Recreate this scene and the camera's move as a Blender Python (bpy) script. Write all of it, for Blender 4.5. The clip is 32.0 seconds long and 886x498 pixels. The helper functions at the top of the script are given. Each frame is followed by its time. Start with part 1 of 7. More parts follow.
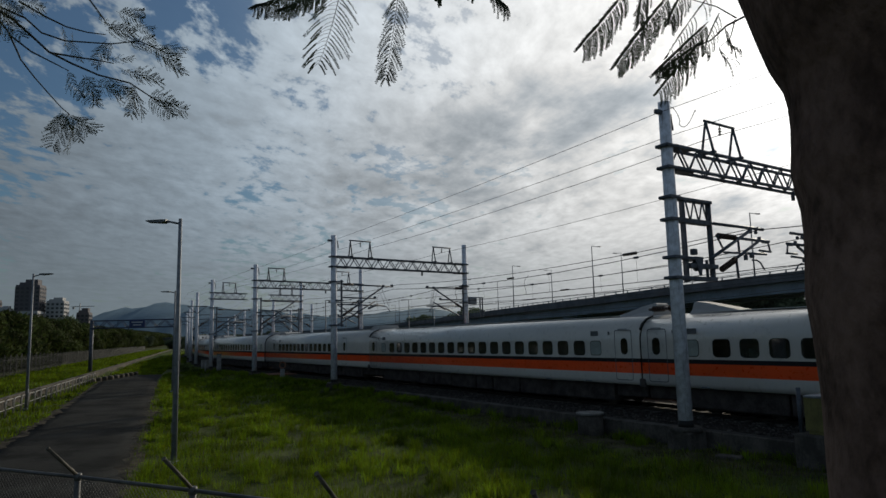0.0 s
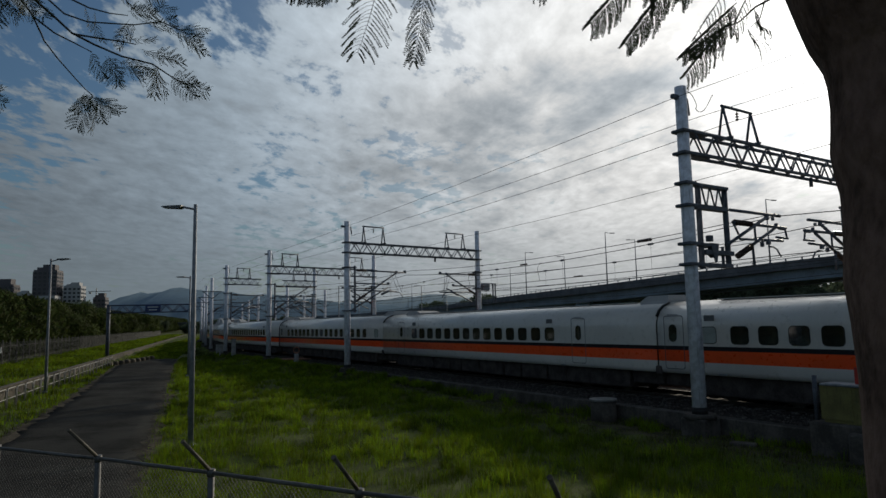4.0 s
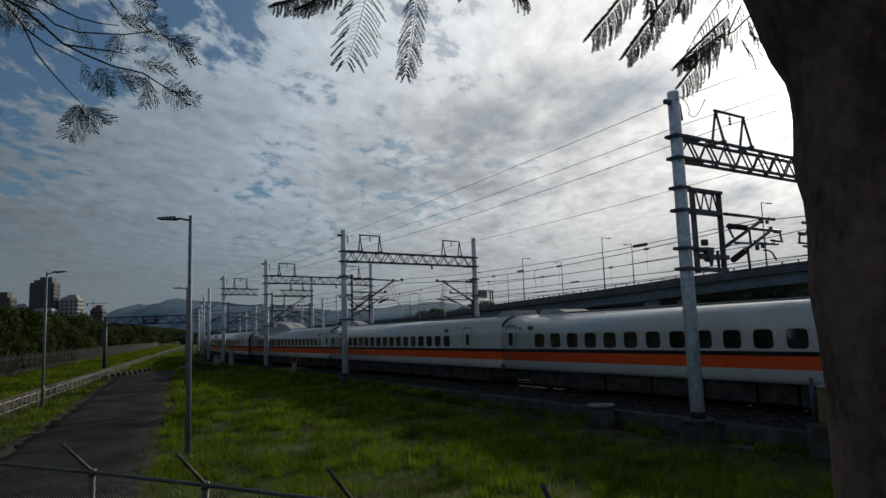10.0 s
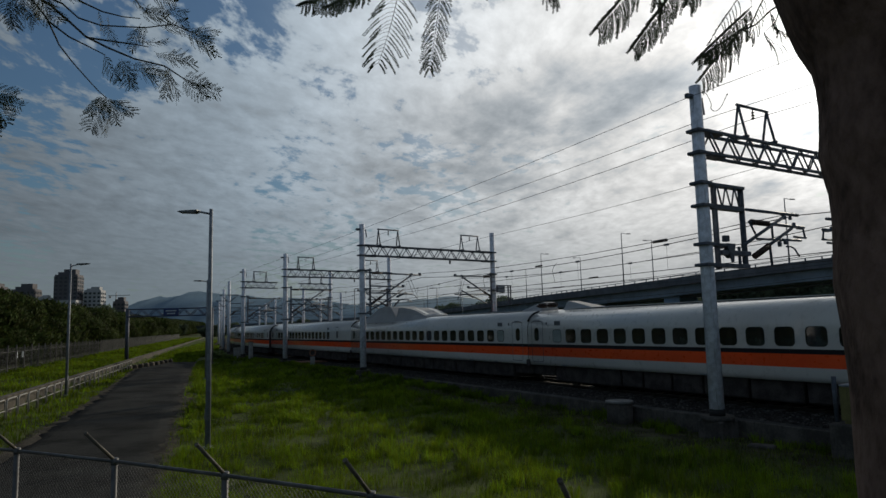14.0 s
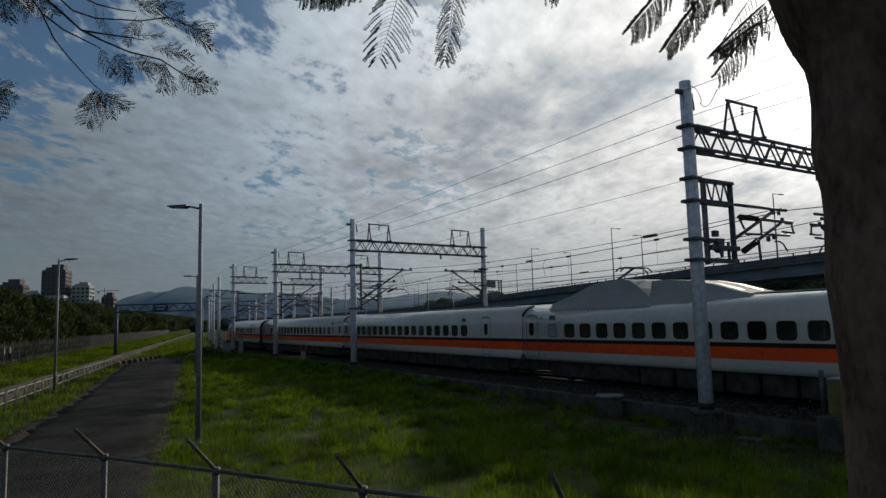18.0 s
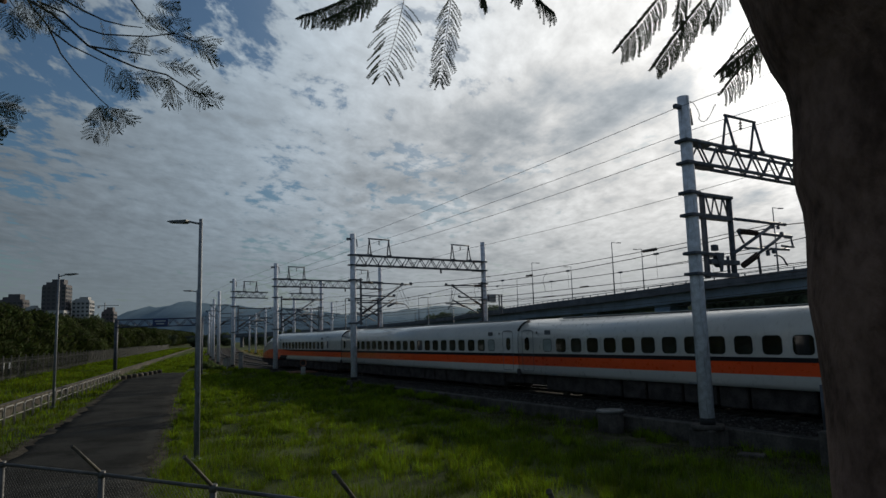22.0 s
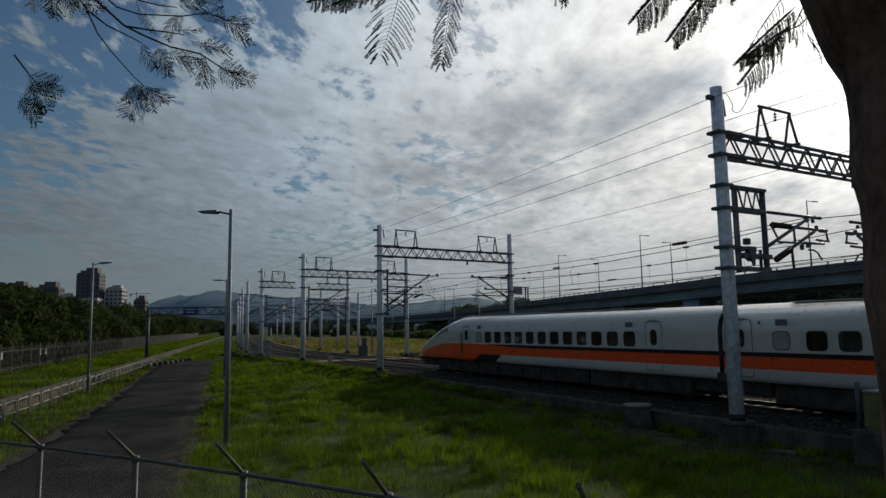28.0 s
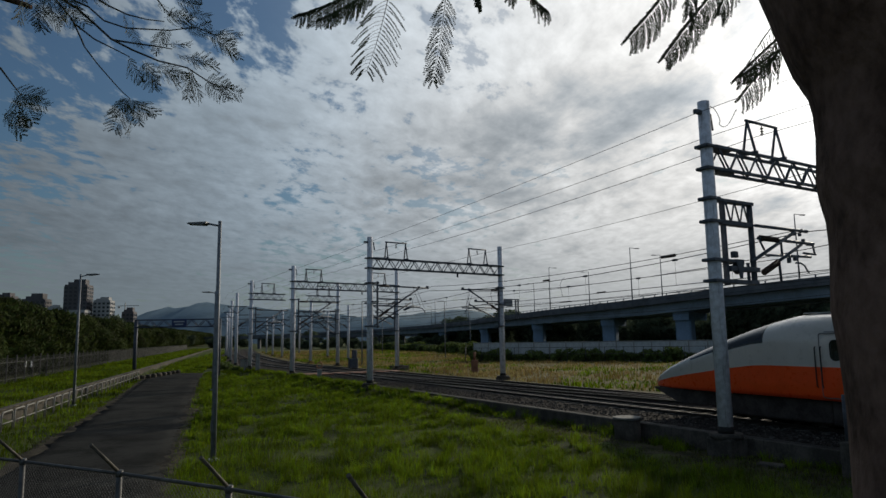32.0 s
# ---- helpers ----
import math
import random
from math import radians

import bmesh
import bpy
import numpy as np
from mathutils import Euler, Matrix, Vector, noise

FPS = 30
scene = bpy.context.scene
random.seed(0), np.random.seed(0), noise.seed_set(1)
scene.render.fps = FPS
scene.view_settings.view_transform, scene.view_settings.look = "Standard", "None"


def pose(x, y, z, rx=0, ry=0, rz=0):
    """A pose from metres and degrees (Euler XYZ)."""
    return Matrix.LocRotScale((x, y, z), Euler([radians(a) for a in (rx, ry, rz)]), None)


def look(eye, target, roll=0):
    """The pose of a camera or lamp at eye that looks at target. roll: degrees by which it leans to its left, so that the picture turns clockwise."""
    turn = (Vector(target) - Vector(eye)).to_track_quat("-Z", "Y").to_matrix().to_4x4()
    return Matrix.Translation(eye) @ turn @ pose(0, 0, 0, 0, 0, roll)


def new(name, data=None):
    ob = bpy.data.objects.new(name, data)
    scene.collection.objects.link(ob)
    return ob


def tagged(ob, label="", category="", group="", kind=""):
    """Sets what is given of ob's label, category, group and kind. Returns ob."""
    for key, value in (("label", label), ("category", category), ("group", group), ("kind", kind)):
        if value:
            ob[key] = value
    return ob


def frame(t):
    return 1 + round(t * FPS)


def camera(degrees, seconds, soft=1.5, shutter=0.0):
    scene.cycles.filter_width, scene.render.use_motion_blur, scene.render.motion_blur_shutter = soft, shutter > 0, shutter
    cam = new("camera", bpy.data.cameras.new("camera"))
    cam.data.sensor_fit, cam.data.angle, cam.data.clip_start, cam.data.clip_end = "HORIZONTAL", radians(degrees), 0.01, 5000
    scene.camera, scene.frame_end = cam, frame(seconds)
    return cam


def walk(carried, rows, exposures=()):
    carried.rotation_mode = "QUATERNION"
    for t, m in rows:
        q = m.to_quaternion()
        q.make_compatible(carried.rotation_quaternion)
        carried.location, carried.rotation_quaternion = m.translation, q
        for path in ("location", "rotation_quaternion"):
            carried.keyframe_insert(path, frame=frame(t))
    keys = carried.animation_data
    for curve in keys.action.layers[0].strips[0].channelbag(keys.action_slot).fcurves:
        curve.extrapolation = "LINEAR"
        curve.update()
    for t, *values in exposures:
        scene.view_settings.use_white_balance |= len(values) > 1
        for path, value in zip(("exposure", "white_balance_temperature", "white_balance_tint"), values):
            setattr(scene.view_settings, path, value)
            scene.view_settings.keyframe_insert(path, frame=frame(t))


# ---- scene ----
cam = camera(67.0, 32.0, 1.5)

# seconds; eye x, y, z; tilt, roll, turn to the left in degrees
PATH = [
    (0, -0.005, -0.000, 3.598, 7.51, -1.38, 0.00),
    (0.5, -0.023, 0.002, 3.592, 6.76, -1.13, 0.85),
    (1, -0.033, 0.013, 3.592, 6.36, -1.19, 1.61),
    (1.5, -0.043, 0.013, 3.601, 6.23, -1.07, 1.92),
    (2, -0.035, 0.013, 3.599, 6.14, -1.11, 2.08),
    (2.5, -0.035, 0.013, 3.599, 6.27, -1.05, 1.93),
    (3, -0.040, 0.012, 3.594, 6.28, -0.99, 1.81),
    (3.5, -0.045, 0.014, 3.594, 6.23, -1.06, 1.47),
    (5.5, -0.022, 0.006, 3.589, 7.03, -1.14, 0.57),
    (6, -0.031, 0.010, 3.580, 6.55, -1.39, 0.86),
    (6.5, -0.019, 0.014, 3.594, 6.16, -1.45, 1.09),
    (7, 0.007, 0.008, 3.604, 6.31, -1.65, 1.11),
    (7.5, 0.012, 0.001, 3.605, 6.70, -1.62, 1.29),
    (8, 0.020, 0.001, 3.601, 7.12, -1.78, 1.38),
    (8.5, 0.014, -0.001, 3.599, 7.28, -1.80, 1.21),
    (9, 0.017, 0.000, 3.598, 7.21, -1.86, 1.04),
    (9.5, 0.018, 0.001, 3.600, 7.05, -1.84, 0.91),
    (10, 0.016, 0.003, 3.605, 6.97, -1.92, 0.87),
    (10.5, 0.015, 0.002, 3.607, 6.99, -1.93, 0.93),
    (11, 0.026, 0.000, 3.606, 7.22, -2.11, 1.12),
    (11.5, 0.030, -0.002, 3.603, 7.44, -1.97, 1.29),
    (12, 0.020, -0.004, 3.597, 7.34, -1.78, 1.52),
    (12.5, -0.001, 0.003, 3.602, 7.04, -1.60, 2.16),
    (13, -0.005, 0.007, 3.598, 6.69, -1.56, 2.42),
    (13.5, 0.005, 0.008, 3.601, 6.60, -1.68, 2.50),
    (14, 0.015, 0.006, 3.600, 6.56, -1.41, 2.44),
    (14.5, 0.019, 0.001, 3.598, 6.79, -1.71, 2.36),
    (16.5, 0.005, 0.003, 3.601, 6.49, -1.32, 1.73),
    (17, 0.005, 0.006, 3.609, 6.48, -1.43, 1.67),
    (17.5, 0.004, 0.006, 3.606, 6.44, -1.52, 1.61),
    (18, 0.007, 0.006, 3.600, 6.11, -1.51, 1.65),
    (18.5, 0.018, -0.000, 3.602, 5.94, -1.71, 1.79),
    (19, 0.031, 0.002, 3.607, 6.25, -1.55, 1.87),
    (19.5, 0.032, -0.005, 3.608, 6.58, -1.46, 1.87),
    (20, 0.031, -0.003, 3.610, 6.94, -1.44, 1.86),
    (20.5, 0.025, -0.008, 3.608, 7.12, -1.23, 1.85),
    (21, 0.030, -0.007, 3.612, 7.12, -1.24, 1.81),
    (21.5, 0.035, -0.005, 3.614, 7.27, -1.41, 1.71),
    (22, 0.035, -0.009, 3.612, 7.33, -1.60, 1.66),
    (22.5, 0.042, -0.010, 3.619, 7.51, -1.63, 1.72),
    (23, 0.054, -0.009, 3.622, 7.74, -1.74, 2.02),
    (23.5, 0.051, -0.010, 3.623, 8.07, -1.65, 2.25),
    (24, 0.035, -0.009, 3.625, 8.12, -1.71, 2.55),
    (24.5, 0.035, -0.008, 3.627, 7.91, -1.88, 2.61),
    (25, 0.028, -0.008, 3.626, 7.70, -1.73, 2.94),
    (25.5, 0.015, -0.010, 3.618, 7.27, -1.14, 3.64),
    (27.5, 0.006, -0.001, 3.617, 6.70, -0.89, 4.27),
    (28, 0.001, 0.002, 3.615, 6.66, -0.90, 3.92),
    (28.5, 0.008, 0.001, 3.613, 6.76, -1.05, 3.92),
    (29, 0.007, -0.000, 3.614, 6.76, -1.07, 3.91),
    (29.5, 0.014, -0.002, 3.618, 7.06, -0.95, 3.66),
    (30, 0.016, -0.002, 3.618, 7.15, -0.78, 3.55),
    (30.5, 0.020, 0.002, 3.622, 7.17, -0.85, 3.18),
    (31, 0.026, -0.003, 3.621, 7.35, -1.09, 3.10),
    (31.5, 0.031, 0.002, 3.628, 7.47, -0.86, 3.03),
    (32, 0.037, -0.003, 3.619, 7.69, -0.88, 3.11),
]
walk(cam, [(t, pose(x, y, z, 90 + tilt, 0, turn) @ pose(0, 0, 0, 0, 0, roll)) for t, x, y, z, tilt, roll, turn in PATH],
     exposures=[(0, 0.0), (32, 0.0)])

# ---- light: a low sun behind broken cloud ----
SUN_TURN, SUN_HEIGHT = 30.6, 19.0
sun_way = Vector((math.sin(radians(SUN_TURN)) * math.cos(radians(SUN_HEIGHT)),
                  math.cos(radians(SUN_TURN)) * math.cos(radians(SUN_HEIGHT)), math.sin(radians(SUN_HEIGHT))))
sun_data = bpy.data.lights.new("sun", "SUN")
sun_data.energy, sun_data.angle, sun_data.color = 2.3, radians(1.5), (1.0, 0.9, 0.72)
sun = new("sun", sun_data)
sun.matrix_world = look(sun_way * 200, (0, 0, 0))


class Net:
    """Short-hand for a node tree."""
    def __init__(self, tree):
        self.tree = tree
        tree.nodes.clear()

    def add(self, kind, **values):
        n = self.tree.nodes.new(kind)
        for key, value in values.items():
            setattr(n, key, value)
        return n

    def link(self, a, b):
        self.tree.links.new(a, b)

    def put(self, socket, value):
        if hasattr(value, "is_output"):
            self.link(value, socket)
        else:
            socket.default_value = value

    def math(self, op, a, b=0.0, c=0.0, clamp=False):
        n = self.add("ShaderNodeMath", operation=op, use_clamp=clamp)
        for s, v in zip(n.inputs, (a, b, c)):
            self.put(s, v)
        return n.outputs[0]

    def ramp(self, value, low, high, a=0.0, b=1.0):
        n = self.add("ShaderNodeMapRange", interpolation_type="SMOOTHSTEP", clamp=True)
        for s, v in zip(n.inputs, (value, low, high, a, b)):
            self.put(s, v)
        return n.outputs[0]

    def mix(self, factor, a, b, blend="MIX"):
        n = self.add("ShaderNodeMix", data_type="RGBA", blend_type=blend)
        self.put(n.inputs[0], factor)
        self.put(n.inputs[6], a)
        self.put(n.inputs[7], b)
        return n.outputs[2]

    def noise(self, vector, scale, detail=4.0, rough=0.55, distort=0.0):
        n = self.add("ShaderNodeTexNoise")
        self.put(n.inputs["Vector"], vector)
        for key, value in (("Scale", scale), ("Detail", detail), ("Roughness", rough), ("Distortion", distort)):
            n.inputs[key].default_value = value
        return n.outputs["Fac"]


def sky():
    world = bpy.data.worlds.new("sky")
    scene.world = world
    world.use_nodes = True
    n = Net(world.node_tree)
    clear = n.add("ShaderNodeTexSky", sky_type="NISHITA", sun_disc=False, sun_elevation=radians(SUN_HEIGHT),
                  sun_rotation=radians(SUN_TURN), air_density=1.3, dust_density=1.2, ozone_density=2.0)
    way = n.add("ShaderNodeTexCoord").outputs["Generated"]
    split = n.add("ShaderNodeSeparateXYZ")
    n.link(way, split.inputs[0])
    up = n.math("MAXIMUM", split.outputs[2], 0.0)
    lift = n.math("ADD", up, 0.10)
    flat = n.add("ShaderNodeCombineXYZ")
    n.link(n.math("DIVIDE", split.outputs[0], lift), flat.inputs[0])
    n.link(n.math("DIVIDE", split.outputs[1], lift), flat.inputs[1])
    turn = n.add("ShaderNodeMapping")
    turn.inputs["Rotation"].default_value = (0, 0, radians(-35))
    turn.inputs["Scale"].default_value = (1.0, 0.62, 1.0)
    n.link(flat.outputs[0], turn.inputs["Vector"])
    plane = turn.outputs[0]
    dot = n.add("ShaderNodeVectorMath", operation="DOT_PRODUCT")
    n.link(way, dot.inputs[0])
    dot.inputs[1].default_value = sun_way
    near = n.math("MAXIMUM", dot.outputs["Value"], 0.0)
    # drifting warp, so that the cloudlets curl
    warp = n.add("ShaderNodeTexNoise")
    n.link(plane, warp.inputs["Vector"])
    warp.inputs["Scale"].default_value = 1.3
    warp.inputs["Detail"].default_value = 3.0
    push = n.add("ShaderNodeVectorMath", operation="MULTIPLY_ADD")
    n.link(warp.outputs["Color"], push.inputs[0])
    push.inputs[1].default_value = (0.22, 0.22, 0.0)
    n.link(plane, push.inputs[2])
    curled = push.outputs[0]
    big = n.noise(curled, 0.9, 3.0, 0.5)
    small = n.noise(curled, 3.4, 6.0, 0.6, 0.1)
    fine = n.noise(curled, 12.0, 4.0, 0.62)
    soft = n.noise(curled, 1.7, 5.0, 0.55)
    centred = lambda value, gain: n.math("MULTIPLY", n.math("SUBTRACT", value, 0.5), gain)

    def mass(way_to, reach, gain):
        """One large thick or thin stretch of the cloud sheet."""
        d = n.add("ShaderNodeVectorMath", operation="DOT_PRODUCT")
        n.link(way, d.inputs[0])
        d.inputs[1].default_value = Vector(way_to).normalized()
        return n.ramp(d.outputs["Value"], math.cos(radians(reach)), 1.0, 0.0, gain)

    def total(values):
        out = values[0]
        for value in values[1:]:
            out = n.math("ADD", out, value)
        return out

    flakes = n.math("MULTIPLY_ADD", n.math("POWER", near, 4.0), -0.5, 1.15)
    thick = total([centred(big, 0.55), centred(small, 0.85), centred(fine, flakes), n.math("MULTIPLY_ADD", n.math("POWER", near, 3.0), 0.30, 0.50),
                   mass((-0.316, 0.852, 0.419), 6, -0.22), mass((-0.56, 0.76, 0.33), 13, -0.13), mass((-0.344, 0.869, 0.354), 6, 0.16),
                   mass((-0.44, 0.892, 0.10), 9, 0.16), mass((-0.515, 0.834, 0.19), 9, 0.16), mass((-0.40, 0.88, 0.22), 8, 0.10), mass((-0.27, 0.93, 0.25), 9, 0.10)])
    cover = n.ramp(thick, 0.40, 0.62)
    # a thin veil lies before the blue towards the sun
    cover = n.math("MAXIMUM", cover, n.ramp(near, 0.66, 0.97, 0.05, 0.75))
    # grey undersides: broad soft masses, and the thick middles of the cloudlets
    heavy = total([centred(soft, 1.2), centred(small, 1.3), mass((0.128, 0.945, 0.302), 10, 0.26), mass((-0.02, 0.968, 0.249), 10, 0.30), mass((0.244, 0.931, 0.273), 8, 0.24),
                   mass((-0.065, 0.91, 0.41), 11, -0.35), mass((0.15, 0.88, 0.45), 10, -0.3), mass((0.21, 0.962, 0.17), 9, -0.25)])
    shade = n.ramp(heavy, -0.3, 0.8, 1.08, n.ramp(near, 0.55, 0.92, 0.82, 0.52))
    shade = n.math("MULTIPLY", shade, n.math("ADD", 1.0, centred(fine, 0.75)))
    glow = n.math("ADD", n.math("MULTIPLY", n.math("POWER", near, 3.0), 0.76), n.math("MULTIPLY", n.math("POWER", near, 150.0), 1.7))
    # sky opposite the sun, unseen, is brightened as front-lit cloud to lift shaded sides
    front = n.ramp(dot.outputs["Value"], 0.1, -0.9, 0.0, 0.21)
    bright = n.math("MULTIPLY", n.math("ADD", n.math("ADD", glow, 0.118), front), shade)
    bright = n.math("MULTIPLY", bright, n.ramp(up, 0.08, 0.5, 0.88, 1.12))
    cloud = n.mix(n.ramp(near, 0.62, 1.02), (0.79, 0.97, 1.14, 1), (1.01, 1.0, 0.975, 1))
    cloud = n.mix(n.ramp(shade, 0.46, 0.95, 0.9, 0.0), cloud, (0.88, 0.98, 1.07, 1))
    lit = n.add("ShaderNodeVectorMath", operation="SCALE")
    n.link(cloud, lit.inputs[0])
    n.link(bright, lit.inputs["Scale"])
    blue = n.add("ShaderNodeVectorMath", operation="MULTIPLY")
    n.link(clear.outputs[0], blue.inputs[0])
    blue.inputs[1].default_value = (0.029, 0.040, 0.0515)
    colour = n.mix(cover, blue.outputs[0], lit.outputs[0])
    haze = n.ramp(up, 0.0, 0.20, 0.85, 0.0)
    colour = n.mix(haze, colour, n.mix(n.ramp(near, 0.55, 1.0), (0.15, 0.185, 0.205, 1), (0.34, 0.36, 0.37, 1)))
    back = n.add("ShaderNodeBackground")
    n.link(colour, back.inputs["Color"])
    back.inputs["Strength"].default_value = 1.0
    n.link(back.outputs[0], n.add("ShaderNodeOutputWorld").inputs[0])


sky()

# ---- materials ----
def material(name, colour, rough=0.6, vary=0.25, scale=3.0, bump=0.0, bump_scale=30.0, metal=0.0, tint=None, grime=0.0,
             coat=0.0, through_light=0.0, per_piece=0.0, stretch=(1, 1, 1), spec=0.5, island=0.0):
    """A procedural surface: two scales of colour variation, fine relief, and streaks of grime."""
    m = bpy.data.materials.new(name)
    m.use_nodes = True
    n = Net(m.node_tree)
    place = n.add("ShaderNodeTexCoord").outputs["Object"]
    if stretch != (1, 1, 1):
        mapping = n.add("ShaderNodeMapping")
        mapping.inputs["Scale"].default_value = stretch
        n.link(place, mapping.inputs["Vector"])
        place = mapping.outputs[0]
    low = [c * (1 - vary) for c in colour] + [1]
    high = [min(1, c * (1 + vary)) for c in colour] + [1]
    if tint:
        high = [*tint, 1]
    coarse = n.noise(place, scale, 4.0)
    grain = n.noise(place, scale * 9, 3.0)
    blend = n.math("ADD", n.math("MULTIPLY", coarse, 0.7), n.math("MULTIPLY", grain, 0.3))
    base = n.mix(n.ramp(blend, 0.36, 0.64), low, high)
    if per_piece:
        random_value = n.add("ShaderNodeObjectInfo").outputs["Random"]
        hsv = n.add("ShaderNodeHueSaturation")
        n.link(base, hsv.inputs["Color"])
        n.link(n.math("MULTIPLY_ADD", random_value, 2 * per_piece, 1 - per_piece), hsv.inputs["Value"])
        base = hsv.outputs[0]
    if island:
        own = n.add("ShaderNodeNewGeometry").outputs["Random Per Island"]
        hsv = n.add("ShaderNodeHueSaturation")
        n.link(base, hsv.inputs["Color"])
        n.link(n.math("MULTIPLY_ADD", own, 2 * island, 1 - island), hsv.inputs["Value"])
        n.link(n.math("MULTIPLY_ADD", own, 0.05, 0.475), hsv.inputs["Hue"])
        base = hsv.outputs[0]
    if grime:
        streak = n.add("ShaderNodeMapping")
        streak.inputs["Scale"].default_value = (6, 6, 0.7)
        n.link(n.add("ShaderNodeTexCoord").outputs["Object"], streak.inputs["Vector"])
        dirt = n.ramp(n.noise(streak.outputs[0], 2.0, 5.0, 0.65), 0.52, 0.72, 0.0, grime)
        base = n.mix(dirt, base, [c * 0.35 + 0.01 for c in colour] + [1])
    shader = n.add("ShaderNodeBsdfPrincipled")
    n.link(base, shader.inputs["Base Color"])
    n.link(n.math("MULTIPLY_ADD", grain, 0.2, rough - 0.1, clamp=True), shader.inputs["Roughness"])
    shader.inputs["Metallic"].default_value = metal
    shader.inputs["Specular IOR Level"].default_value = spec
    shader.inputs["Coat Weight"].default_value = coat
    if bump:
        relief = n.add("ShaderNodeBump")
        relief.inputs["Strength"].default_value = bump
        relief.inputs["Distance"].default_value = 0.02
        n.link(n.noise(place, bump_scale, 4.0), relief.inputs["Height"])
        n.link(relief.outputs[0], shader.inputs["Normal"])
    out = shader.outputs[0]
    if through_light:
        see = n.add("ShaderNodeBsdfTranslucent")
        n.link(base, see.inputs["Color"])
        both = n.add("ShaderNodeMixShader")
        both.inputs[0].default_value = through_light
        n.link(out, both.inputs[1])
        n.link(see.outputs[0], both.inputs[2])
        out = both.outputs[0]
    n.link(out, n.add("ShaderNodeOutputMaterial").inputs[0])
    return m


M_SOIL = material("grass_soil", (0.045, 0.06, 0.018), 0.95, 0.4, 0.6, 0.6, 8, tint=(0.07, 0.09, 0.022), spec=0.1)
M_GRASS = material("grass_blade", (0.072, 0.112, 0.006), 0.7, 0.5, 0.35, through_light=0.55, tint=(0.146, 0.208, 0.010), spec=0.08, island=0.5)
M_DRY = material("dry_grass", (0.24, 0.175, 0.06), 0.8, 0.3, 0.12, through_light=0.35, tint=(0.33, 0.25, 0.10), spec=0.1, island=0.3)
M_ASPHALT = material("worn_asphalt", (0.0150, 0.0155, 0.0150), 0.95, 0.3, 0.45, 0.8, 50, tint=(0.034, 0.0345, 0.0325), spec=0.05)
M_BALLAST = material("ballast", (0.032, 0.028, 0.026), 0.95, 0.5, 4.0, 0.7, 14, tint=(0.058, 0.050, 0.045), spec=0.04)
M_CONCRETE = material("concrete", (0.26, 0.26, 0.25), 0.85, 0.25, 2.0, 0.4, 40, grime=0.6)
M_CONCRETE_DARK = material("stained_concrete", (0.088, 0.079, 0.07), 0.9, 0.35, 1.5, 0.5, 30, grime=0.7, spec=0.1)
M_POLE = material("pale_painted_concrete_pole", (0.64, 0.655, 0.73), 0.75, 0.2, 5.0, 0.2, 60, grime=0.75)
# raised and blued base colour stands in for haze and lens veil
M_STEEL = material("dark_galvanised_steel", (0.085, 0.095, 0.118), 0.6, 0.3, 5.0, 0.1, 60, metal=0.2, spec=0.3)
M_GALV = material("galvanised_steel", (0.20, 0.215, 0.24), 0.6, 0.2, 6.0, 0.1, 60, metal=0.25, grime=0.3)
M_RAIL = material("steel_rail", (0.035, 0.029, 0.025), 0.7, 0.3, 4.0, spec=0.2)
M_RAIL_TOP = material("polished_rail_head", (0.10, 0.095, 0.09), 0.45, 0.1, 4.0, metal=1.0)
M_WHITE = material("white_train_paint", (0.51, 0.495, 0.468), 0.30, 0.05, 0.5, coat=0.6, grime=0.10)
M_ORANGE = material("orange_train_paint", (0.76, 0.070, 0.011), 0.3, 0.08, 0.8, coat=0.4)
M_BLACK = material("black_train_paint", (0.010, 0.011, 0.014), 0.6, 0.2, 0.8, spec=0.2)
M_UNDER = material("sooty_underframe", (0.052, 0.045, 0.043), 0.9, 0.4, 2.0, 0.2, 30, spec=0.1)
# colour mottling and per-pane tone stand in for reflections and light seen through
M_GLASS = material("reflection_mottled_glass", (0.012, 0.016, 0.014), 0.10, 0.75, 1.6, coat=1.0, per_piece=0.7)
M_FROST = material("frosted_glass", (0.24, 0.27, 0.26), 0.45, 0.15, 2.0)
M_RUBBER = material("black_rubber", (0.012, 0.012, 0.012), 0.8, 0.2, 8.0)
M_INSULATOR = material("brown_porcelain", (0.05, 0.03, 0.025), 0.3, 0.3, 8.0)
M_WIRE = material("weathered_wire", (0.02, 0.021, 0.022), 0.6, 0.2, 2.0, metal=0.4)
M_BARK = material("grey_brown_bark", (0.120, 0.074, 0.058), 0.95, 0.5, 5.0, 0.7, 34, stretch=(1, 1, 0.6), tint=(0.205, 0.130, 0.105), spec=0.08)
M_LEAF = material("small_green_leaflet", (0.02, 0.030, 0.016), 0.7, 0.35, 6.0, through_light=0.10, tint=(0.04, 0.06, 0.025), spec=0.2)
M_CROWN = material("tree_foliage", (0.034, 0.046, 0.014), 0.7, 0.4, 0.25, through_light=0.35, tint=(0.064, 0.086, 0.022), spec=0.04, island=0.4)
# distant leaves are paled, with haze put into the foliage colour
M_FARCROWN = material("haze_paled_foliage", (0.085, 0.11, 0.07), 0.9, 0.4, 0.1, through_light=0.45, spec=0.1, island=0.35)
# haze of distance is painted into both hill colours
M_HILL = material("haze_painted_hill", (0.13, 0.185, 0.235), 1.0, 0.12, 0.01, spec=0.0)
M_HILL_FAR = material("haze_painted_far_hill", (0.23, 0.29, 0.33), 1.0, 0.08, 0.01, spec=0.0)
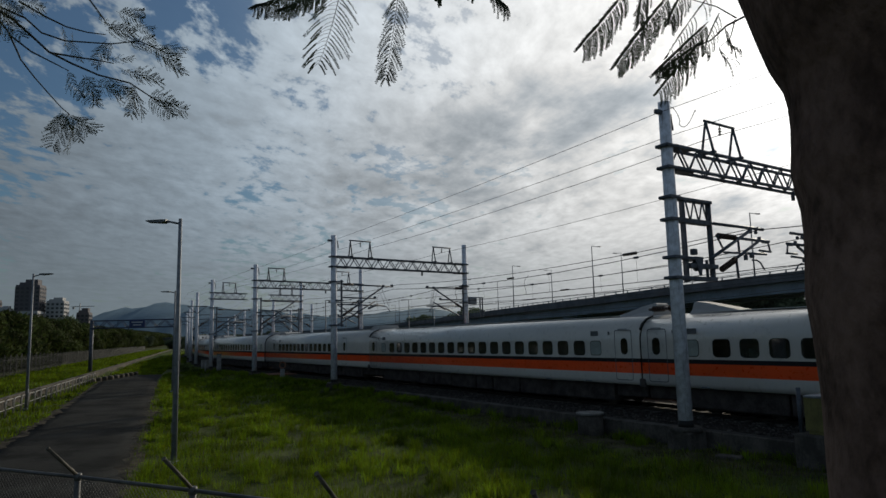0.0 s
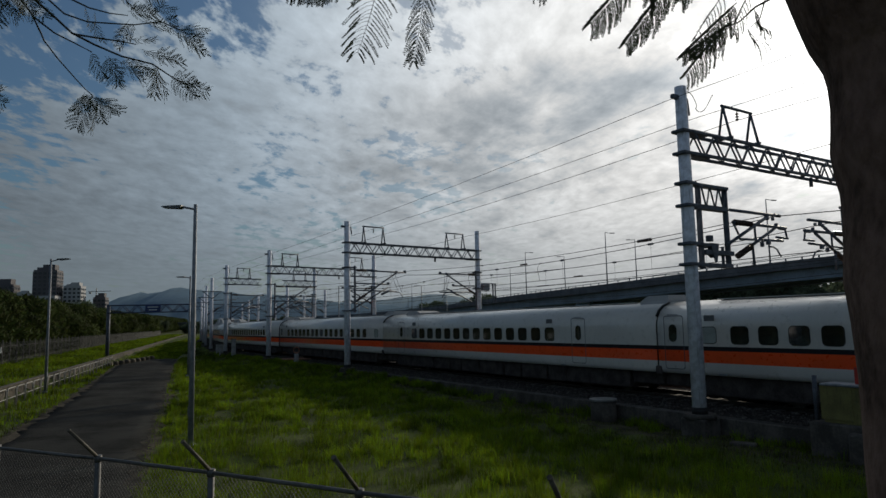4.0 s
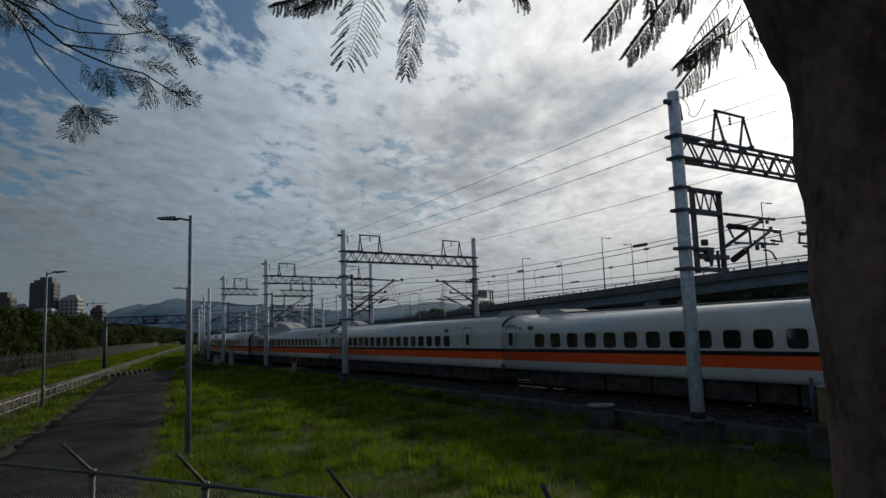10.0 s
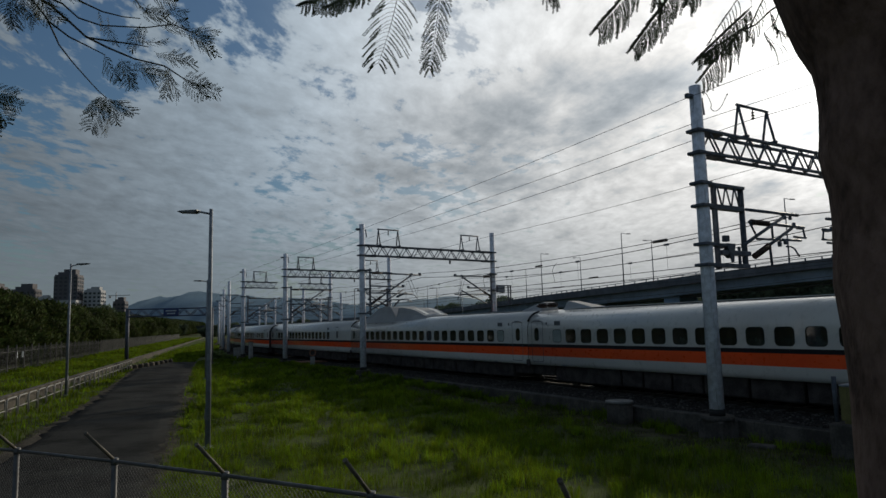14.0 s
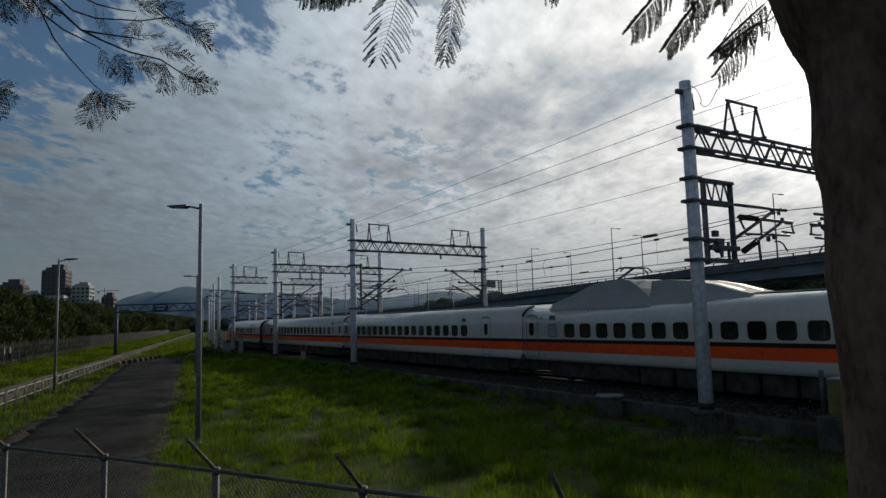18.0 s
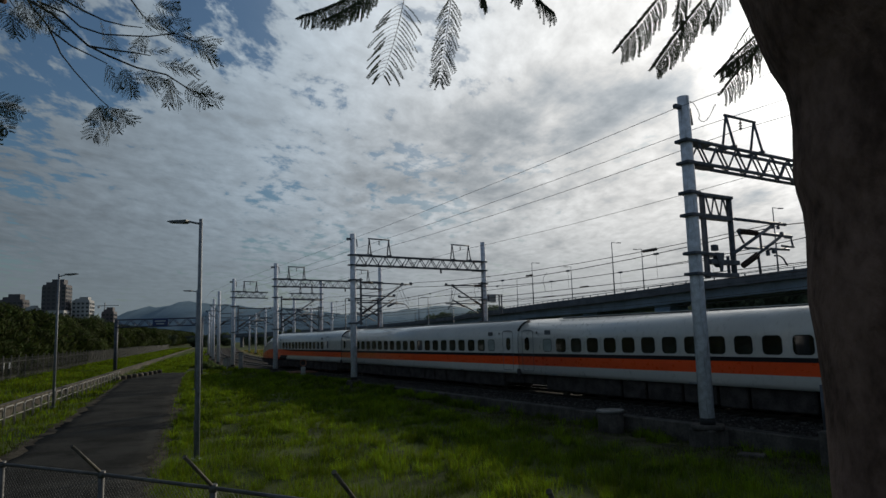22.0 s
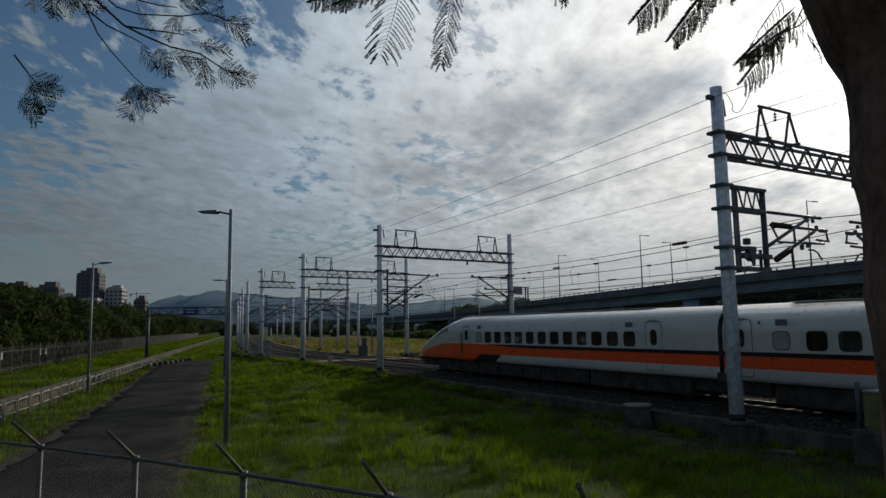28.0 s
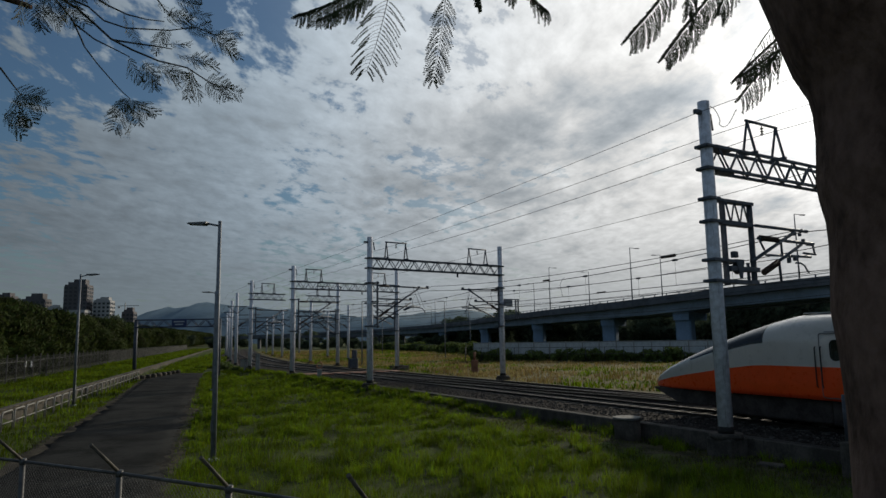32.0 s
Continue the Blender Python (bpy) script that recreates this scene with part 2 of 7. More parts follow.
# brown facade greyed and blued, distance haze put into the colour
M_BRICK = material("haze_greyed_facade", (0.095, 0.088, 0.098), 0.8, 0.15, 0.1)
M_PALE = material("pale_tiled_facade", (0.36, 0.36, 0.37), 0.8, 0.12, 0.1)
M_PANE = material("distant_window_glass", (0.03, 0.035, 0.04), 0.2, 0.2, 0.1)
M_DECK = material("blue_grey_girder", (0.13, 0.18, 0.24), 0.6, 0.25, 0.3, grime=0.6)
M_PARAPET = material("flyover_concrete", (0.088, 0.098, 0.118), 0.85, 0.3, 0.4, 0.3, 8, grime=0.6)
M_PIER = material("blue_grey_pier", (0.16, 0.25, 0.38), 0.7, 0.15, 0.3, grime=0.4)
M_PANEL = material("pale_wall_panel", (0.42, 0.45, 0.47), 0.7, 0.15, 0.5, grime=0.7)
M_GLINT = material("painted_glint", (0.75, 0.74, 0.68), 0.5, 0.05, 1.0)
M_SIGN_BLUE = material("blue_sign_face", (0.02, 0.035, 0.12), 0.5, 0.1, 1.0)
M_YELLOW = material("faded_yellow_cabinet", (0.13, 0.115, 0.035), 0.7, 0.25, 2.0, grime=0.6)
M_RED = material("red_painted_sign", (0.38, 0.03, 0.02), 0.5, 0.15, 2.0)
M_RUST = material("rusty_board", (0.22, 0.10, 0.06), 0.85, 0.3, 1.5)
M_LAMP_HEAD = material("grey_lamp_head", (0.10, 0.105, 0.11), 0.5, 0.1, 4.0, metal=0.4)


# ---- builders ----
def thing(name, m=None, label="", category="", group="", kind=""):
    ob = new(name)
    ob.empty_display_size = 0.2
    if m is not None:
        ob.matrix_world = m
    return tagged(ob, label, category, group, kind)


def mesh_of(name, verts, faces, mats, slots=None, smooth=False):
    me = bpy.data.meshes.new(name)
    me.from_pydata(verts, [], faces)
    for m in (mats if isinstance(mats, (list, tuple)) else [mats]):
        me.materials.append(m)
    if slots is not None:
        me.polygons.foreach_set("material_index", slots)
    if smooth:
        me.polygons.foreach_set("use_smooth", [True] * len(faces))
    me.update()
    return me


def piece(name, me, parent=None, m=None, label=""):
    """An object on a mesh, as a part of parent."""
    ob = new(name, me)
    if parent is not None:
        ob.parent = parent
    if m is not None:
        ob.matrix_basis = m
    return tagged(ob, label)


class Shape:
    """Collects solids, then makes one mesh of them."""
    def __init__(self):
        self.v, self.f, self.s, self.smooth = [], [], [], []

    def add(self, verts, faces, slot=0, smooth=False):
        o = len(self.v)
        self.v += [tuple(v) for v in verts]
        self.f += [tuple(i + o for i in f) for f in faces]
        self.s += [slot] * len(faces)
        self.smooth += [smooth] * len(faces)
        return self

    def box(self, centre, size, bevel=0.0, m=None, slot=0):
        hx, hy, hz = (c / 2 for c in size)
        b = min(bevel, hx * 0.9, hy * 0.9, hz * 0.9)
        if b <= 0:
            vs = [(x, y, z) for z in (-hz, hz) for x, y in ((-hx, -hy), (hx, -hy), (hx, hy), (-hx, hy))]
            fs = [(3, 2, 1, 0), (4, 5, 6, 7), (0, 1, 5, 4), (1, 2, 6, 5), (2, 3, 7, 6), (3, 0, 4, 7)]
        else:
            ring = [(hx, -hy + b), (hx, hy - b), (hx - b, hy), (-hx + b, hy), (-hx, hy - b), (-hx, -hy + b), (-hx + b, -hy), (hx - b, -hy)]
            inner = [(x - math.copysign(b, x) * 0.7, y - math.copysign(b, y) * 0.7) for x, y in ring]
            vs = [(*p, -hz) for p in inner] + [(*p, -hz + b) for p in ring] + [(*p, hz - b) for p in ring] + [(*p, hz) for p in inner]
            fs = [tuple(range(7, -1, -1)), tuple(range(24, 32))]
            for r in range(3):
                fs += [(r * 8 + i, r * 8 + (i + 1) % 8, r * 8 + 8 + (i + 1) % 8, r * 8 + 8 + i) for i in range(8)]
        c = Vector(centre)
        vs = [(m @ Vector(v) if m is not None else Vector(v)) + c for v in vs]
        return self.add(vs, fs, slot)

    def tube(self, p, q, r, r2=None, seg=8, caps=True, slot=0):
        p, q = Vector(p), Vector(q)
        r2 = r if r2 is None else r2
        axis = (q - p).normalized()
        side = axis.orthogonal().normalized()
        other = axis.cross(side)
        vs = []
        for c, rad in ((p, r), (q, r2)):
            for i in range(seg):
                a = 2 * math.pi * i / seg
                vs.append(c + (side * math.cos(a) + other * math.sin(a)) * rad)
        fs = [(i, (i + 1) % seg, seg + (i + 1) % seg, seg + i) for i in range(seg)]
        self.add(vs, fs, slot, seg > 4)
        if caps:
            o = len(self.v) - 2 * seg
            self.f += [tuple(o + i for i in range(seg - 1, -1, -1)), tuple(o + seg + i for i in range(seg))]
            self.s += [slot] * 2
            self.smooth += [False] * 2
        return self

    def pipe(self, points, r, seg=6, slot=0, r2=None):
        """A bent tube through points, tapering to r2."""
        pts = [Vector(p) for p in points]
        r2 = r if r2 is None else r2
        vs, n = [], len(pts)
        side = (pts[1] - pts[0]).orthogonal().normalized()
        for k, p in enumerate(pts):
            axis = (pts[min(k + 1, n - 1)] - pts[max(k - 1, 0)]).normalized()
            side = (side - axis * side.dot(axis)).normalized()
            other = axis.cross(side)
            rad = r + (r2 - r) * k / (n - 1)
            vs += [p + (side * math.cos(2 * math.pi * i / seg) + other * math.sin(2 * math.pi * i / seg)) * rad for i in range(seg)]
        fs = [(k * seg + i, k * seg + (i + 1) % seg, (k + 1) * seg + (i + 1) % seg, (k + 1) * seg + i) for k in range(n - 1) for i in range(seg)]
        self.add(vs, fs, slot, True)
        o = len(self.v) - n * seg
        self.f += [tuple(o + i for i in range(seg - 1, -1, -1)), tuple(o + (n - 1) * seg + i for i in range(seg))]
        self.s += [slot] * 2
        self.smooth += [False] * 2
        return self

    def prism(self, outline, a, b, axis="y", slot=0):
        """A closed outline of (u, v) drawn out from a to b along an axis."""
        n = len(outline)
        lay = {"x": lambda u, v, w: (w, u, v), "y": lambda u, v, w: (u, w, v), "z": lambda u, v, w: (u, v, w)}[axis]
        vs = [lay(u, v, w) for w in (a, b) for u, v in outline]
        fs = [tuple(range(n)), tuple(range(2 * n - 1, n - 1, -1))]
        fs += [(i, n + i, n + (i + 1) % n, (i + 1) % n) for i in range(n)]
        return self.add(vs, fs, slot)

    def mesh(self, name, mats):
        me = mesh_of(name, self.v, self.f, mats, self.s)
        me.polygons.foreach_set("use_smooth", self.smooth)
        me.update()
        return me

    def part(self, name, mats, parent=None, label="", m=None):
        return piece(name, self.mesh(name, mats), parent, m, label)


def rounded(w, h, r, steps=3, cx=0.0, cy=0.0):
    """A rounded rectangle's outline."""
    out = []
    for sx, sy, a0 in ((1, -1, -90), (1, 1, 0), (-1, 1, 90), (-1, -1, 180)):
        for i in range(steps + 1):
            a = radians(a0 + 90 * i / steps)
            out.append((cx + sx * (w / 2 - r) + r * math.cos(a), cy + sy * (h / 2 - r) + r * math.sin(a)))
    return out


# ---- the line of the near track: s runs back along the train, from the near side of its body ----
RAIL_Z = 0.65
_S = np.arange(-330.0, 420.0, 1.0)
_H = np.radians(np.interp(_S, [-40, 0, 30, 60, 90, 130, 180, 260], [31.1, 31.3, 31.0, 32.4, 23.1, 22.2, 19.8, 19.8]))
_X, _Y = np.cumsum(-np.sin(_H)), np.cumsum(np.cos(_H))
_I0 = int(np.searchsorted(_S, 0.0))
_X, _Y = _X - _X[_I0] + 7.58, _Y - _Y[_I0] + 26.19
TRACK_A, TRACK_B = 1.69, 5.75


def along(s, off=0.0, z=0.0):
    """The point at s along the line, off metres beyond the train's near side."""
    h = float(np.interp(s, _S, _H))
    return Vector((float(np.interp(s, _S, _X)) + off * math.cos(h), float(np.interp(s, _S, _Y)) + off * math.sin(h), z))


def heading(s):
    return math.degrees(float(np.interp(s, _S, _H)))


def beyond(x, y):
    """How far points lie beyond the line of the train's near side, and where along it."""
    x, y = np.atleast_1d(np.asarray(x, float)), np.atleast_1d(np.asarray(y, float))
    out, where = np.empty(x.shape), np.empty(x.shape)
    for k in range(0, x.size, 4000):
        dx, dy = x[k:k + 4000, None] - _X[None, ::4], y[k:k + 4000, None] - _Y[None, ::4]
        i = np.argmin(dx * dx + dy * dy, axis=1) * 4
        h = _H[i]
        ex, ey = x[k:k + 4000] - _X[i], y[k:k + 4000] - _Y[i]
        out[k:k + 4000] = ex * np.cos(h) + ey * np.sin(h)
        where[k:k + 4000] = _S[i] - ex * np.sin(h) + ey * np.cos(h)
    return out, where


def wall_x(y):
    """The low wall's line, left of the road."""
    return -20.6 - (np.asarray(y, float) - 27.0) * 0.375


def road_mid(y):
    return np.interp(y, [-10, 8, 21, 34, 62, 80], [-2.5, -6.8, -12.2, -17.4, -29.2, -36.6])


def road_half(y):
    return np.interp(y, [8, 25, 40, 60, 80], [2.6, 2.6, 2.7, 3.0, 3.4])


def ground_z(x, y):
    x, y = np.asarray(x, float), np.asarray(y, float)
    p, s = beyond(x.ravel(), y.ravel())
    p = p.reshape(x.shape)
    z = 0.05 * np.sin(x * 0.9 + 1.3) * np.sin(y * 0.7) + 0.04 * np.sin(x * 0.31 - y * 0.43)
    bank = np.clip((p + 4.9 + 0.5 * np.sin(x * 0.8) * np.sin(y * 0.6)) / 2.6, 0, 1)
    # the bank up to the kerb fades out where the ground lies low before it
    z = z + 0.40 * bank * bank * (3 - 2 * bank) * np.clip((s.reshape(x.shape) - 4) / 18, 0, 1) * (s.reshape(x.shape) < 140)
    z = np.where(p > -1.9, np.minimum(z, 0.30), z)
    z = np.where(p > -0.7, 0.30, z)
    z = np.where(p > 8.0, 0.42 + 0.10 * np.sin(x * 0.2) * np.sin(y * 0.23), z)
    left = wall_x(y) - x
    z = np.where((left > 0.1) & (y > 4), 0.7 + 0.05 * np.sin(y * 0.6), z)
    on_road = np.abs(x - road_mid(y)) < road_half(y) + 0.3
    z = np.where(on_road & (y < 82) & (y > 9), -0.03, z)
    z = z + np.clip((8.6 - y) / 5.0, 0, 1) * 2.0 * (x > -14) * (x < 30)
    return z


def grid(name, xs, ys, zf, mats, slot_f=None):
    gx, gy = np.meshgrid(xs, ys)
    z = zf(gx, gy)
    v = np.stack([gx.ravel(), gy.ravel(), z.ravel()], 1)
    nx, ny = len(xs), len(ys)
    i = (np.arange(ny - 1)[:, None] * nx + np.arange(nx - 1)[None, :]).ravel()
    f = np.stack([i, i + 1, i + nx + 1, i + nx], 1)
    slots = None
    if slot_f is not None:
        c = v[f].mean(1)
        slots = slot_f(c[:, 0], c[:, 1]).astype(int).tolist()
    return mesh_of(name, v.tolist(), f.tolist(), mats, slots, True)


def spread(lo, hi, step, far_lo, far_hi, grow=1.3):
    mid = list(np.arange(lo, hi + step / 2, step))
    a, b, d = lo, hi, step
    low, high = [], []
    while a > far_lo:
        d *= grow
        a -= d
        low.append(a)
    d = step
    while b < far_hi:
        d *= grow
        b += d
        high.append(b)
    return np.array(low[::-1] + mid + high)


def bare_width(s):
    """How far the bare brown earth reaches out from the kerb."""
    return np.interp(s, [-20, 4, 16, 30, 45], [3.6, 2.6, 1.4, 0.7, 0.4])


def field_end(x):
    """Where the dry field stops: the panel wall, then a fence that runs back beside the flyover."""
    return np.interp(x, [-80, -26, -2.5, -1, 78], [330, 208, 150, 97, 66])


def build_ground():
    def slots(x, y):
        p, s = beyond(x, y)
        worn = (p > -1.9 - bare_width(s) * (0.85 + 0.3 * np.sin(s * 0.7) * np.sin(s * 0.23 + 1))) & (p < -1.7) & (s > -40) & (s < 90)
        return np.where(worn, 2, 0) + np.where((p > 8.0) & (y < field_end(x)) & (s > -60) & (s < 230), 1, 0)
    me = grid("ground", spread(-60, 34, 0.7, -4000, 4000), spread(4, 230, 1.0, -3000, 4500), ground_z, [M_SOIL, M_FIELD, M_EARTH], slots)
    tagged(new("ground", me), "grassy level ground around the railway line", "ground", kind="structure")


M_FIELD = material("dry_field", (0.11, 0.095, 0.034), 0.95, 0.35, 0.08, 0.5, 3, tint=(0.18, 0.15, 0.055), spec=0.1)
M_EARTH = material("bare_brown_earth", (0.042, 0.043, 0.025), 0.95, 0.4, 1.5, 0.8, 12, tint=(0.078, 0.074, 0.044), spec=0.05)
build_ground()


def build_road():
    ys = np.arange(-6, 81, 0.8)
    verts, faces = [], []
    rnd = random.Random(4)
    for k, y in enumerate(ys):
        m, h = float(road_mid(y)), float(road_half(y))
        a, b = m - h + rnd.uniform(-0.18, 0.18), m + h + rnd.uniform(-0.18, 0.18)
        zz = max(0.0, (8.6 - y) / 5.0) if y < 8.6 else 0.0
        zz = min(zz, 1.0) * 2.0
        for i in range(7):
            x = a + (b - a) * i / 6
            verts.append((x, y, zz + 0.02 + 0.03 * math.sin(math.pi * i / 6) + rnd.uniform(-0.006, 0.006)))
        verts += [(b, y, zz - 0.25), (a, y, zz - 0.25)]
    for k in range(len(ys) - 1):
        o, q = k * 9, k * 9 + 9
        for i in range(9):
            j = (i + 1) % 9
            faces.append((o + i, o + j, q + j, q + i))
    faces += [tuple(range(8, -1, -1)), tuple((len(ys) - 1) * 9 + i for i in range(9))]
    tagged(new("road", mesh_of("road", verts, faces, M_ASPHALT, None, True)), "narrow worn grey asphalt service road between grass verges", "road", kind="structure")


build_road()


def build_shoulders():
    """Ragged strips of pale gravel along the road's edges."""
    rnd = random.Random(14)
    for side in (-1, 1):
        verts, faces = [], []
        ys = np.arange(10.0, 80, 0.45)
        for y in ys:
            e = float(road_mid(y)) + side * (float(road_half(y)) - 0.05)
            a, b = e - side * rnd.uniform(0.02, 0.5), e + side * rnd.uniform(0.15, 0.55)
            for x, z in ((a, 0.030), ((a + b) / 2, 0.05), (b, 0.0), (b, -0.15), (a, -0.15)):
                verts.append((x, y, z + rnd.uniform(-0.006, 0.006)))
        for k in range(len(ys) - 1):
            for i in range(5):
                j = (i + 1) % 5
                q = (k * 5 + i, k * 5 + j, k * 5 + 5 + j, k * 5 + 5 + i)
                faces.append(q if side > 0 else q[::-1])
        tagged(new("road_shoulder", mesh_of("road_shoulder", verts, faces, M_GRIT)), "ragged edge of pale dirt and gravel along the road", "shoulder", kind="structure")


M_GRIT = material("roadside_grit", (0.038, 0.034, 0.027), 0.95, 0.4, 1.5, 0.8, 30, tint=(0.075, 0.066, 0.052), spec=0.05)
build_shoulders()


def sweep(profile, s0, s1, step, mats, name, slots=None, smooth=False):
    """A profile of (off, z) drawn along the track's line."""
    verts, faces, sl = [], [], []
    n = len(profile)
    ss = np.arange(s0, s1 + step / 2, step)
    for s in ss:
        for off, z in profile:
            verts.append(along(s, off, z))
    for k in range(len(ss) - 1):
        for i in range(n):
            j = (i + 1) % n
            faces.append((k * n + i, (k + 1) * n + i, (k + 1) * n + j, k * n + j))
            sl.append(slots[i] if slots else 0)
    faces += [tuple(range(n)), tuple((len(ss) - 1) * n + i for i in range(n - 1, -1, -1))]
    sl += [0, 0]
    return mesh_of(name, verts, faces, mats, sl, smooth)


M_KERB_TOP = material("weathered_kerb_top", (0.062, 0.06, 0.055), 0.9, 0.45, 1.2, 0.5, 30, grime=0.6, spec=0.1)


def build_track():
    # ballast bed
    bed = sweep([(-1.75, 0.30), (-1.7, 0.42), (-0.4, 0.47), (0.2, 0.52), (3.2, 0.52), (3.9, 0.46), (4.6, 0.52), (7.4, 0.52), (7.9, 0.44), (8.4, 0.33), (8.4, -0.2), (-1.75, -0.2)],
                -200, 300, 2.0, [M_BALLAST], "ballast_bed")
    tagged(new("ballast_bed", bed), "dark stained stone ballast under the tracks", "ballast", kind="structure")
    # retaining kerb with a cable trough on the grass side
    kerb = sweep([(-2.12, -0.4), (-2.12, 0.50), (-2.09, 0.53), (-1.75, 0.53), (-1.72, 0.50), (-1.72, -0.4)], -90, 130, 2.0, [M_CONCRETE_DARK, M_KERB_TOP], "retaining_kerb", [0, 0, 1, 0, 0, 0])
    tagged(new("retaining_kerb", kerb), "low stained concrete retaining kerb beside the ballast", "kerb", kind="structure")
    for n, centre in ((1, TRACK_A), (2, TRACK_B)):
        track = thing("track", None, "pair of worn steel rails on dark sleepers", "track", "parallel tracks", "structure")
        for side in (-0.7525, 0.7525):
            c = centre + side
            rail = sweep([(c - 0.07, 0.50), (c - 0.07, 0.515), (c - 0.012, 0.53), (c - 0.012, 0.61), (c - 0.035, 0.62), (c - 0.035, 0.65),
                          (c + 0.035, 0.65), (c + 0.035, 0.62), (c + 0.012, 0.61), (c + 0.012, 0.53), (c + 0.07, 0.515), (c + 0.07, 0.50)],
                         -200, 300, 2.0, [M_RAIL, M_RAIL_TOP], "rail", [0, 0, 0, 0, 0, 1, 0, 0, 0, 0, 0, 0])
            piece("rail", rail, track)
        me = Shape().box((0, 0, 0), (2.4, 0.24, 0.16), 0.03).mesh("sleeper", M_SLEEPER)
        for k in range(150):
            s = -22 + k * 0.65
            p = along(s, centre, 0.46)
            piece("sleeper", me, track, Matrix.Translation(p) @ pose(0, 0, 0, 0, 0, heading(s)))


M_SLEEPER = material("concrete_sleeper", (0.075, 0.068, 0.06), 0.9, 0.3, 4.0, 0.4, 30, per_piece=0.25)
build_track()


def build_turnout():
    """The rails of a crossover that lead from one track to the other."""
    cross = thing("crossover", None, "steel turnout rails crossing between two tracks", "track", kind="structure")
    for side in (-0.7525, 0.7525):
        verts, faces, sl = [], [], []
        pr = [(-0.07, 0.50), (-0.012, 0.53), (-0.035, 0.62), (-0.035, 0.648), (0.035, 0.648), (0.035, 0.62), (0.012, 0.53), (0.07, 0.50)]
        ss = np.arange(-12, 46, 1.5)
        for s in ss:
            t = min(1, max(0, (s + 6) / 46))
            c = TRACK_B + (TRACK_A - TRACK_B) * (3 * t * t - 2 * t ** 3) + side
            verts += [along(s, c + a, z) for a, z in pr]
        for k in range(len(ss) - 1):
            for i in range(8):
                j = (i + 1) % 8
                faces.append((k * 8 + i, k * 8 + 8 + i, k * 8 + 8 + j, k * 8 + j))
                sl.append(1 if i == 3 else 0)
        piece("rail", mesh_of("rail", verts, faces, [M_RAIL, M_RAIL_TOP], sl), cross)


build_turnout()

# ---- the train ----
HALF = 1.69
SIDE = [(1.52, 0.92), (1.64, 0.95), (1.69, 1.10), (1.69, 1.38), (1.69, 1.80), (1.69, 1.95), (1.69, 2.35), (1.69, 2.68), (1.665, 2.85), (1.59, 3.06),
        (1.45, 3.27), (1.22, 3.44), (0.85, 3.56), (0.42, 3.62), (0.0, 3.64)]


def loop_at():
    """The outline of the body from one skirt over the roof to the other."""
    pts = []
    for y, z in SIDE:
        pts.append((y, z))
    left = [(-y, z) for y, z in pts[:-1]]
    return pts + left[::-1]


def band_slot(z):
    return 2 if 1.80 < z < 1.95 else 1 if 1.38 < z < 1.80 else 0


def body_mesh(length):
    v, f, s = [], [], []
    xs = [0.025, 0.07, length - 0.07, length - 0.025]
    for k, x in enumerate(xs):
        inset = 0.03 if k in (0, 3) else 0.0
        for y, z in loop_at():
            v.append((x, y * (1 - inset), z - (0.05 if k in (0, 3) and z > 3 else 0)))
    n = len(loop_at())
    zs = [z for y, z in loop_at()]
    for k in range(3):
        for i in range(n - 1):
            f.append((k * n + i, k * n + i + 1, (k + 1) * n + i + 1, (k + 1) * n + i))
            s.append(band_slot((zs[i] + zs[i + 1]) / 2))
        f.append((k * n + n - 1, k * n, (k + 1) * n, (k + 1) * n + n - 1))
        s.append(3)
    f += [tuple(range(n - 1, -1, -1)), tuple(3 * n + i for i in range(n))]
    s += [3, 3]
    me = mesh_of("body", v, f, [M_WHITE, M_ORANGE, M_BLACK, M_UNDER], s)
    sm = [True] * len(f)
    sm[-1] = sm[-2] = False
    me.polygons.foreach_set("use_smooth", sm)
    return me


def nose_section(t):
    """Half width, roof height, skirt height and paint heights of the tail at t from 0 (cab) to 1 (tip)."""
    tops = [(0.0, 3.64), (0.10, 3.60), (0.2, 3.44), (0.33, 3.17), (0.48, 2.80), (0.62, 2.42), (0.76, 2.03), (0.88, 1.62), (0.96, 1.27), (1.0, 1.02)]
    wide = [(0.0, 1.69), (0.2, 1.67), (0.45, 1.60), (0.65, 1.46), (0.8, 1.24), (0.9, 0.98), (0.96, 0.70), (1.0, 0.38)]
    top = float(np.interp(t, *zip(*tops)))
    half = float(np.interp(t, *zip(*wide)))
    return half, top


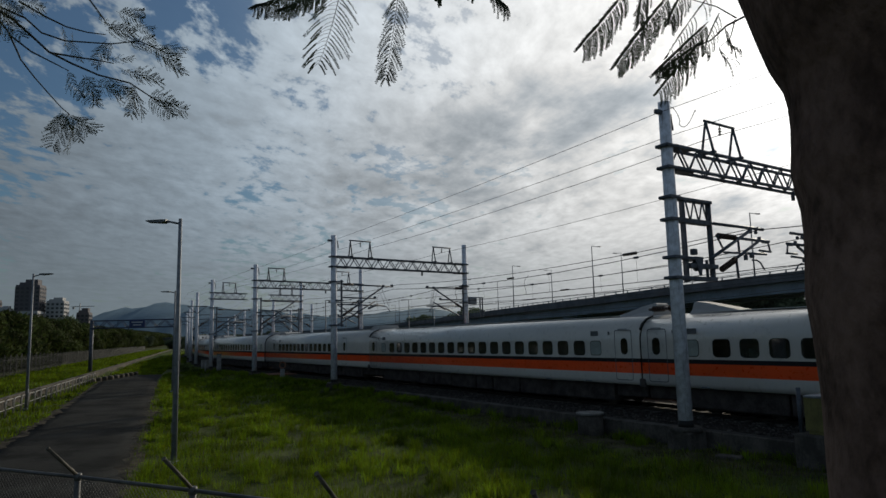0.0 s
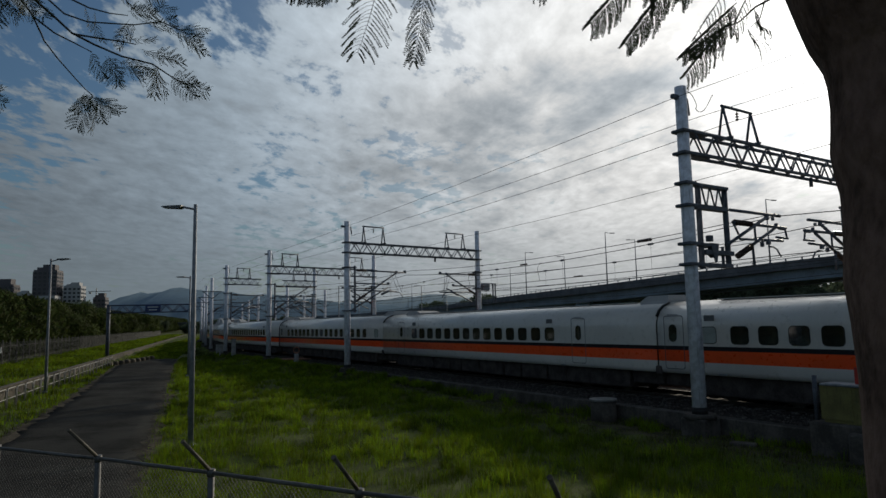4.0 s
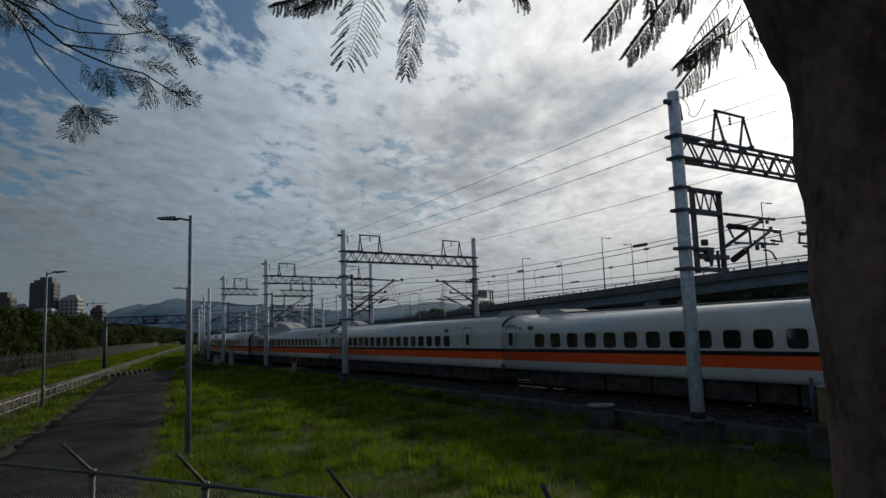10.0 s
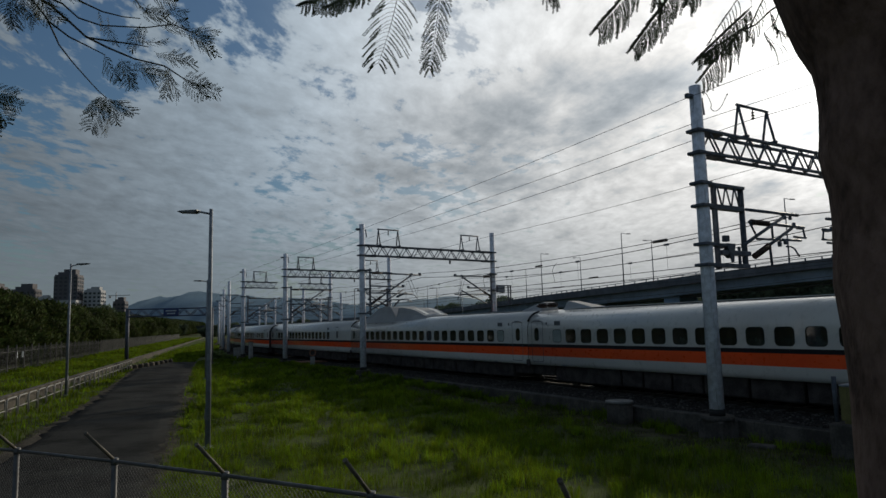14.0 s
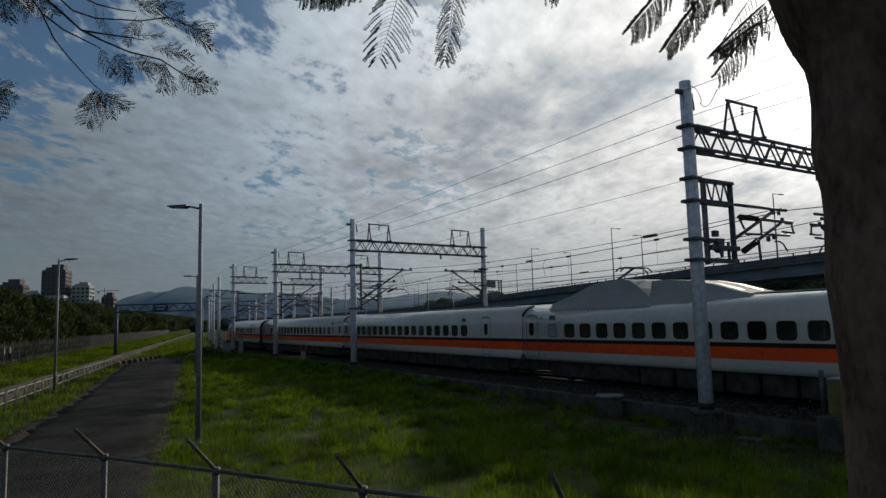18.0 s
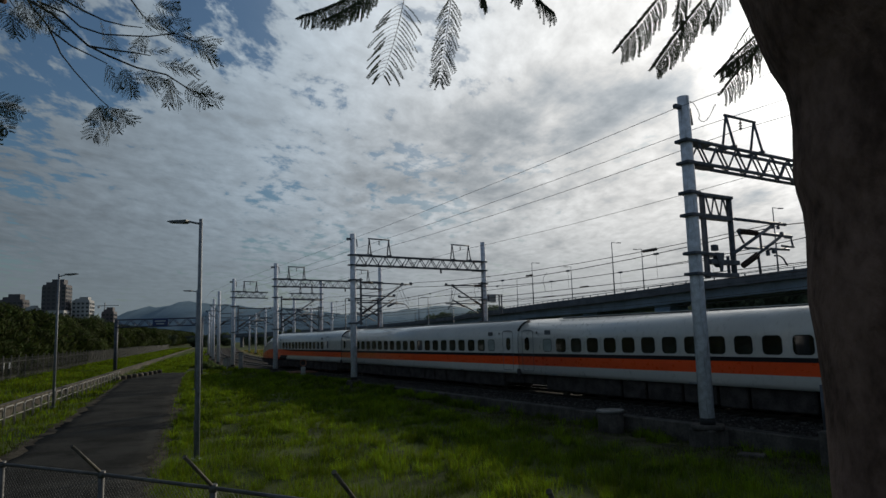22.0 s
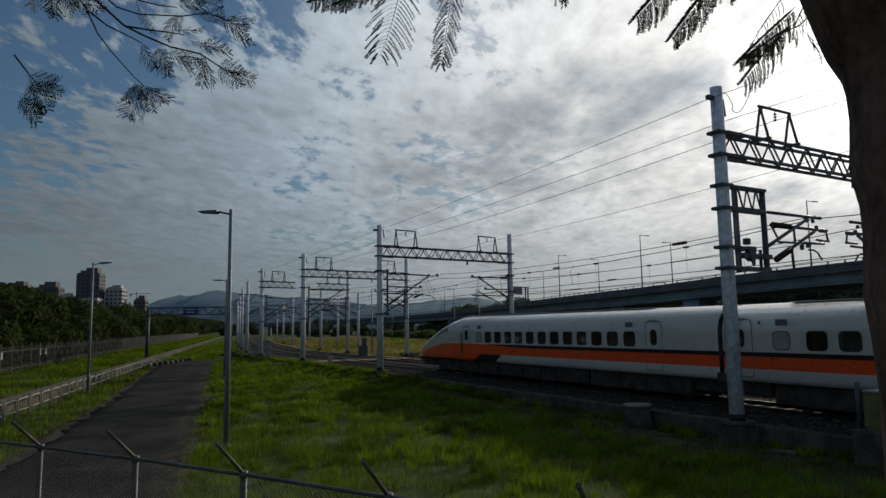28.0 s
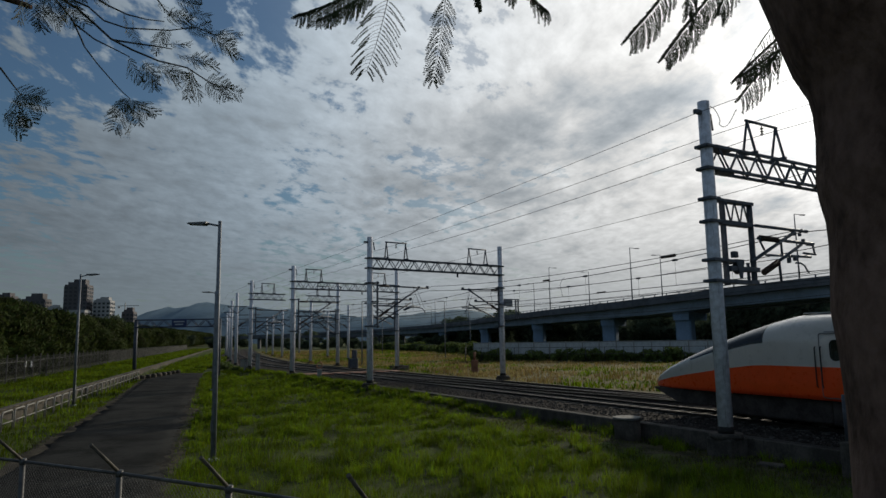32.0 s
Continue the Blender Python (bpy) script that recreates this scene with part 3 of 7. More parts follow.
def end_body_mesh(length, cab):
    """The tail car: a straight body, then a long duck-bill tail."""
    rows = [0.12, 0.2] + list(np.arange(1.2, cab, 1.05)) + [cab]
    rows += [cab + (length - cab) * t for t in (0.05, 0.1, 0.15, 0.2, 0.26, 0.33, 0.4, 0.48, 0.56, 0.64, 0.72, 0.79, 0.85, 0.9, 0.94, 0.97, 1.0)]
    v, f, s = [], [], []

    def outline(x):
        t = max(0.0, (x - cab) / (length - cab))
        half, top = nose_section(t)
        low = 0.92 + 0.02 * t
        pts = []
        for y, z in SIDE[:8]:
            zz = low + (z - 0.92) * min(1.0, (top - low) * 0.72 / 1.76)
            bulge = half * (y / 1.69)
            pts.append((bulge, zz))
        z0 = pts[-1][1]
        for k in range(1, 11):
            a = k / 10 * math.pi / 2
            power = 0.75 - 0.1 * t
            pts.append((half * max(0.0, math.cos(a)) ** power, z0 + (top - z0) * math.sin(a) ** (0.9 + 0.1 * t)))
        if t <= 0:
            pts = [p for p in SIDE[:8]]
            for k in range(1, 11):
                a = k / 10
                i = 7 + a * 7
                j = min(int(i), 13)
                w = i - j
                pts.append((SIDE[j][0] * (1 - w) + SIDE[j + 1][0] * w, SIDE[j][1] * (1 - w) + SIDE[j + 1][1] * w))
        return pts + [(-y, z) for y, z in pts[:-1]][::-1]

    loops = [outline(x) for x in rows]
    n = len(loops[0])
    for x, lp in zip(rows, loops):
        v += [(x, y, z) for y, z in lp]
    for k in range(len(rows) - 1):
        for i in range(n - 1):
            f.append((k * n + i, k * n + i + 1, (k + 1) * n + i + 1, (k + 1) * n + i))
            x = (rows[k] + rows[k + 1]) / 2
            i_side = i if i < n // 2 else n - 2 - i
            slot = band_slot((SIDE[i_side][1] + SIDE[i_side + 1][1]) / 2) if i_side < 7 else 0
            if slot == 2 and x > 12.8:
                slot = 1
            if i_side <= 2 and x > 17.4:
                slot = 1
            if x > cab and i_side <= 4:
                slot = 1
            f_t = (x - cab) / (length - cab)
            if x > cab and i_side < 1:
                slot = 3
            if f_t > 0.93 and i_side < 12:
                slot = 1 if i_side > 0 else 3
            if 0.2 < f_t < 0.77 and i_side >= (7 if f_t < 0.5 else 8 if f_t < 0.66 else 9):
                slot = 4
            s.append(slot)
        f.append((k * n + n - 1, k * n, (k + 1) * n, (k + 1) * n + n - 1))
        s.append(3)
    f += [tuple(range(n - 1, -1, -1)), tuple((len(rows) - 1) * n + i for i in range(n))]
    s += [3, 1]
    return mesh_of("body", v, f, [M_WHITE, M_ORANGE, M_BLACK, M_UNDER, M_SCREEN], s, True)


def side_y(z):
    return float(np.interp(z, [q for _, q in SIDE[:12]], [p for p, _ in SIDE[:12]]))


def side_decal(points, lift=0.004):
    """A flat painted patch that hugs the car's side; points are (x, z) in strips from low to high."""
    v = [(x, side_y(z) + lift, z) for x, z in points]
    w = [(x, -side_y(z) - lift, z) for x, z in points]
    return v, w


def painted_patches(car):
    for far in (0, 1):
        # the dark slanted panel between the white skirt and the orange front
        rows = [(15.6, 18.07, 0.95), (15.35, 17.75, 1.10), (14.85, 17.12, 1.378)]
        pts = [p for a, b, z in rows for p in ((a, z), (b, z))]
        f = [(0, 1, 3, 2), (2, 3, 5, 4)]
        piece("skirt_panel", mesh_of("skirt_panel", side_decal(pts)[far], [q[::-1] for q in f] if not far else f, M_BLACK), car, None, "slanted black skirt panel")
        pts = [(12.5, 1.80), (12.5, 1.952), (14.5, 1.86), (14.5, 1.953), (16.4, 1.94), (16.4, 1.954)]
        f = [(0, 2, 3, 1), (2, 4, 5, 3)]
        piece("stripe_tip", mesh_of("stripe_tip", side_decal(pts)[far], [q[::-1] for q in f] if not far else f, M_BLACK), car, None, "tapering end of the black stripe")


def pane_mesh(name, w, h, r, mat):
    sh = Shape()
    sh.prism(rounded(w + 0.05, h + 0.05, r + 0.02), -0.01, 0.006, "y", 1)
    sh.prism(rounded(w, h, r), 0.0, 0.010, "y", 0)
    return sh.mesh(name, [mat, M_RUBBER])


ME_PANE = pane_mesh("window_pane", 0.66, 0.58, 0.13, M_GLASS)
ME_FROST = pane_mesh("frosted_pane", 0.60, 0.56, 0.12, M_FROST)
ME_DOOR_PANE = pane_mesh("door_pane", 0.32, 0.60, 0.15, M_GLASS)


def door_mesh():
    sh = Shape()
    outer, inner = rounded(0.92, 1.98, 0.10), rounded(0.86, 1.92, 0.08)
    n = len(outer)
    vs = [(u, 0.004, v) for u, v in outer] + [(u, 0.004, v) for u, v in inner]
    sh.add(vs, [(i, n + i, n + (i + 1) % n, (i + 1) % n) for i in range(n)], 0)
    sh.prism(rounded(0.5, 0.03, 0.012, 2, 0, 1.02), 0.0, 0.03, "y", 1)
    return sh.mesh("door", [M_SEAM, M_GALV])


M_SCREEN = material("dark_windscreen", (0.012, 0.016, 0.022), 0.14, 0.2, 2.0, spec=0.5)
M_SEAM = material("door_seam", (0.10, 0.105, 0.115), 0.6, 0.2, 3.0)
ME_DOOR = door_mesh()
ME_VENT = Shape().box((0, 0.004, 0), (0.44, 0.012, 0.20), 0.004).mesh("vent_grille", M_SEAM)
ME_MARK = Shape().box((0, 0.003, 0), (0.10, 0.010, 0.12), 0.003).mesh("mark_plate", M_SEAM)
ME_GRAB = Shape().pipe([(0, 0, -0.62), (0, 0.05, -0.58), (0, 0.05, 0.58), (0, 0, 0.62)], 0.018, 6).mesh("grab_rail", M_RUBBER)
ME_LIGHTBAR = Shape().box((0, 0.02, 0), (0.34, 0.05, 0.05), 0.01).mesh("skirt_step", M_GALV)


def bogie_meshes():
    frame_shape = Shape()
    for y in (-1.05, 1.05):
        frame_shape.box((0, y, 0.62), (3.4, 0.22, 0.22), 0.05)
        for x in (-1.25, 1.25):
            frame_shape.box((x, y, 0.46), (0.42, 0.26, 0.36), 0.06)
            frame_shape.tube((x, y, 0.62), (x, y, 0.9), 0.13, seg=10)
        frame_shape.tube((0, y, 0.7), (0, y, 0.94), 0.2, seg=10)
    frame_shape.box((0, 0, 0.66), (0.7, 2.1, 0.26), 0.05)
    wheel = Shape()
    for y in (-0.76, 0.76):
        wheel.tube((0, y - 0.065, 0), (0, y + 0.065, 0), 0.43, seg=24)
        wheel.tube((0, y - math.copysign(0.09, y), 0), (0, y - math.copysign(0.06, y), 0), 0.455, seg=24)
    wheel.tube((0, -0.72, 0), (0, 0.72, 0), 0.09, seg=10)
    return frame_shape.mesh("bogie_frame", M_UNDER), wheel.mesh("wheelset", M_WHEEL)


M_WHEEL = material("worn_wheel_steel", (0.09, 0.085, 0.08), 0.5, 0.3, 4.0, metal=0.6)
ME_BOGIE, ME_WHEELSET = bogie_meshes()


def side_piece(name, me, car, x, z, far=False, lean=0.0, label=""):
    m = pose(x, -HALF, z, 0, 0, 180) if far else pose(x, HALF, z)
    return piece(name, me, car, m, label)


# first and last window of each car, and how many there are
WINDOWS = {1: (6.45, 20.15, 14), 2: (3.25, 21.9, 17), 3: (5.6, 21.6, 16), 5: (5.6, 21.6, 16), 7: (4.7, 16.3, 12)}


def train_car(k, front, back, tail=False):
    """One car; its x runs back along the train, y towards the grass, z up from the rails."""
    length = 27.4 if tail else 25.0
    car = thing("train_car", None, "white train tail car with orange stripe and sloping nose" if tail else
                "white train car with an orange and black stripe", "train car", "coupled train cars")
    if tail:
        Shape().prism([(20.3, 0.95), (20.3, 0.42), (25.5, 0.42), (26.8, 0.95)], -1.25, 1.25, "y").part("snow_plough", M_UNDER, car)
        piece("body", end_body_mesh(length, 19.8), car)
        painted_patches(car)
    else:
        piece("body", body_mesh(length), car)
    # side openings: first window, first door, frosted panes
    start, stop, count = WINDOWS.get(k, (3.4, 21.36, 18))
    pitch = (stop - start) / (count - 1)
    for far in (False, True):
        for i in range(count):
            side_piece("window_pane", ME_PANE, car, start + pitch * i, 2.35, far)
        ends = [(front, lambda d: d, start, 4.45 if k == 1 else 3.3)]
        if tail:
            side_piece("frosted_pane", ME_FROST, car, 17.36, 2.35, far)
            side_piece("door_pane", ME_DOOR_PANE, car, 18.85, 2.46, far)
            side_piece("door", ME_DOOR, car, 18.9, 2.0, far)
            side_piece("vent_grille", ME_VENT, car, 17.3, 2.93, far)
            side_piece("mark_plate", ME_MARK, car, 15.2, 2.95, far)
            for gx in (19.3, 19.48):
                side_piece("grab_rail", ME_GRAB, car, gx, 1.95, far)
        else:
            ends.append((back, lambda d: 25.0 - d, 25.0 - stop, 3.0))
        for kind, at, inner, door_at in ends:
            if kind == "door":
                side_piece("door", ME_DOOR, car, at(0.85), 2.08, far)
                side_piece("door_pane", ME_DOOR_PANE, car, at(0.80), 2.42, far)
                if k != 2:
                    side_piece("frosted_pane", ME_FROST, car, at(2.4), 2.35, far)
                side_piece("vent_grille", ME_VENT, car, at(2.45), 2.95, far)
                side_piece("mark_plate", ME_MARK, car, at(1.62), 2.95, far)
                side_piece("step_light", ME_LIGHTBAR, car, at(2.9), 0.99, far)
            elif kind == "inner":
                side_piece("door", ME_DOOR, car, at(door_at), 2.08, far)
                side_piece("door_pane", ME_DOOR_PANE, car, at(door_at), 2.42, far)
                side_piece("vent_grille", ME_VENT, car, at(inner), 2.95, far)
            else:
                side_piece("frosted_pane", ME_FROST, car, at(1.15), 2.35, far)
    for x in (5.5, 14.2):
        side_piece("skirt_step", ME_LIGHTBAR, car, x, 0.98)
    # dark equipment under the floor, in boxes of unlike length
    rnd = random.Random(k + 20)
    x = 5.6
    while x < 19.0:
        w = rnd.uniform(1.2, 2.6)
        Shape().box((x + w / 2, 0, 0.62), (w - 0.12, 2.9, 0.84 + rnd.uniform(-0.1, 0.04)), 0.05).part("equipment_case", M_UNDER, car)
        x += w
    # dark boxes added round the bogies so no light shows below the floor
    for bx in (3.75, 21.25):
        Shape().box((bx, 0, 0.62), (3.9, 2.8, 0.82), 0.05).part("bogie_light_block", M_UNDER, car)
        bogie = piece("bogie", ME_BOGIE, car, pose(bx, 0, 0))
        for wx in (-1.25, 1.25):
            piece("wheelset", ME_WHEELSET, bogie, pose(wx, 0, 0.43))
    # more boxes added under the car ends to close the bright gap
    for bx in ((0.85, length - 0.85) if not tail else (0.85,)):
        Shape().box((bx, 0, 0.74), (1.62, 2.7, 0.62), 0.05).part("end_light_block", M_UNDER, car)
    if not tail:
        gang = Shape()
        for i in range(5):
            gang.prism(rounded(2.5 - 0.08 * (i % 2), 2.4, 0.3, 3, 0, 2.1), 24.86 + i * 0.06, 24.92 + i * 0.06, "x")
        gang.part("gangway_bellows", M_RUBBER, car)
        for sy in (-1, 1):
            Shape().pipe([(25.0, sy * (y + 0.02), z + 0.01) for y, z in SIDE[9:13]], 0.05, 8).part("coupling_hood", M_RUBBER, car, "black rubber hood over the coupling")
    Shape().box((length - 0.05 if not tail else 0.1, 1.56, 1.02), (0.30, 0.36, 0.34), 0.04).part("coupling_box", M_UNDER, car)
    if k in (1, 2, 3):
        cover(car, "roof_unit", [(0.1, 3.70, 0.8), (0.16, 3.90, 0.7), (1.2, 3.90, 0.7), (1.5, 3.68, 0.85)], "low rounded roof unit", 1.0)
    if k in (1, 2):
        cover(car, "roof_unit", [(20.9, 3.66, 0.85), (21.5, 3.80, 0.75), (22.6, 3.84, 0.75), (22.9, 3.66, 0.85)], "low rounded roof unit", 1.0)
    rib = Shape()
    rib.box((12.5, 0, 3.645), (21.0 if not tail else 16, 1.2, 0.03), 0.01)
    rib.part("roof_walkway", M_WHITE, car)
    return car


def cover(car, name, stations, label, width_low=1.42, mat=None):
    """A faceted roof cover from stations of (x, top height, half width at the top)."""
    v, f = [], []
    for x, z, w in stations:
        base = 3.30
        low = width_low
        v += [(x, -low, base), (x, -w - (low - w) * 0.25, base + (z - base) * 0.62), (x, -w, z), (x, w, z), (x, w + (low - w) * 0.25, base + (z - base) * 0.62), (x, low, base)]
    n = 6
    for i in range(len(stations) - 1):
        f += [(i * n + j, i * n + j + 1, i * n + n + j + 1, i * n + n + j) for j in range(n - 1)]
    f += [tuple(range(n - 1, -1, -1)), tuple((len(stations) - 1) * n + j for j in range(n))]
    return piece(name, mesh_of(name, v, f, mat or M_SHIELD), car, None, label)


def pantograph(car, x):
    """A raised current collector: base, bent arm, bow."""
    base = Shape().box((x, 0, 4.05), (1.6, 1.3, 0.12), 0.02)
    for y in (-0.6, 0.6):
        base.tube((x - 0.6, y, 3.6), (x - 0.6, y, 4.05), 0.1, seg=10).tube((x + 0.6, y, 3.6), (x + 0.6, y, 4.05), 0.1, seg=10)
    base.part("pantograph_base", M_INSULATOR, car)
    arm = Shape().tube((x - 0.5, 0, 4.1), (x + 0.75, 0, 4.55), 0.07, seg=8).tube((x + 0.75, 0, 4.55), (x - 0.35, 0, 5.02), 0.055, seg=8)
    arm.tube((x - 0.35, -0.35, 5.02), (x - 0.35, 0.35, 5.02), 0.04, seg=8)
    arm.part("pantograph_arm", M_STEEL, car)
    bow = Shape()
    for dx in (-0.14, 0.14):
        bow.pipe([(x - 0.35 + dx, -0.95, 4.86), (x - 0.35 + dx, -0.7, 5.03), (x - 0.35 + dx, 0.7, 5.03), (x - 0.35 + dx, 0.95, 4.86)], 0.035, 6)
    bow.part("pantograph_bow", M_STEEL, car)


M_SHIELD = material("grey_roof_cover", (0.34, 0.34, 0.345), 0.8, 0.06, 1.0, spec=0.25)


def roof_insulators(car, x0, x1):
    for x in (x0, x1):
        sh = Shape()
        for i in range(5):
            sh.tube((x + 0.12 * i, 0.9, 3.85), (x + 0.12 * i + 0.06, 0.9, 3.85), 0.12, 0.085, seg=12)
        sh.tube((x - 0.1, 0.9, 3.85), (x + 0.7, 0.9, 3.85), 0.07, seg=10)
        sh.part("roof_insulator", M_INSULATOR, car)


CARS = {}


def build_train():
    kinds = {-1: ("door", "door"), 0: ("door", "door"), 1: ("inner", "inner"), 2: ("plain", "door"), 3: ("inner", "door"),
             4: ("door", "door"), 5: ("inner", "door"), 6: ("door", "door"), 7: ("inner", "door")}
    for k, (front, back) in kinds.items():
        CARS[k] = train_car(k, front, back, k == 7)
    # the small fairings at two couplings
    cover(CARS[0], "roof_fairing", [(0.2, 4.06, 0.34), (0.32, 4.12, 0.32), (0.9, 4.02, 0.34), (1.6, 3.82, 0.42), (2.3, 3.64, 0.5)], "low sloping roof fairing", 0.95)
    cover(CARS[-1], "roof_fairing", [(21.3, 3.64, 0.5), (22.0, 3.80, 0.42), (22.8, 3.98, 0.34), (23.3, 4.07, 0.32), (23.4, 4.02, 0.34)], "low sloping roof fairing", 0.95)
    roof_insulators(CARS[-1], 23.6, 24.4)
    cover(CARS[4], "roof_fairing", [(0.2, 4.02, 0.34), (0.32, 4.07, 0.32), (0.9, 3.96, 0.34), (1.5, 3.80, 0.42), (2.1, 3.64, 0.5)], "low sloping roof fairing", 0.95)
    cover(CARS[3], "roof_fairing", [(21.3, 3.64, 0.5), (22.0, 3.79, 0.42), (22.8, 3.94, 0.34), (23.3, 4.03, 0.32), (23.4, 3.98, 0.34)], "low sloping roof fairing", 0.95)
    roof_insulators(CARS[3], 23.6, 24.4)
    # the tall covers round the current collector
    cover(CARS[4], "roof_shield", [(16.75, 3.42, 1.30), (16.95, 3.72, 1.24), (17.4, 4.06, 1.18), (18.0, 4.40, 1.12), (18.4, 4.50, 1.08), (19.3, 4.53, 1.08), (20.4, 4.36, 1.10), (20.7, 4.27, 1.11), (21.6, 3.99, 1.14), (22.4, 3.76, 1.20), (23.05, 3.60, 1.25)], "tall pale grey roof shield", 1.46)
    cover(CARS[4], "collector_cover", [(12.5, 3.62, 0.95), (13.1, 3.76, 0.95), (14.0, 4.02, 0.95), (15.0, 4.22, 0.97), (16.2, 4.33, 1.0), (16.93, 4.33, 1.0)], "long sloping grey collector cover", 1.36)
    for y in (-0.55, 0.55):
        v = [(13.1, y - 0.14, 3.772), (13.1, y + 0.14, 3.772), (14.0, y + 0.14, 4.032), (14.0, y - 0.14, 4.032), (15.0, y + 0.14, 4.232), (15.0, y - 0.14, 4.232)]
        piece("slide_strip", mesh_of("slide_strip", v, [(0, 1, 2, 3), (3, 2, 4, 5)], M_GALV_BRIGHT), CARS[4], None, "bright metal strip on the slope")
    pantograph(CARS[4], 19.2)


M_GALV_BRIGHT = material("worn_bright_strip", (0.55, 0.54, 0.5), 0.35, 0.1, 3.0, metal=0.7)
build_train()

# ---- catenary gantries ----
POLE_OFF = -2.6
def strut(parent, name, p, q, r, mat, seg=6, label=""):
    return Shape().tube(p, q, r, seg=seg).part(name, mat, parent, label)


def mast(parent, x, top, base=0.0, r0=0.225, r1=0.19, y=0.0):
    Shape().tube((x, y, base), (x, y, top), r0, r1, seg=20).part("pole", M_POLE, parent, "tall pale concrete pole with streaks of dirt")
    Shape().tube((x, y, base), (x, y, base + 0.22), r0 + 0.012, seg=20).part("pole_band", M_RUBBER, parent)
    sh = Shape().tube((x, y, base - 0.12), (x, y, base + 0.02), 0.5, 0.48, seg=16)
    sh.box((x, y, base - 0.6), (0.86, 0.86, 1.0), 0.05)
    sh.part("foundation", M_CONCRETE_DARK, parent, "square concrete footing")


def bands(parent, x, zs):
    for z in zs:
        Shape().box((x - 0.03, 0, z), (0.54, 0.50, 0.10), 0.02).part("clamp", M_STEEL, parent)


def truss(parent, x0, x1, low, high, depth=0.42, pitch=0.5):
    for y in (-depth / 2, depth / 2):
        for z in (low, high):
            Shape().box(((x0 + x1) / 2, y, z), (x1 - x0, 0.095, 0.095), 0.01).part("chord", M_STEEL, parent)
    n = int((x1 - x0) / pitch)
    step = (x1 - x0 - 0.2) / n
    brace = {}
    for up in (1, -1):
        a, b = (low, high) if up > 0 else (high, low)
        brace[up] = Shape().tube((0, 0, a), (step, 0, b), 0.033, seg=5).mesh("brace", M_STEEL)
    for y in (-depth / 2, depth / 2):
        for i in range(n):
            piece("brace", brace[1 if (i + (y > 0)) % 2 else -1], parent, pose(x0 + 0.1 + i * step, y, 0))
    tie = Shape().tube((0, -depth / 2, 0), (step * 2, depth / 2, 0), 0.02, seg=5).mesh("tie", M_STEEL)
    for z in (low, high):
        for i in range(n // 2):
            piece("tie", tie, parent, pose(x0 + 0.1 + i * 2 * step, 0, z))


def wire_frame(parent, x, base, wide=2.25, tall=1.2, top_wide=1.62):
    """The trapezoid frame that carries a feeder wire above the beam."""
    sh = Shape()
    for sx in (-1, 1):
        for y0 in (-0.24, 0.24):
            sh.tube((x + sx * top_wide / 2, y0, base), (x + sx * top_wide / 2, 0, base + tall), 0.045, seg=6)
        sh.box((x + sx * top_wide / 2, 0, base + 0.04), (0.14, 0.6, 0.08), 0.01)
    sh.tube((x - top_wide / 2 - 0.08, 0, base + tall), (x + top_wide / 2 + 0.08, 0, base + tall), 0.05, seg=8)
    sh.part("wire_frame", M_STEEL, parent)
    ins = Shape()
    ins.tube((x, 0, base + tall), (x, 0, base + tall - 0.42), 0.018, seg=6)
    for i in range(3):
        ins.tube((x, 0, base + tall - 0.12 - i * 0.1), (x, 0, base + tall - 0.17 - i * 0.1), 0.03, 0.07, seg=10)
    ins.part("insulator", M_INSULATOR, parent)


def ribbed(sh, p, q, r, n=8):
    p, q = Vector(p), Vector(q)
    for i in range(n):
        sh.tube(p.lerp(q, (i + 0.1) / n), p.lerp(q, (i + 0.75) / n), r, r * 0.8, seg=10)
    return sh.tube(p, q, r * 0.7, seg=8)


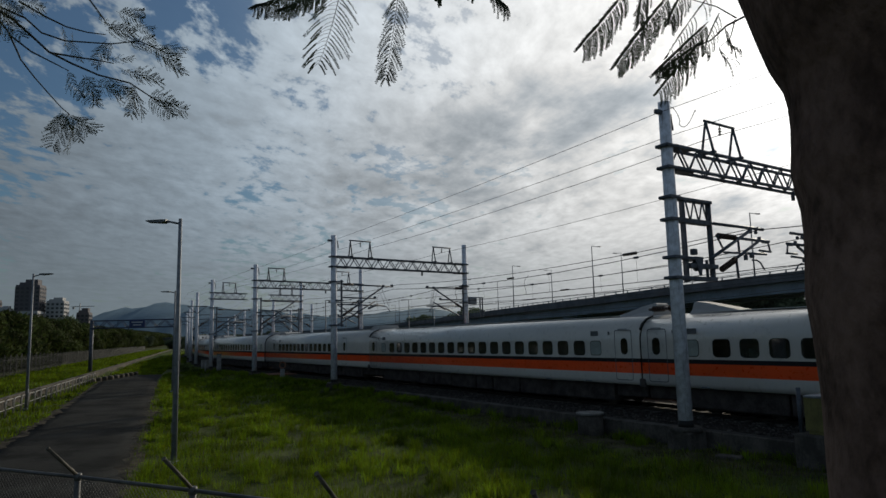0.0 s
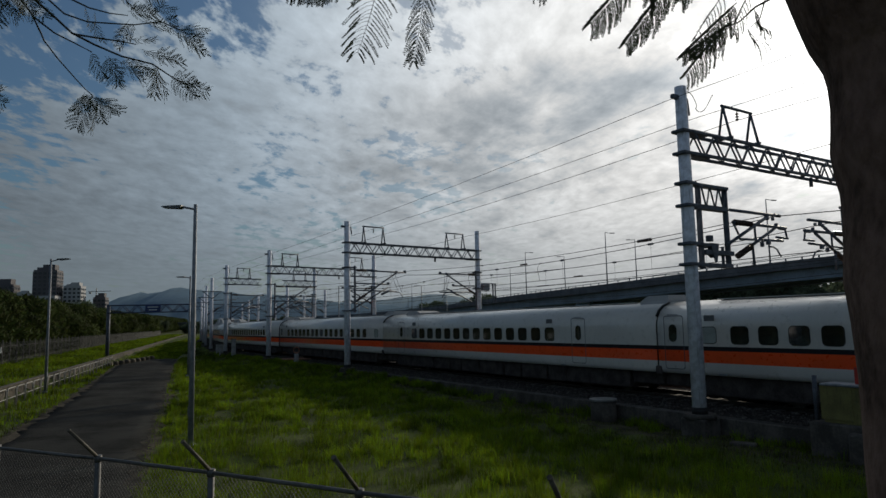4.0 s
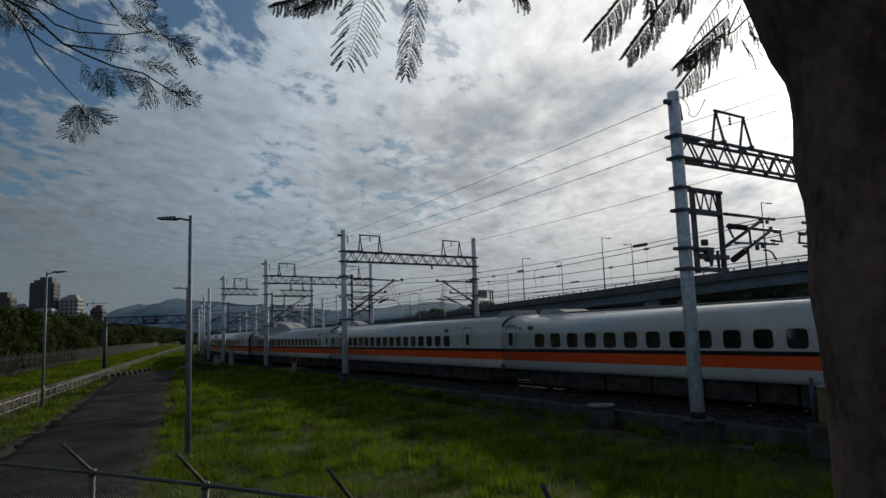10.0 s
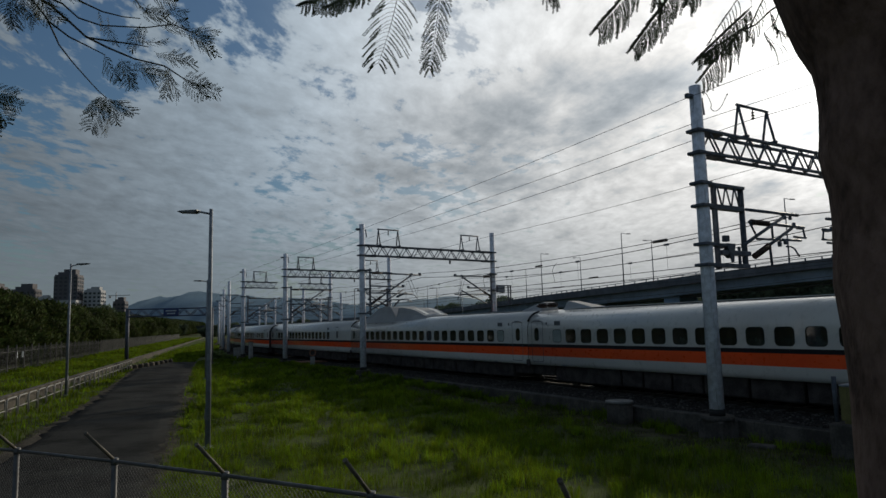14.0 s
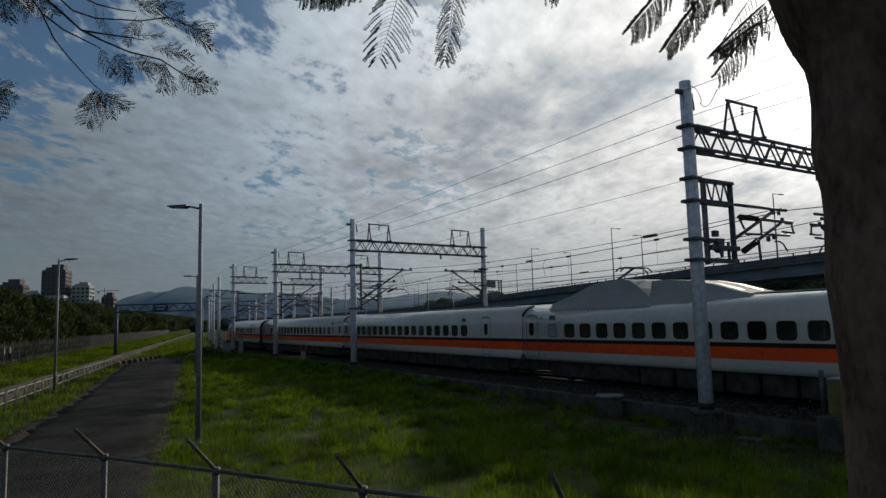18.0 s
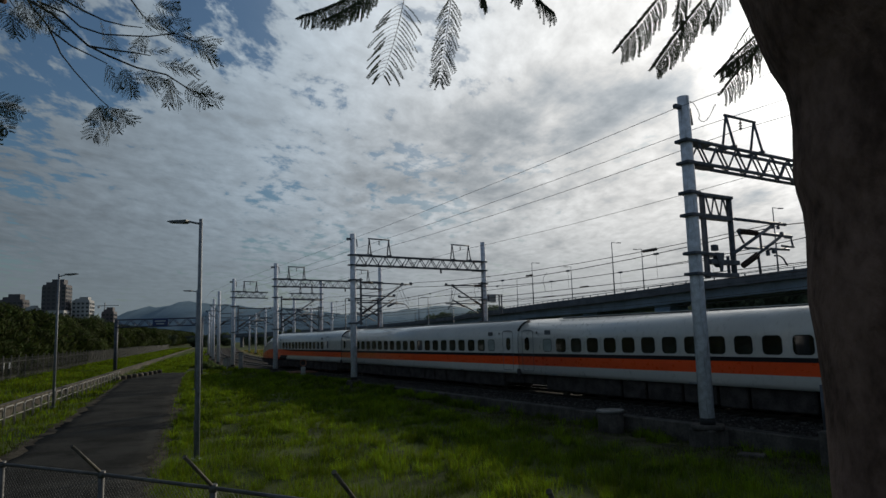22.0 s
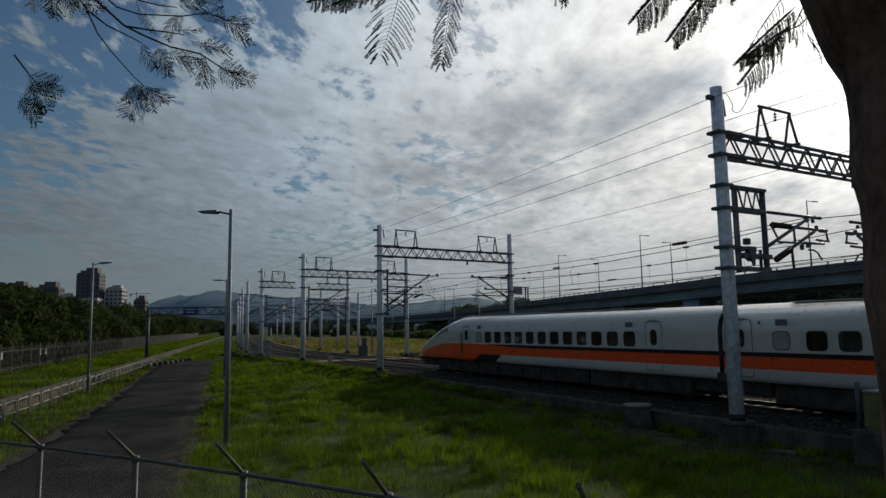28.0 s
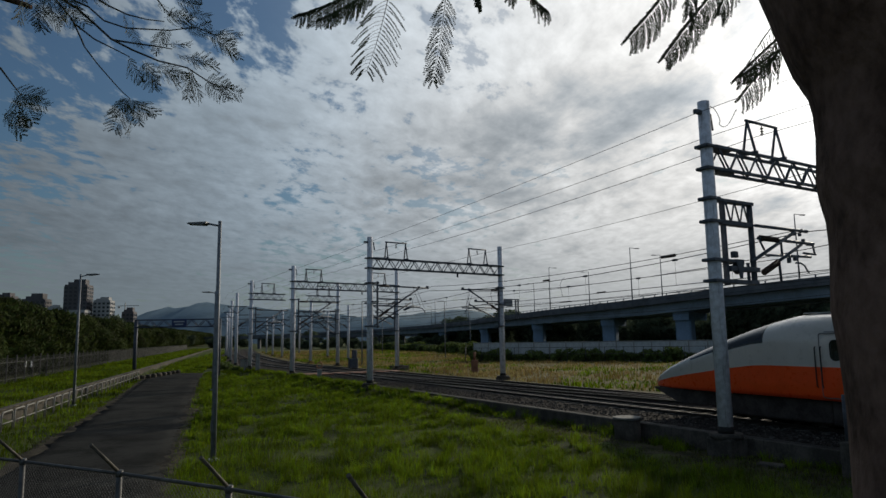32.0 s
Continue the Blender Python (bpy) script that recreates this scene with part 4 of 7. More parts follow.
def cantilever(parent, x, sx, low=5.31, high=7.93, reach=4.0):
    """The bracket box beside a pole and its arms out over the track; sx says which way they reach."""
    X = lambda d: x + sx * d * 0.922
    for d, bottom in ((0.62, low - 0.12), (2.17, low)):
        Shape().box((X(d), 0, (bottom + high) / 2), (0.11, 0.16, high - bottom), 0.01).part("hanger_post", M_STEEL, parent)
    Shape().box((X(1.85), 0, low + 0.35), (0.08, 0.08, 0.6), 0.01).part("hanger_post", M_STEEL, parent)
    for z, d0, d1, thick in ((low, 0.1, 2.25, 0.13), (low + 0.42, 0.7, 2.35, 0.15), (low + 0.66, 0.1, 1.25, 0.10), (low + 1.9, 0.1, 2.1, 0.15), (high, 0.1, 2.25, 0.10)):
        Shape().box((X((d0 + d1) / 2), 0, z), ((d1 - d0) * 0.922, 0.26, thick), 0.01).part("hanger_beam", M_STEEL, parent)
    zig = [(X(0.66 + 0.25 * i), -0.1, high if i % 2 == 0 else low + 1.9) for i in range(7)]
    Shape().pipe(zig, 0.035, 5).part("hanger_brace", M_STEEL, parent)
    # the plates and wheel that hold the anchored wire
    Shape().prism([(X(0.95), low + 0.72), (X(1.45), low + 0.72), (X(1.3), low + 0.1), (X(1.2), low + 0.1)], -0.14, -0.1, "y").part("anchor_plate", M_STEEL, parent)
    Shape().tube((X(1.25), -0.06, low + 0.45), (X(1.25), 0.06, low + 0.45), 0.2, seg=16).part("tension_wheel", M_STEEL, parent)
    Shape().box((X(1.05), -0.05, low + 0.88), (0.22, 0.16, 0.2), 0.02).part("terminal_box", M_STEEL, parent)
    y = -0.16
    arms = [((2.17, 7.20), (5.42, 7.20), 0.055), ((1.81, 5.97), (4.49, 7.10), 0.06), ((2.3, 6.79), (5.76, 6.78), 0.055), ((3.42, 6.06), (4.96, 6.72), 0.055), ((3.45, 6.0), (3.5, 5.36), 0.045),
            ((2.35, 6.75), (2.62, 6.40), 0.035), ((2.68, 6.24), (4.15, 6.27), 0.04), ((3.66, 6.75), (3.68, 6.26), 0.04), ((5.70, 6.76), (5.80, 6.42), 0.035), ((5.05, 6.42), (5.86, 6.41), 0.04), ((4.25, 6.28), (5.5, 6.30), 0.045)]
    for (d0, z0), (d1, z1), r in arms:
        Shape().tube((X(d0), y, z0), (X(d1), y, z1), r, seg=8).part("cantilever_arm", M_STEEL, parent)
    Shape().pipe([(X(4.5), y, 6.05), (X(4.8), y, 6.06), (X(5.05), y, 5.98), (X(5.18), y, 5.84), (X(5.3), y, 5.74)], 0.032, 6).part("steady_arm", M_STEEL, parent)
    for d, z, w, h in ((5.3, 7.2, 0.3, 0.13), (4.5, 7.08, 0.2, 0.2), (4.08, 6.12, 0.16, 0.24), (4.5, 6.2, 0.24, 0.2), (5.1, 6.84, 0.14, 0.22), (4.9, 7.06, 0.12, 0.14), (5.5, 6.74, 0.5, 0.1)):
        Shape().box((X(d), y, z), (w * 0.75, 0.11, h * 0.75), 0.02).part("fitting", M_STEEL, parent)
    for p, q, r in (((X(2.41), y, 6.80), (X(3.49), y, 6.79), 0.10), ((X(2.48), y, 5.65), (X(3.42), y, 6.04), 0.11)):
        ribbed(Shape(), p, q, r, 12).part("ribbed_insulator", M_INSULATOR, parent)


def light_cantilever(parent, x, sx, reach, fall=2.2):
    """A hinged bracket on a post beside the pole: stay tube, strut, and the arm that steadies the wire."""
    X = lambda d: x + sx * d
    y = -0.26
    Shape().box((X(0.46), y, 6.1), (0.11, 0.11, 3.25), 0.01).part("hanger_post", M_STEEL, parent)
    for z in (7.6, 6.3, 4.6):
        Shape().box((X(0.28), y / 2, z), (0.56, 0.5, 0.08), 0.01).part("clamp", M_STEEL, parent)
    top, mid = 7.42, 6.50
    foot = top - fall
    Shape().tube((X(0.5), y, top), (X(reach), y, top - 0.06), 0.055, seg=8).part("stay_tube", M_STEEL, parent)
    Shape().tube((X(0.5), y, foot), (X(reach * 0.82), y, top - 0.1), 0.06, seg=8).part("strut_tube", M_STEEL, parent)
    Shape().tube((X(0.55), y, mid), (X(reach * 0.68), y, mid - 0.03), 0.05, seg=8).part("registration_tube", M_STEEL, parent)
    # the wire run behind it has a second, lower bracket
    Shape().tube((X(0.5), y + 0.5, foot - 0.55), (X(reach * 0.74), y + 0.5, mid - 0.2), 0.05, seg=8).part("strut_tube", M_STEEL, parent)
    Shape().tube((X(0.5), y + 0.5, mid - 0.45), (X(reach * 0.9), y + 0.5, mid - 0.5), 0.045, seg=8).part("registration_tube", M_STEEL, parent)
    arm = Shape().tube((X(reach * 0.55), y, mid - 0.75), (X(reach * 0.72), y, mid - 0.45), 0.075, seg=8)
    arm.pipe([(X(reach * 0.6), y, mid - 0.6), (X(reach * 0.75), y, mid - 0.55), (X(reach * 0.88), y, mid - 0.62), (X(reach * 0.94), y, mid - 0.95)], 0.03, 6)
    arm.part("steady_arm", M_STEEL, parent)
    hang = Shape()
    for d in (0.72, 0.78):
        hang.tube((X(reach * d), y, top - 0.1), (X(reach * (d + 0.14)), y, mid - 0.6), 0.014, seg=5)
    hang.part("dropper", M_STEEL, parent)
    for z0, z1 in ((foot, top - 0.1), (top, top - 0.03)):
        p = Vector((X(0.5), y, z0))
        q = Vector((X(reach * 0.82), y, z1))
        ribbed(Shape(), p.lerp(q, 0.04), p.lerp(q, 0.26), 0.095, 7).part("ribbed_insulator", M_INSULATOR, parent)
    for d, z in ((reach - 0.12, top + 0.02), (reach * 0.82, top - 0.03), (reach * 0.67, mid + 0.04)):
        Shape().box((X(d), y, z), (0.18, 0.14, 0.16), 0.02).part("fitting", M_STEEL, parent)


def gantry(s, far_pole=True, span=11.85, base=0.72, low=8.65, high=9.35, top=10.85, label="steel lattice catenary gantry on pale concrete poles over the tracks", stub=0.0, arms="light", turn=7.0, frame_x=2.15, case=False):
    p = along(s, POLE_OFF, 0)
    g = thing("catenary_gantry", Matrix.Translation(p) @ pose(0, 0, 0, 0, 0, heading(s) + turn), label, "gantry", "catenary gantries")
    mast(g, 0, top, base)
    bands(g, 0, (low, high))
    end = span if far_pole else stub
    if end:
        truss(g, 0.2, end - (0.2 if far_pole else 0), low, high)
        for sx, a in ((1, 0.3),) + (((-1, end - 0.3),) if far_pole else ()):
            for z in (high + 0.02, low - 0.02):
                Shape().box((a + sx * 0.35, 0, z), (0.9, 0.4, 0.13), 0.02).part("end_plate", M_STEEL, g)
        wire_frame(g, frame_x, high + 0.04)
    if far_pole:
        mast(g, span, top + 0.1, base)
        bands(g, span, (low, high))
        if arms != "frame":
            wire_frame(g, span - 2.3, high + 0.04)
        Shape().tube((7.6, 0, low), (7.6, 0, low - 0.35), 0.07, seg=8).part("hanging_lug", M_STEEL, g)
    if arms == "light":
        light_cantilever(g, 0, 1, 4.75)
        bands(g, 0, (4.6, 7.6))
        if far_pole:
            light_cantilever(g, span, -1, 4.1, 1.6)
            bands(g, span, (4.6, 7.6))
    if case:
        Shape().box((span + 0.62, -0.1, 6.42), (0.72, 0.36, 0.52), 0.03).part("switch_case", M_GALV, g, "grey switch box on the pole")
        bar = Shape().box((span + 0.95, -0.1, 6.72), (1.7, 0.08, 0.08), 0.01)
        for d in (1.45, 1.7):
            bar.box((span + d, -0.1, 5.95), (0.09, 0.09, 1.6), 0.01)
        bar.part("bracket", M_STEEL, g)
    if arms == "frame":
        cantilever(g, 0, 1)
        bands(g, 0, (5.31, 5.97, 7.2, 7.93))
        if far_pole:
            cantilever(g, span, -1)
            bands(g, span, (5.31, 5.81, 7.2, 7.93))
    # top fittings
    Shape().box((-0.32, 0, top - 0.38), (0.3, 0.14, 0.14), 0.02).part("wire_bracket", M_STEEL, g)
    sh = Shape()
    sh.tube((0.16, 0, top - 0.35), (0.32, 0, top - 0.42), 0.03).tube((0.30, 0, top - 0.35), (0.36, 0, top - 0.9), 0.045, seg=8)
    sh.part("wire_hook", M_STEEL, g)
    return g


gantry(-4.0, arms="frame", base=0.64, low=8.91, high=9.64, top=11.15, turn=3.0, frame_x=3.05)
gantry(25.1, case=True)
gantry(44.7, turn=9.0)
gantry(61.8, far_pole=False, stub=4.4, arms="light", label="pale concrete catenary pole with a short lattice bracket", turn=15)


def side_pole(s, off, top=10.5, reach=3.2, base=0.6, sx=1):
    """A single catenary pole with a light arm over its track."""
    p = along(s, off, 0)
    g = thing("catenary_pole", Matrix.Translation(p) @ pose(0, 0, 0, 0, 0, heading(s)), "tall pale concrete catenary pole with a thin steel arm", "pole", "catenary poles")
    mast(g, 0, top, base)
    arm = Shape().tube((0, 0, 7.4), (sx * reach, 0, 7.5), 0.05, seg=6).tube((0, 0, 5.6), (sx * reach * 0.8, 0, 7.4), 0.045, seg=6)
    arm.tube((sx * 0.4, 0, 6.3), (sx * reach, 0, 6.4), 0.04, seg=6)
    arm.part("cantilever_arm", M_STEEL, g)
    bar = Shape().box((0, -0.2, top - 1.9), (2.6, 0.1, 0.1), 0.01).tube((-1.2, -0.2, top - 1.9), (0, -0.2, top - 2.9), 0.04, seg=6).tube((1.2, -0.2, top - 1.9), (0, -0.2, top - 2.9), 0.04, seg=6)
    bar.part("cross_bar", M_STEEL, g)
    sh = Shape()
    ribbed(sh, (sx * 0.2, 0, 5.8), (sx * 0.9, 0, 6.4), 0.1, 5)
    sh.part("ribbed_insulator", M_INSULATOR, g)
    return g


for s_at, off_at in ((77.5, -1.7), (96.0, -1.2), (119.5, -0.8), (144.0, -0.8), (172.0, -0.8), (205.0, -0.8), (240.0, -0.8)):
    side_pole(s_at, off_at)


def bracket_pole(s, off, base=0.6, top=10.97, low=8.65, high=9.35, reach=4.4):
    """A pole beyond the tracks whose short lattice bracket reaches back over them."""
    g = thing("catenary_gantry", Matrix.Translation(along(s, off, 0)) @ pose(0, 0, 0, 0, 0, heading(s) + 8), "pale concrete catenary pole with a short lattice bracket", "gantry", "catenary gantries")
    mast(g, 0, top, base)
    bands(g, 0, (4.6, 7.6, low, high))
    truss(g, -reach, -0.2, low, high)
    wire_frame(g, -2.1, high + 0.04)
    light_cantilever(g, 0, -1, 4.2)
    Shape().box((0.32, 0, top - 0.38), (0.3, 0.14, 0.14), 0.02).part("wire_bracket", M_STEEL, g)


bracket_pole(64.8, 9.1)
for s_at in (81.0, 99.0, 118.0, 140.0, 165.0):
    side_pole(s_at, 9.4, 9.8, sx=-1)
for s_at in (92.0, 112.0, 135.0, 160.0):
    side_pole(s_at, 17.5, 9.6, sx=-1)

# ---- wires ----
def span_wire(points, sag, r, label, seg=5):
    pts = []
    for a, b in zip(points, points[1:]):
        a, b = Vector(a), Vector(b)
        n = 8
        for i in range(n):
            t = i / n
            p = a.lerp(b, t)
            p.z -= sag * 4 * t * (1 - t) * ((b - a).length / 30) ** 1.5
            pts.append(p)
    pts.append(Vector(points[-1]))
    ob = Shape().pipe(pts, r, seg).part("overhead_wire", M_WIRE)
    return tagged(ob, label, "wire", "overhead wires")


def build_wires():
    stops = [-95.0, -60.0, -32.0, -4.0, 25.1, 44.7, 61.8, 77.5, 96.0, 119.5, 144.0, 172.0, 205.0]
    lines = [(POLE_OFF - 0.36, 10.72, 10.42, 0.1, 0.010, "thin earth wire strung between the pole tops"),
             (POLE_OFF + 0.38, 10.1, 9.9, 0.1, 0.010, "thin feeder wire strung from pole to pole"),
             (POLE_OFF + 2.6, 10.35, 10.05, 0.2, 0.012, "feeder wire hung from the gantry frames"),
             (POLE_OFF + 8.8, 10.35, 10.05, 0.2, 0.012, "feeder wire hung from the gantry frames")]
    for off, z1, z2, sag, r, label in lines:
        pts = [along(s, off + 0.12 * (s > 20), z1 if s < 10 else z2) for s in stops]
        span_wire(pts, sag, r, label)
    for off, z_top, z_low in ((TRACK_A + 0.3, 7.15, 5.75), (TRACK_B - 0.2, 7.15, 5.75)):
        tops = [along(s, off, z_top) for s in stops]
        span_wire(tops, 0.55, 0.017, "messenger wire above the track")
        span_wire([along(s, off, z_low) for s in stops], 0.02, 0.015, "copper contact wire above the track")
        for a, b in zip(stops[2:8], stops[3:9]):
            n = 5
            for i in range(1, n):
                t = i / n
                s = a + (b - a) * t
                sag = 0.55 * 4 * t * (1 - t) * ((b - a) / 30) ** 1.5
                ob = Shape().tube(along(s, off, z_low), along(s, off, z_top - sag), 0.006, seg=4).part("dropper_wire", M_WIRE)
                tagged(ob, "thin dropper between messenger and contact wire", "wire", "dropper wires")
                ob = Shape().tube(along(s - 0.12, off, z_top - sag), along(s + 0.12, off, z_top - sag), 0.05, seg=8).part("wire_clamp", M_STEEL)
                tagged(ob, "small dark clamp on the messenger wire", "clamp", "wire clamps")
    # a second run that anchors at the near gantry, with its rods and jumpers
    span_wire([along(s, TRACK_A + 0.3 + (s + 4) * 0.012, 7.25 + (s + 4) * 0.008) for s in (-4.0, 25.1, 44.7, 61.8, 73.0)], 0.42, 0.015, "second messenger wire above the track")
    span_wire([along(s, TRACK_A + 0.5 + (s + 4) * 0.02, 6.35) for s in (-4.0, 25.1, 44.7, 61.8, 73.0)], 0.1, 0.013, "slack auxiliary wire above the track")
    for s, off, z, L, r in ((2.2, TRACK_A + 0.34, 7.02, 0.75, 0.07), (11.0, TRACK_A + 0.4, 6.72, 0.55, 0.05), (17.0, TRACK_A + 0.3, 5.75, 1.3, 0.03), (6.5, TRACK_A + 0.3, 5.76, 0.6, 0.035), (14.0, TRACK_B, 5.76, 1.1, 0.03)):
        ob = Shape().tube(along(s - L / 2, off, z), along(s + L / 2, off, z), r, seg=8).part("wire_insulator", M_INSULATOR)
        tagged(ob, "dark rod insulator set in an overhead wire", "insulator", "wire insulators")
    for s, z0, z1 in ((9.3, 6.72, 5.76), (16.2, 6.62, 5.9), (27.5, 6.9, 5.8)):
        pts = [along(s + 0.5 * math.sin(math.pi * t) * (1 - t) + 0.25 * t, TRACK_A + 0.3, z0 + (z1 - z0) * t) for t in np.linspace(0, 1, 9)]
        tagged(Shape().pipe(pts, 0.011, 5).part("jumper_cable", M_WIRE), "thin slack jumper between two overhead wires", "cable", "jumper cables")
    # wires beyond, over other sidings
    for off, z in ((13.5, 6.9), (13.5, 5.7), (19.0, 6.9), (19.0, 5.7)):
        span_wire([along(s, off, z) for s in (-80.0, -40.0, 0.0, 40.0, 80.0, 120.0, 160.0)], 0.3, 0.014, "overhead wire of a siding")
    # looped jumper at the near pole top
    p = along(-4.0, POLE_OFF, 0)
    loop = [p + Vector((0.2 + 0.9 * t + 0.12 * math.sin(9 * t), 0.3 * t, 10.9 - 0.55 * math.sin(math.pi * t) ** 2 + 0.1 * math.cos(14 * t))) for t in np.linspace(0, 1, 20)]
    tagged(Shape().pipe(loop, 0.012, 5).part("jumper_cable", M_WIRE), "loose looped cable at the top of a pole", "cable")


build_wires()


# ---- lineside things ----
def at_line(s, off, z=0.0, turn=0.0):
    return Matrix.Translation(along(s, off, z)) @ pose(0, 0, 0, 0, 0, heading(s) + turn)


M_LID = material("worn_concrete_lid", (0.16, 0.158, 0.15), 0.85, 0.3, 2.0, 0.4, 40, grime=0.6)


def build_lineside():
    drum = thing("manhole_drum", at_line(0.1, -2.75), "round concrete manhole drum with a lid beside the track", "manhole")
    Shape().tube((0, 0, -0.2), (0, 0, 0.70), 0.46, 0.45, seg=24).part("drum", M_CONCRETE_DARK, drum)
    Shape().tube((0, 0, 0.70), (0, 0, 0.78), 0.50, 0.49, seg=24).part("lid", M_LID, drum)
    cab = thing("equipment_cabinet", at_line(-8.55, -2.6), "faded yellow trackside equipment cabinet on a concrete plinth", "cabinet")
    Shape().box((0, 0, 0.45), (1.0, 1.5, 0.9), 0.04).part("plinth", M_CONCRETE_DARK, cab)
    Shape().box((0, 0, 1.35), (0.6, 0.9, 0.95), 0.03).part("body", M_YELLOW, cab)
    Shape().box((0, 0, 1.85), (0.7, 1.0, 0.06), 0.02).part("cap", M_GALV, cab)
    Shape().box((-0.31, 0.1, 1.4), (0.03, 0.8, 0.85), 0.01).part("door", M_YELLOW, cab)
    Shape().tube((-0.1, 0.75, 0.9), (-0.1, 0.75, 2.05), 0.06, seg=10).part("post", M_STEEL, cab)
    sign = thing("trackside_sign", at_line(-9.1, -2.55), "square red sign with a white mark on a post", "sign")
    Shape().tube((0, 0, 0.3), (0, 0, 2.3), 0.04, seg=10).part("post", M_GALV, sign)
    Shape().box((-0.06, 0, 2.02), (0.03, 0.62, 0.55), 0.02).part("board", M_RED, sign)
    Shape().box((-0.08, -0.18, 1.95), (0.012, 0.1, 0.3), 0.004).part("mark", M_PANEL, sign)
    slab = tagged(Shape().box((0, 0, 0), (0.4, 0.7, 0.10), 0.03).part("concrete_slab", M_CONCRETE_DARK, None, m=at_line(-6.0, -3.3, 0.08, 20)), "loose flat concrete slab lying by the pole", "slab")
    block = tagged(Shape().box((0, 0, 0), (1.2, 2.6, 0.9), 0.05).part("concrete_block", M_CONCRETE_DARK, None, m=at_line(-10.2, -2.75, 0.3)), "stained concrete block set in the kerb", "block")
    mark = thing("distance_marker", at_line(36.9, -2.45), "weathered concrete marker post with a ring on top", "marker")
    Shape().box((0, 0, 0.75), (0.32, 0.32, 1.1), 0.03).part("post", M_CONCRETE, mark)
    ring = [(0.25 * math.cos(a), 0, 1.62 + 0.25 * math.sin(a)) for a in np.linspace(0, 2 * math.pi, 17)]
    Shape().pipe(ring, 0.05, 6).part("ring", M_RUST, mark)
    for s, off, h in ((59.3, -2.3, 2.3), (62.5, -2.9, 1.7), (66.0, -2.6, 1.6)):
        post = thing("concrete_post", at_line(s, off), "short square grey concrete post beside the kerb", "post", "concrete posts")
        Shape().box((0, 0, h / 2), (0.42, 0.42, h), 0.04).part("shaft", M_CONCRETE, post)
        Shape().box((0, 0, h + 0.03), (0.5, 0.5, 0.07), 0.02).part("cap", M_CONCRETE_DARK, post)
    box = thing("point_machine", at_line(56.0, 7.9), "dark lineside signal cabinet between the tracks", "cabinet")
    Shape().box((0, 0, 0.95), (0.9, 0.9, 1.3), 0.05).part("case", M_STEEL, box)
    Shape().box((0.15, 0, 1.9), (0.5, 0.5, 1.3), 0.05).part("head", M_STEEL, box)
    relay = thing("relay_post", at_line(36.5, 12.5), "rusty brown relay post in the dry grass", "post")
    Shape().box((0, 0, 0.9), (0.5, 0.5, 1.5), 0.04).part("case", M_RUST, relay)
    Shape().tube((0, 0, 1.65), (0, 0, 2.4), 0.12, seg=10).part("head", M_RUST, relay)
    stack = thing("cable_drum_stack", at_line(47.5, 9.8), "low stack of grey concrete trough covers", "stack")
    for i in range(5):
        Shape().box((0.3 * (i % 2), -1.2 + 0.6 * i, 0.62 + 0.12 * (i % 3)), (0.9, 0.5, 0.3 + 0.1 * (i % 2)), 0.03).part("cover", M_CONCRETE_DARK, stack)
    # timber level crossing between the tracks
    crossing = thing("level_crossing", at_line(43.2, 0.0), "faded reddish board crossing laid over both tracks", "crossing", kind="structure")
    for i in range(24):
        off = -1.6 + i * 0.4
        near_rail = min(abs(off - c - d) for c in (TRACK_A, TRACK_B) for d in (-0.7525, 0.7525))
        if near_rail > 0.26:
            Shape().box((off, 0, 0.585), (0.37, 2.6, 0.1), 0.015).part("board", M_RUST, crossing)
    # yard lamps beyond the tracks
    for x, y, h, turn in ((-6.1, 115.0, 9.8, 200), (-15.4, 87.0, 8.4, 20), (-2.5, 160.0, 10.0, 200), (-22.0, 150.0, 10.0, 10)):
        lamp = thing("yard_lamp", pose(x, y, 0.3, 0, 0, turn), "slim grey yard lamp post in the dry field", "lamp", "yard lamps")
        Shape().tube((0, 0, 0), (0, 0, h), 0.10, 0.06, seg=10).part("post", M_GALV, lamp)
        Shape().box((0.7, 0, h + 0.02), (1.3, 0.22, 0.08), 0.02).part("head", M_LAMP_HEAD, lamp)


build_lineside()


# ---- the road side: lamps, height gantry, wall, railing, fence ----
def street_lamp(x, y, h, turn, reach):
    lamp = thing("street_lamp", pose(x, y, 0, 0, 0, turn), "grey galvanised street lamp with a flat slim head", "street lamp", "street lamps along the road")
    Shape().pipe([(0, 0, -0.2), (0, 0, h * 0.5), (0, 0, h)], 0.088, 14, r2=0.055).part("post", M_GALV, lamp)
    Shape().tube((0, 0, 0.0), (0, 0, 0.12), 0.17, seg=14).part("base_plate", M_GALV, lamp)
    Shape().tube((0, 0, h - 0.16), (reach * 0.42, 0, h - 0.05), 0.035, seg=8).part("arm", M_GALV, lamp)
    head = Shape()
    x0, x1 = reach * 0.38, reach
    head.prism([(x0, 0.0), (x0 + 0.12, -0.045), (x1 - 0.08, 0.0), (x1, 0.04), (x1 - 0.1, 0.06), (x0, 0.06)], -0.13, 0.13, "y")
    head.part("head", M_LAMP_HEAD, lamp, m=pose(0, 0, h - 0.07))
    Shape().box((x0 + 0.4, 0, h - 0.075), (0.4, 0.16, 0.02), 0.004).part("lens", M_FROST, lamp)
    Shape().box((0.08, 0, 1.1), (0.03, 0.1, 0.3), 0.01).part("hatch", M_GALV, lamp)


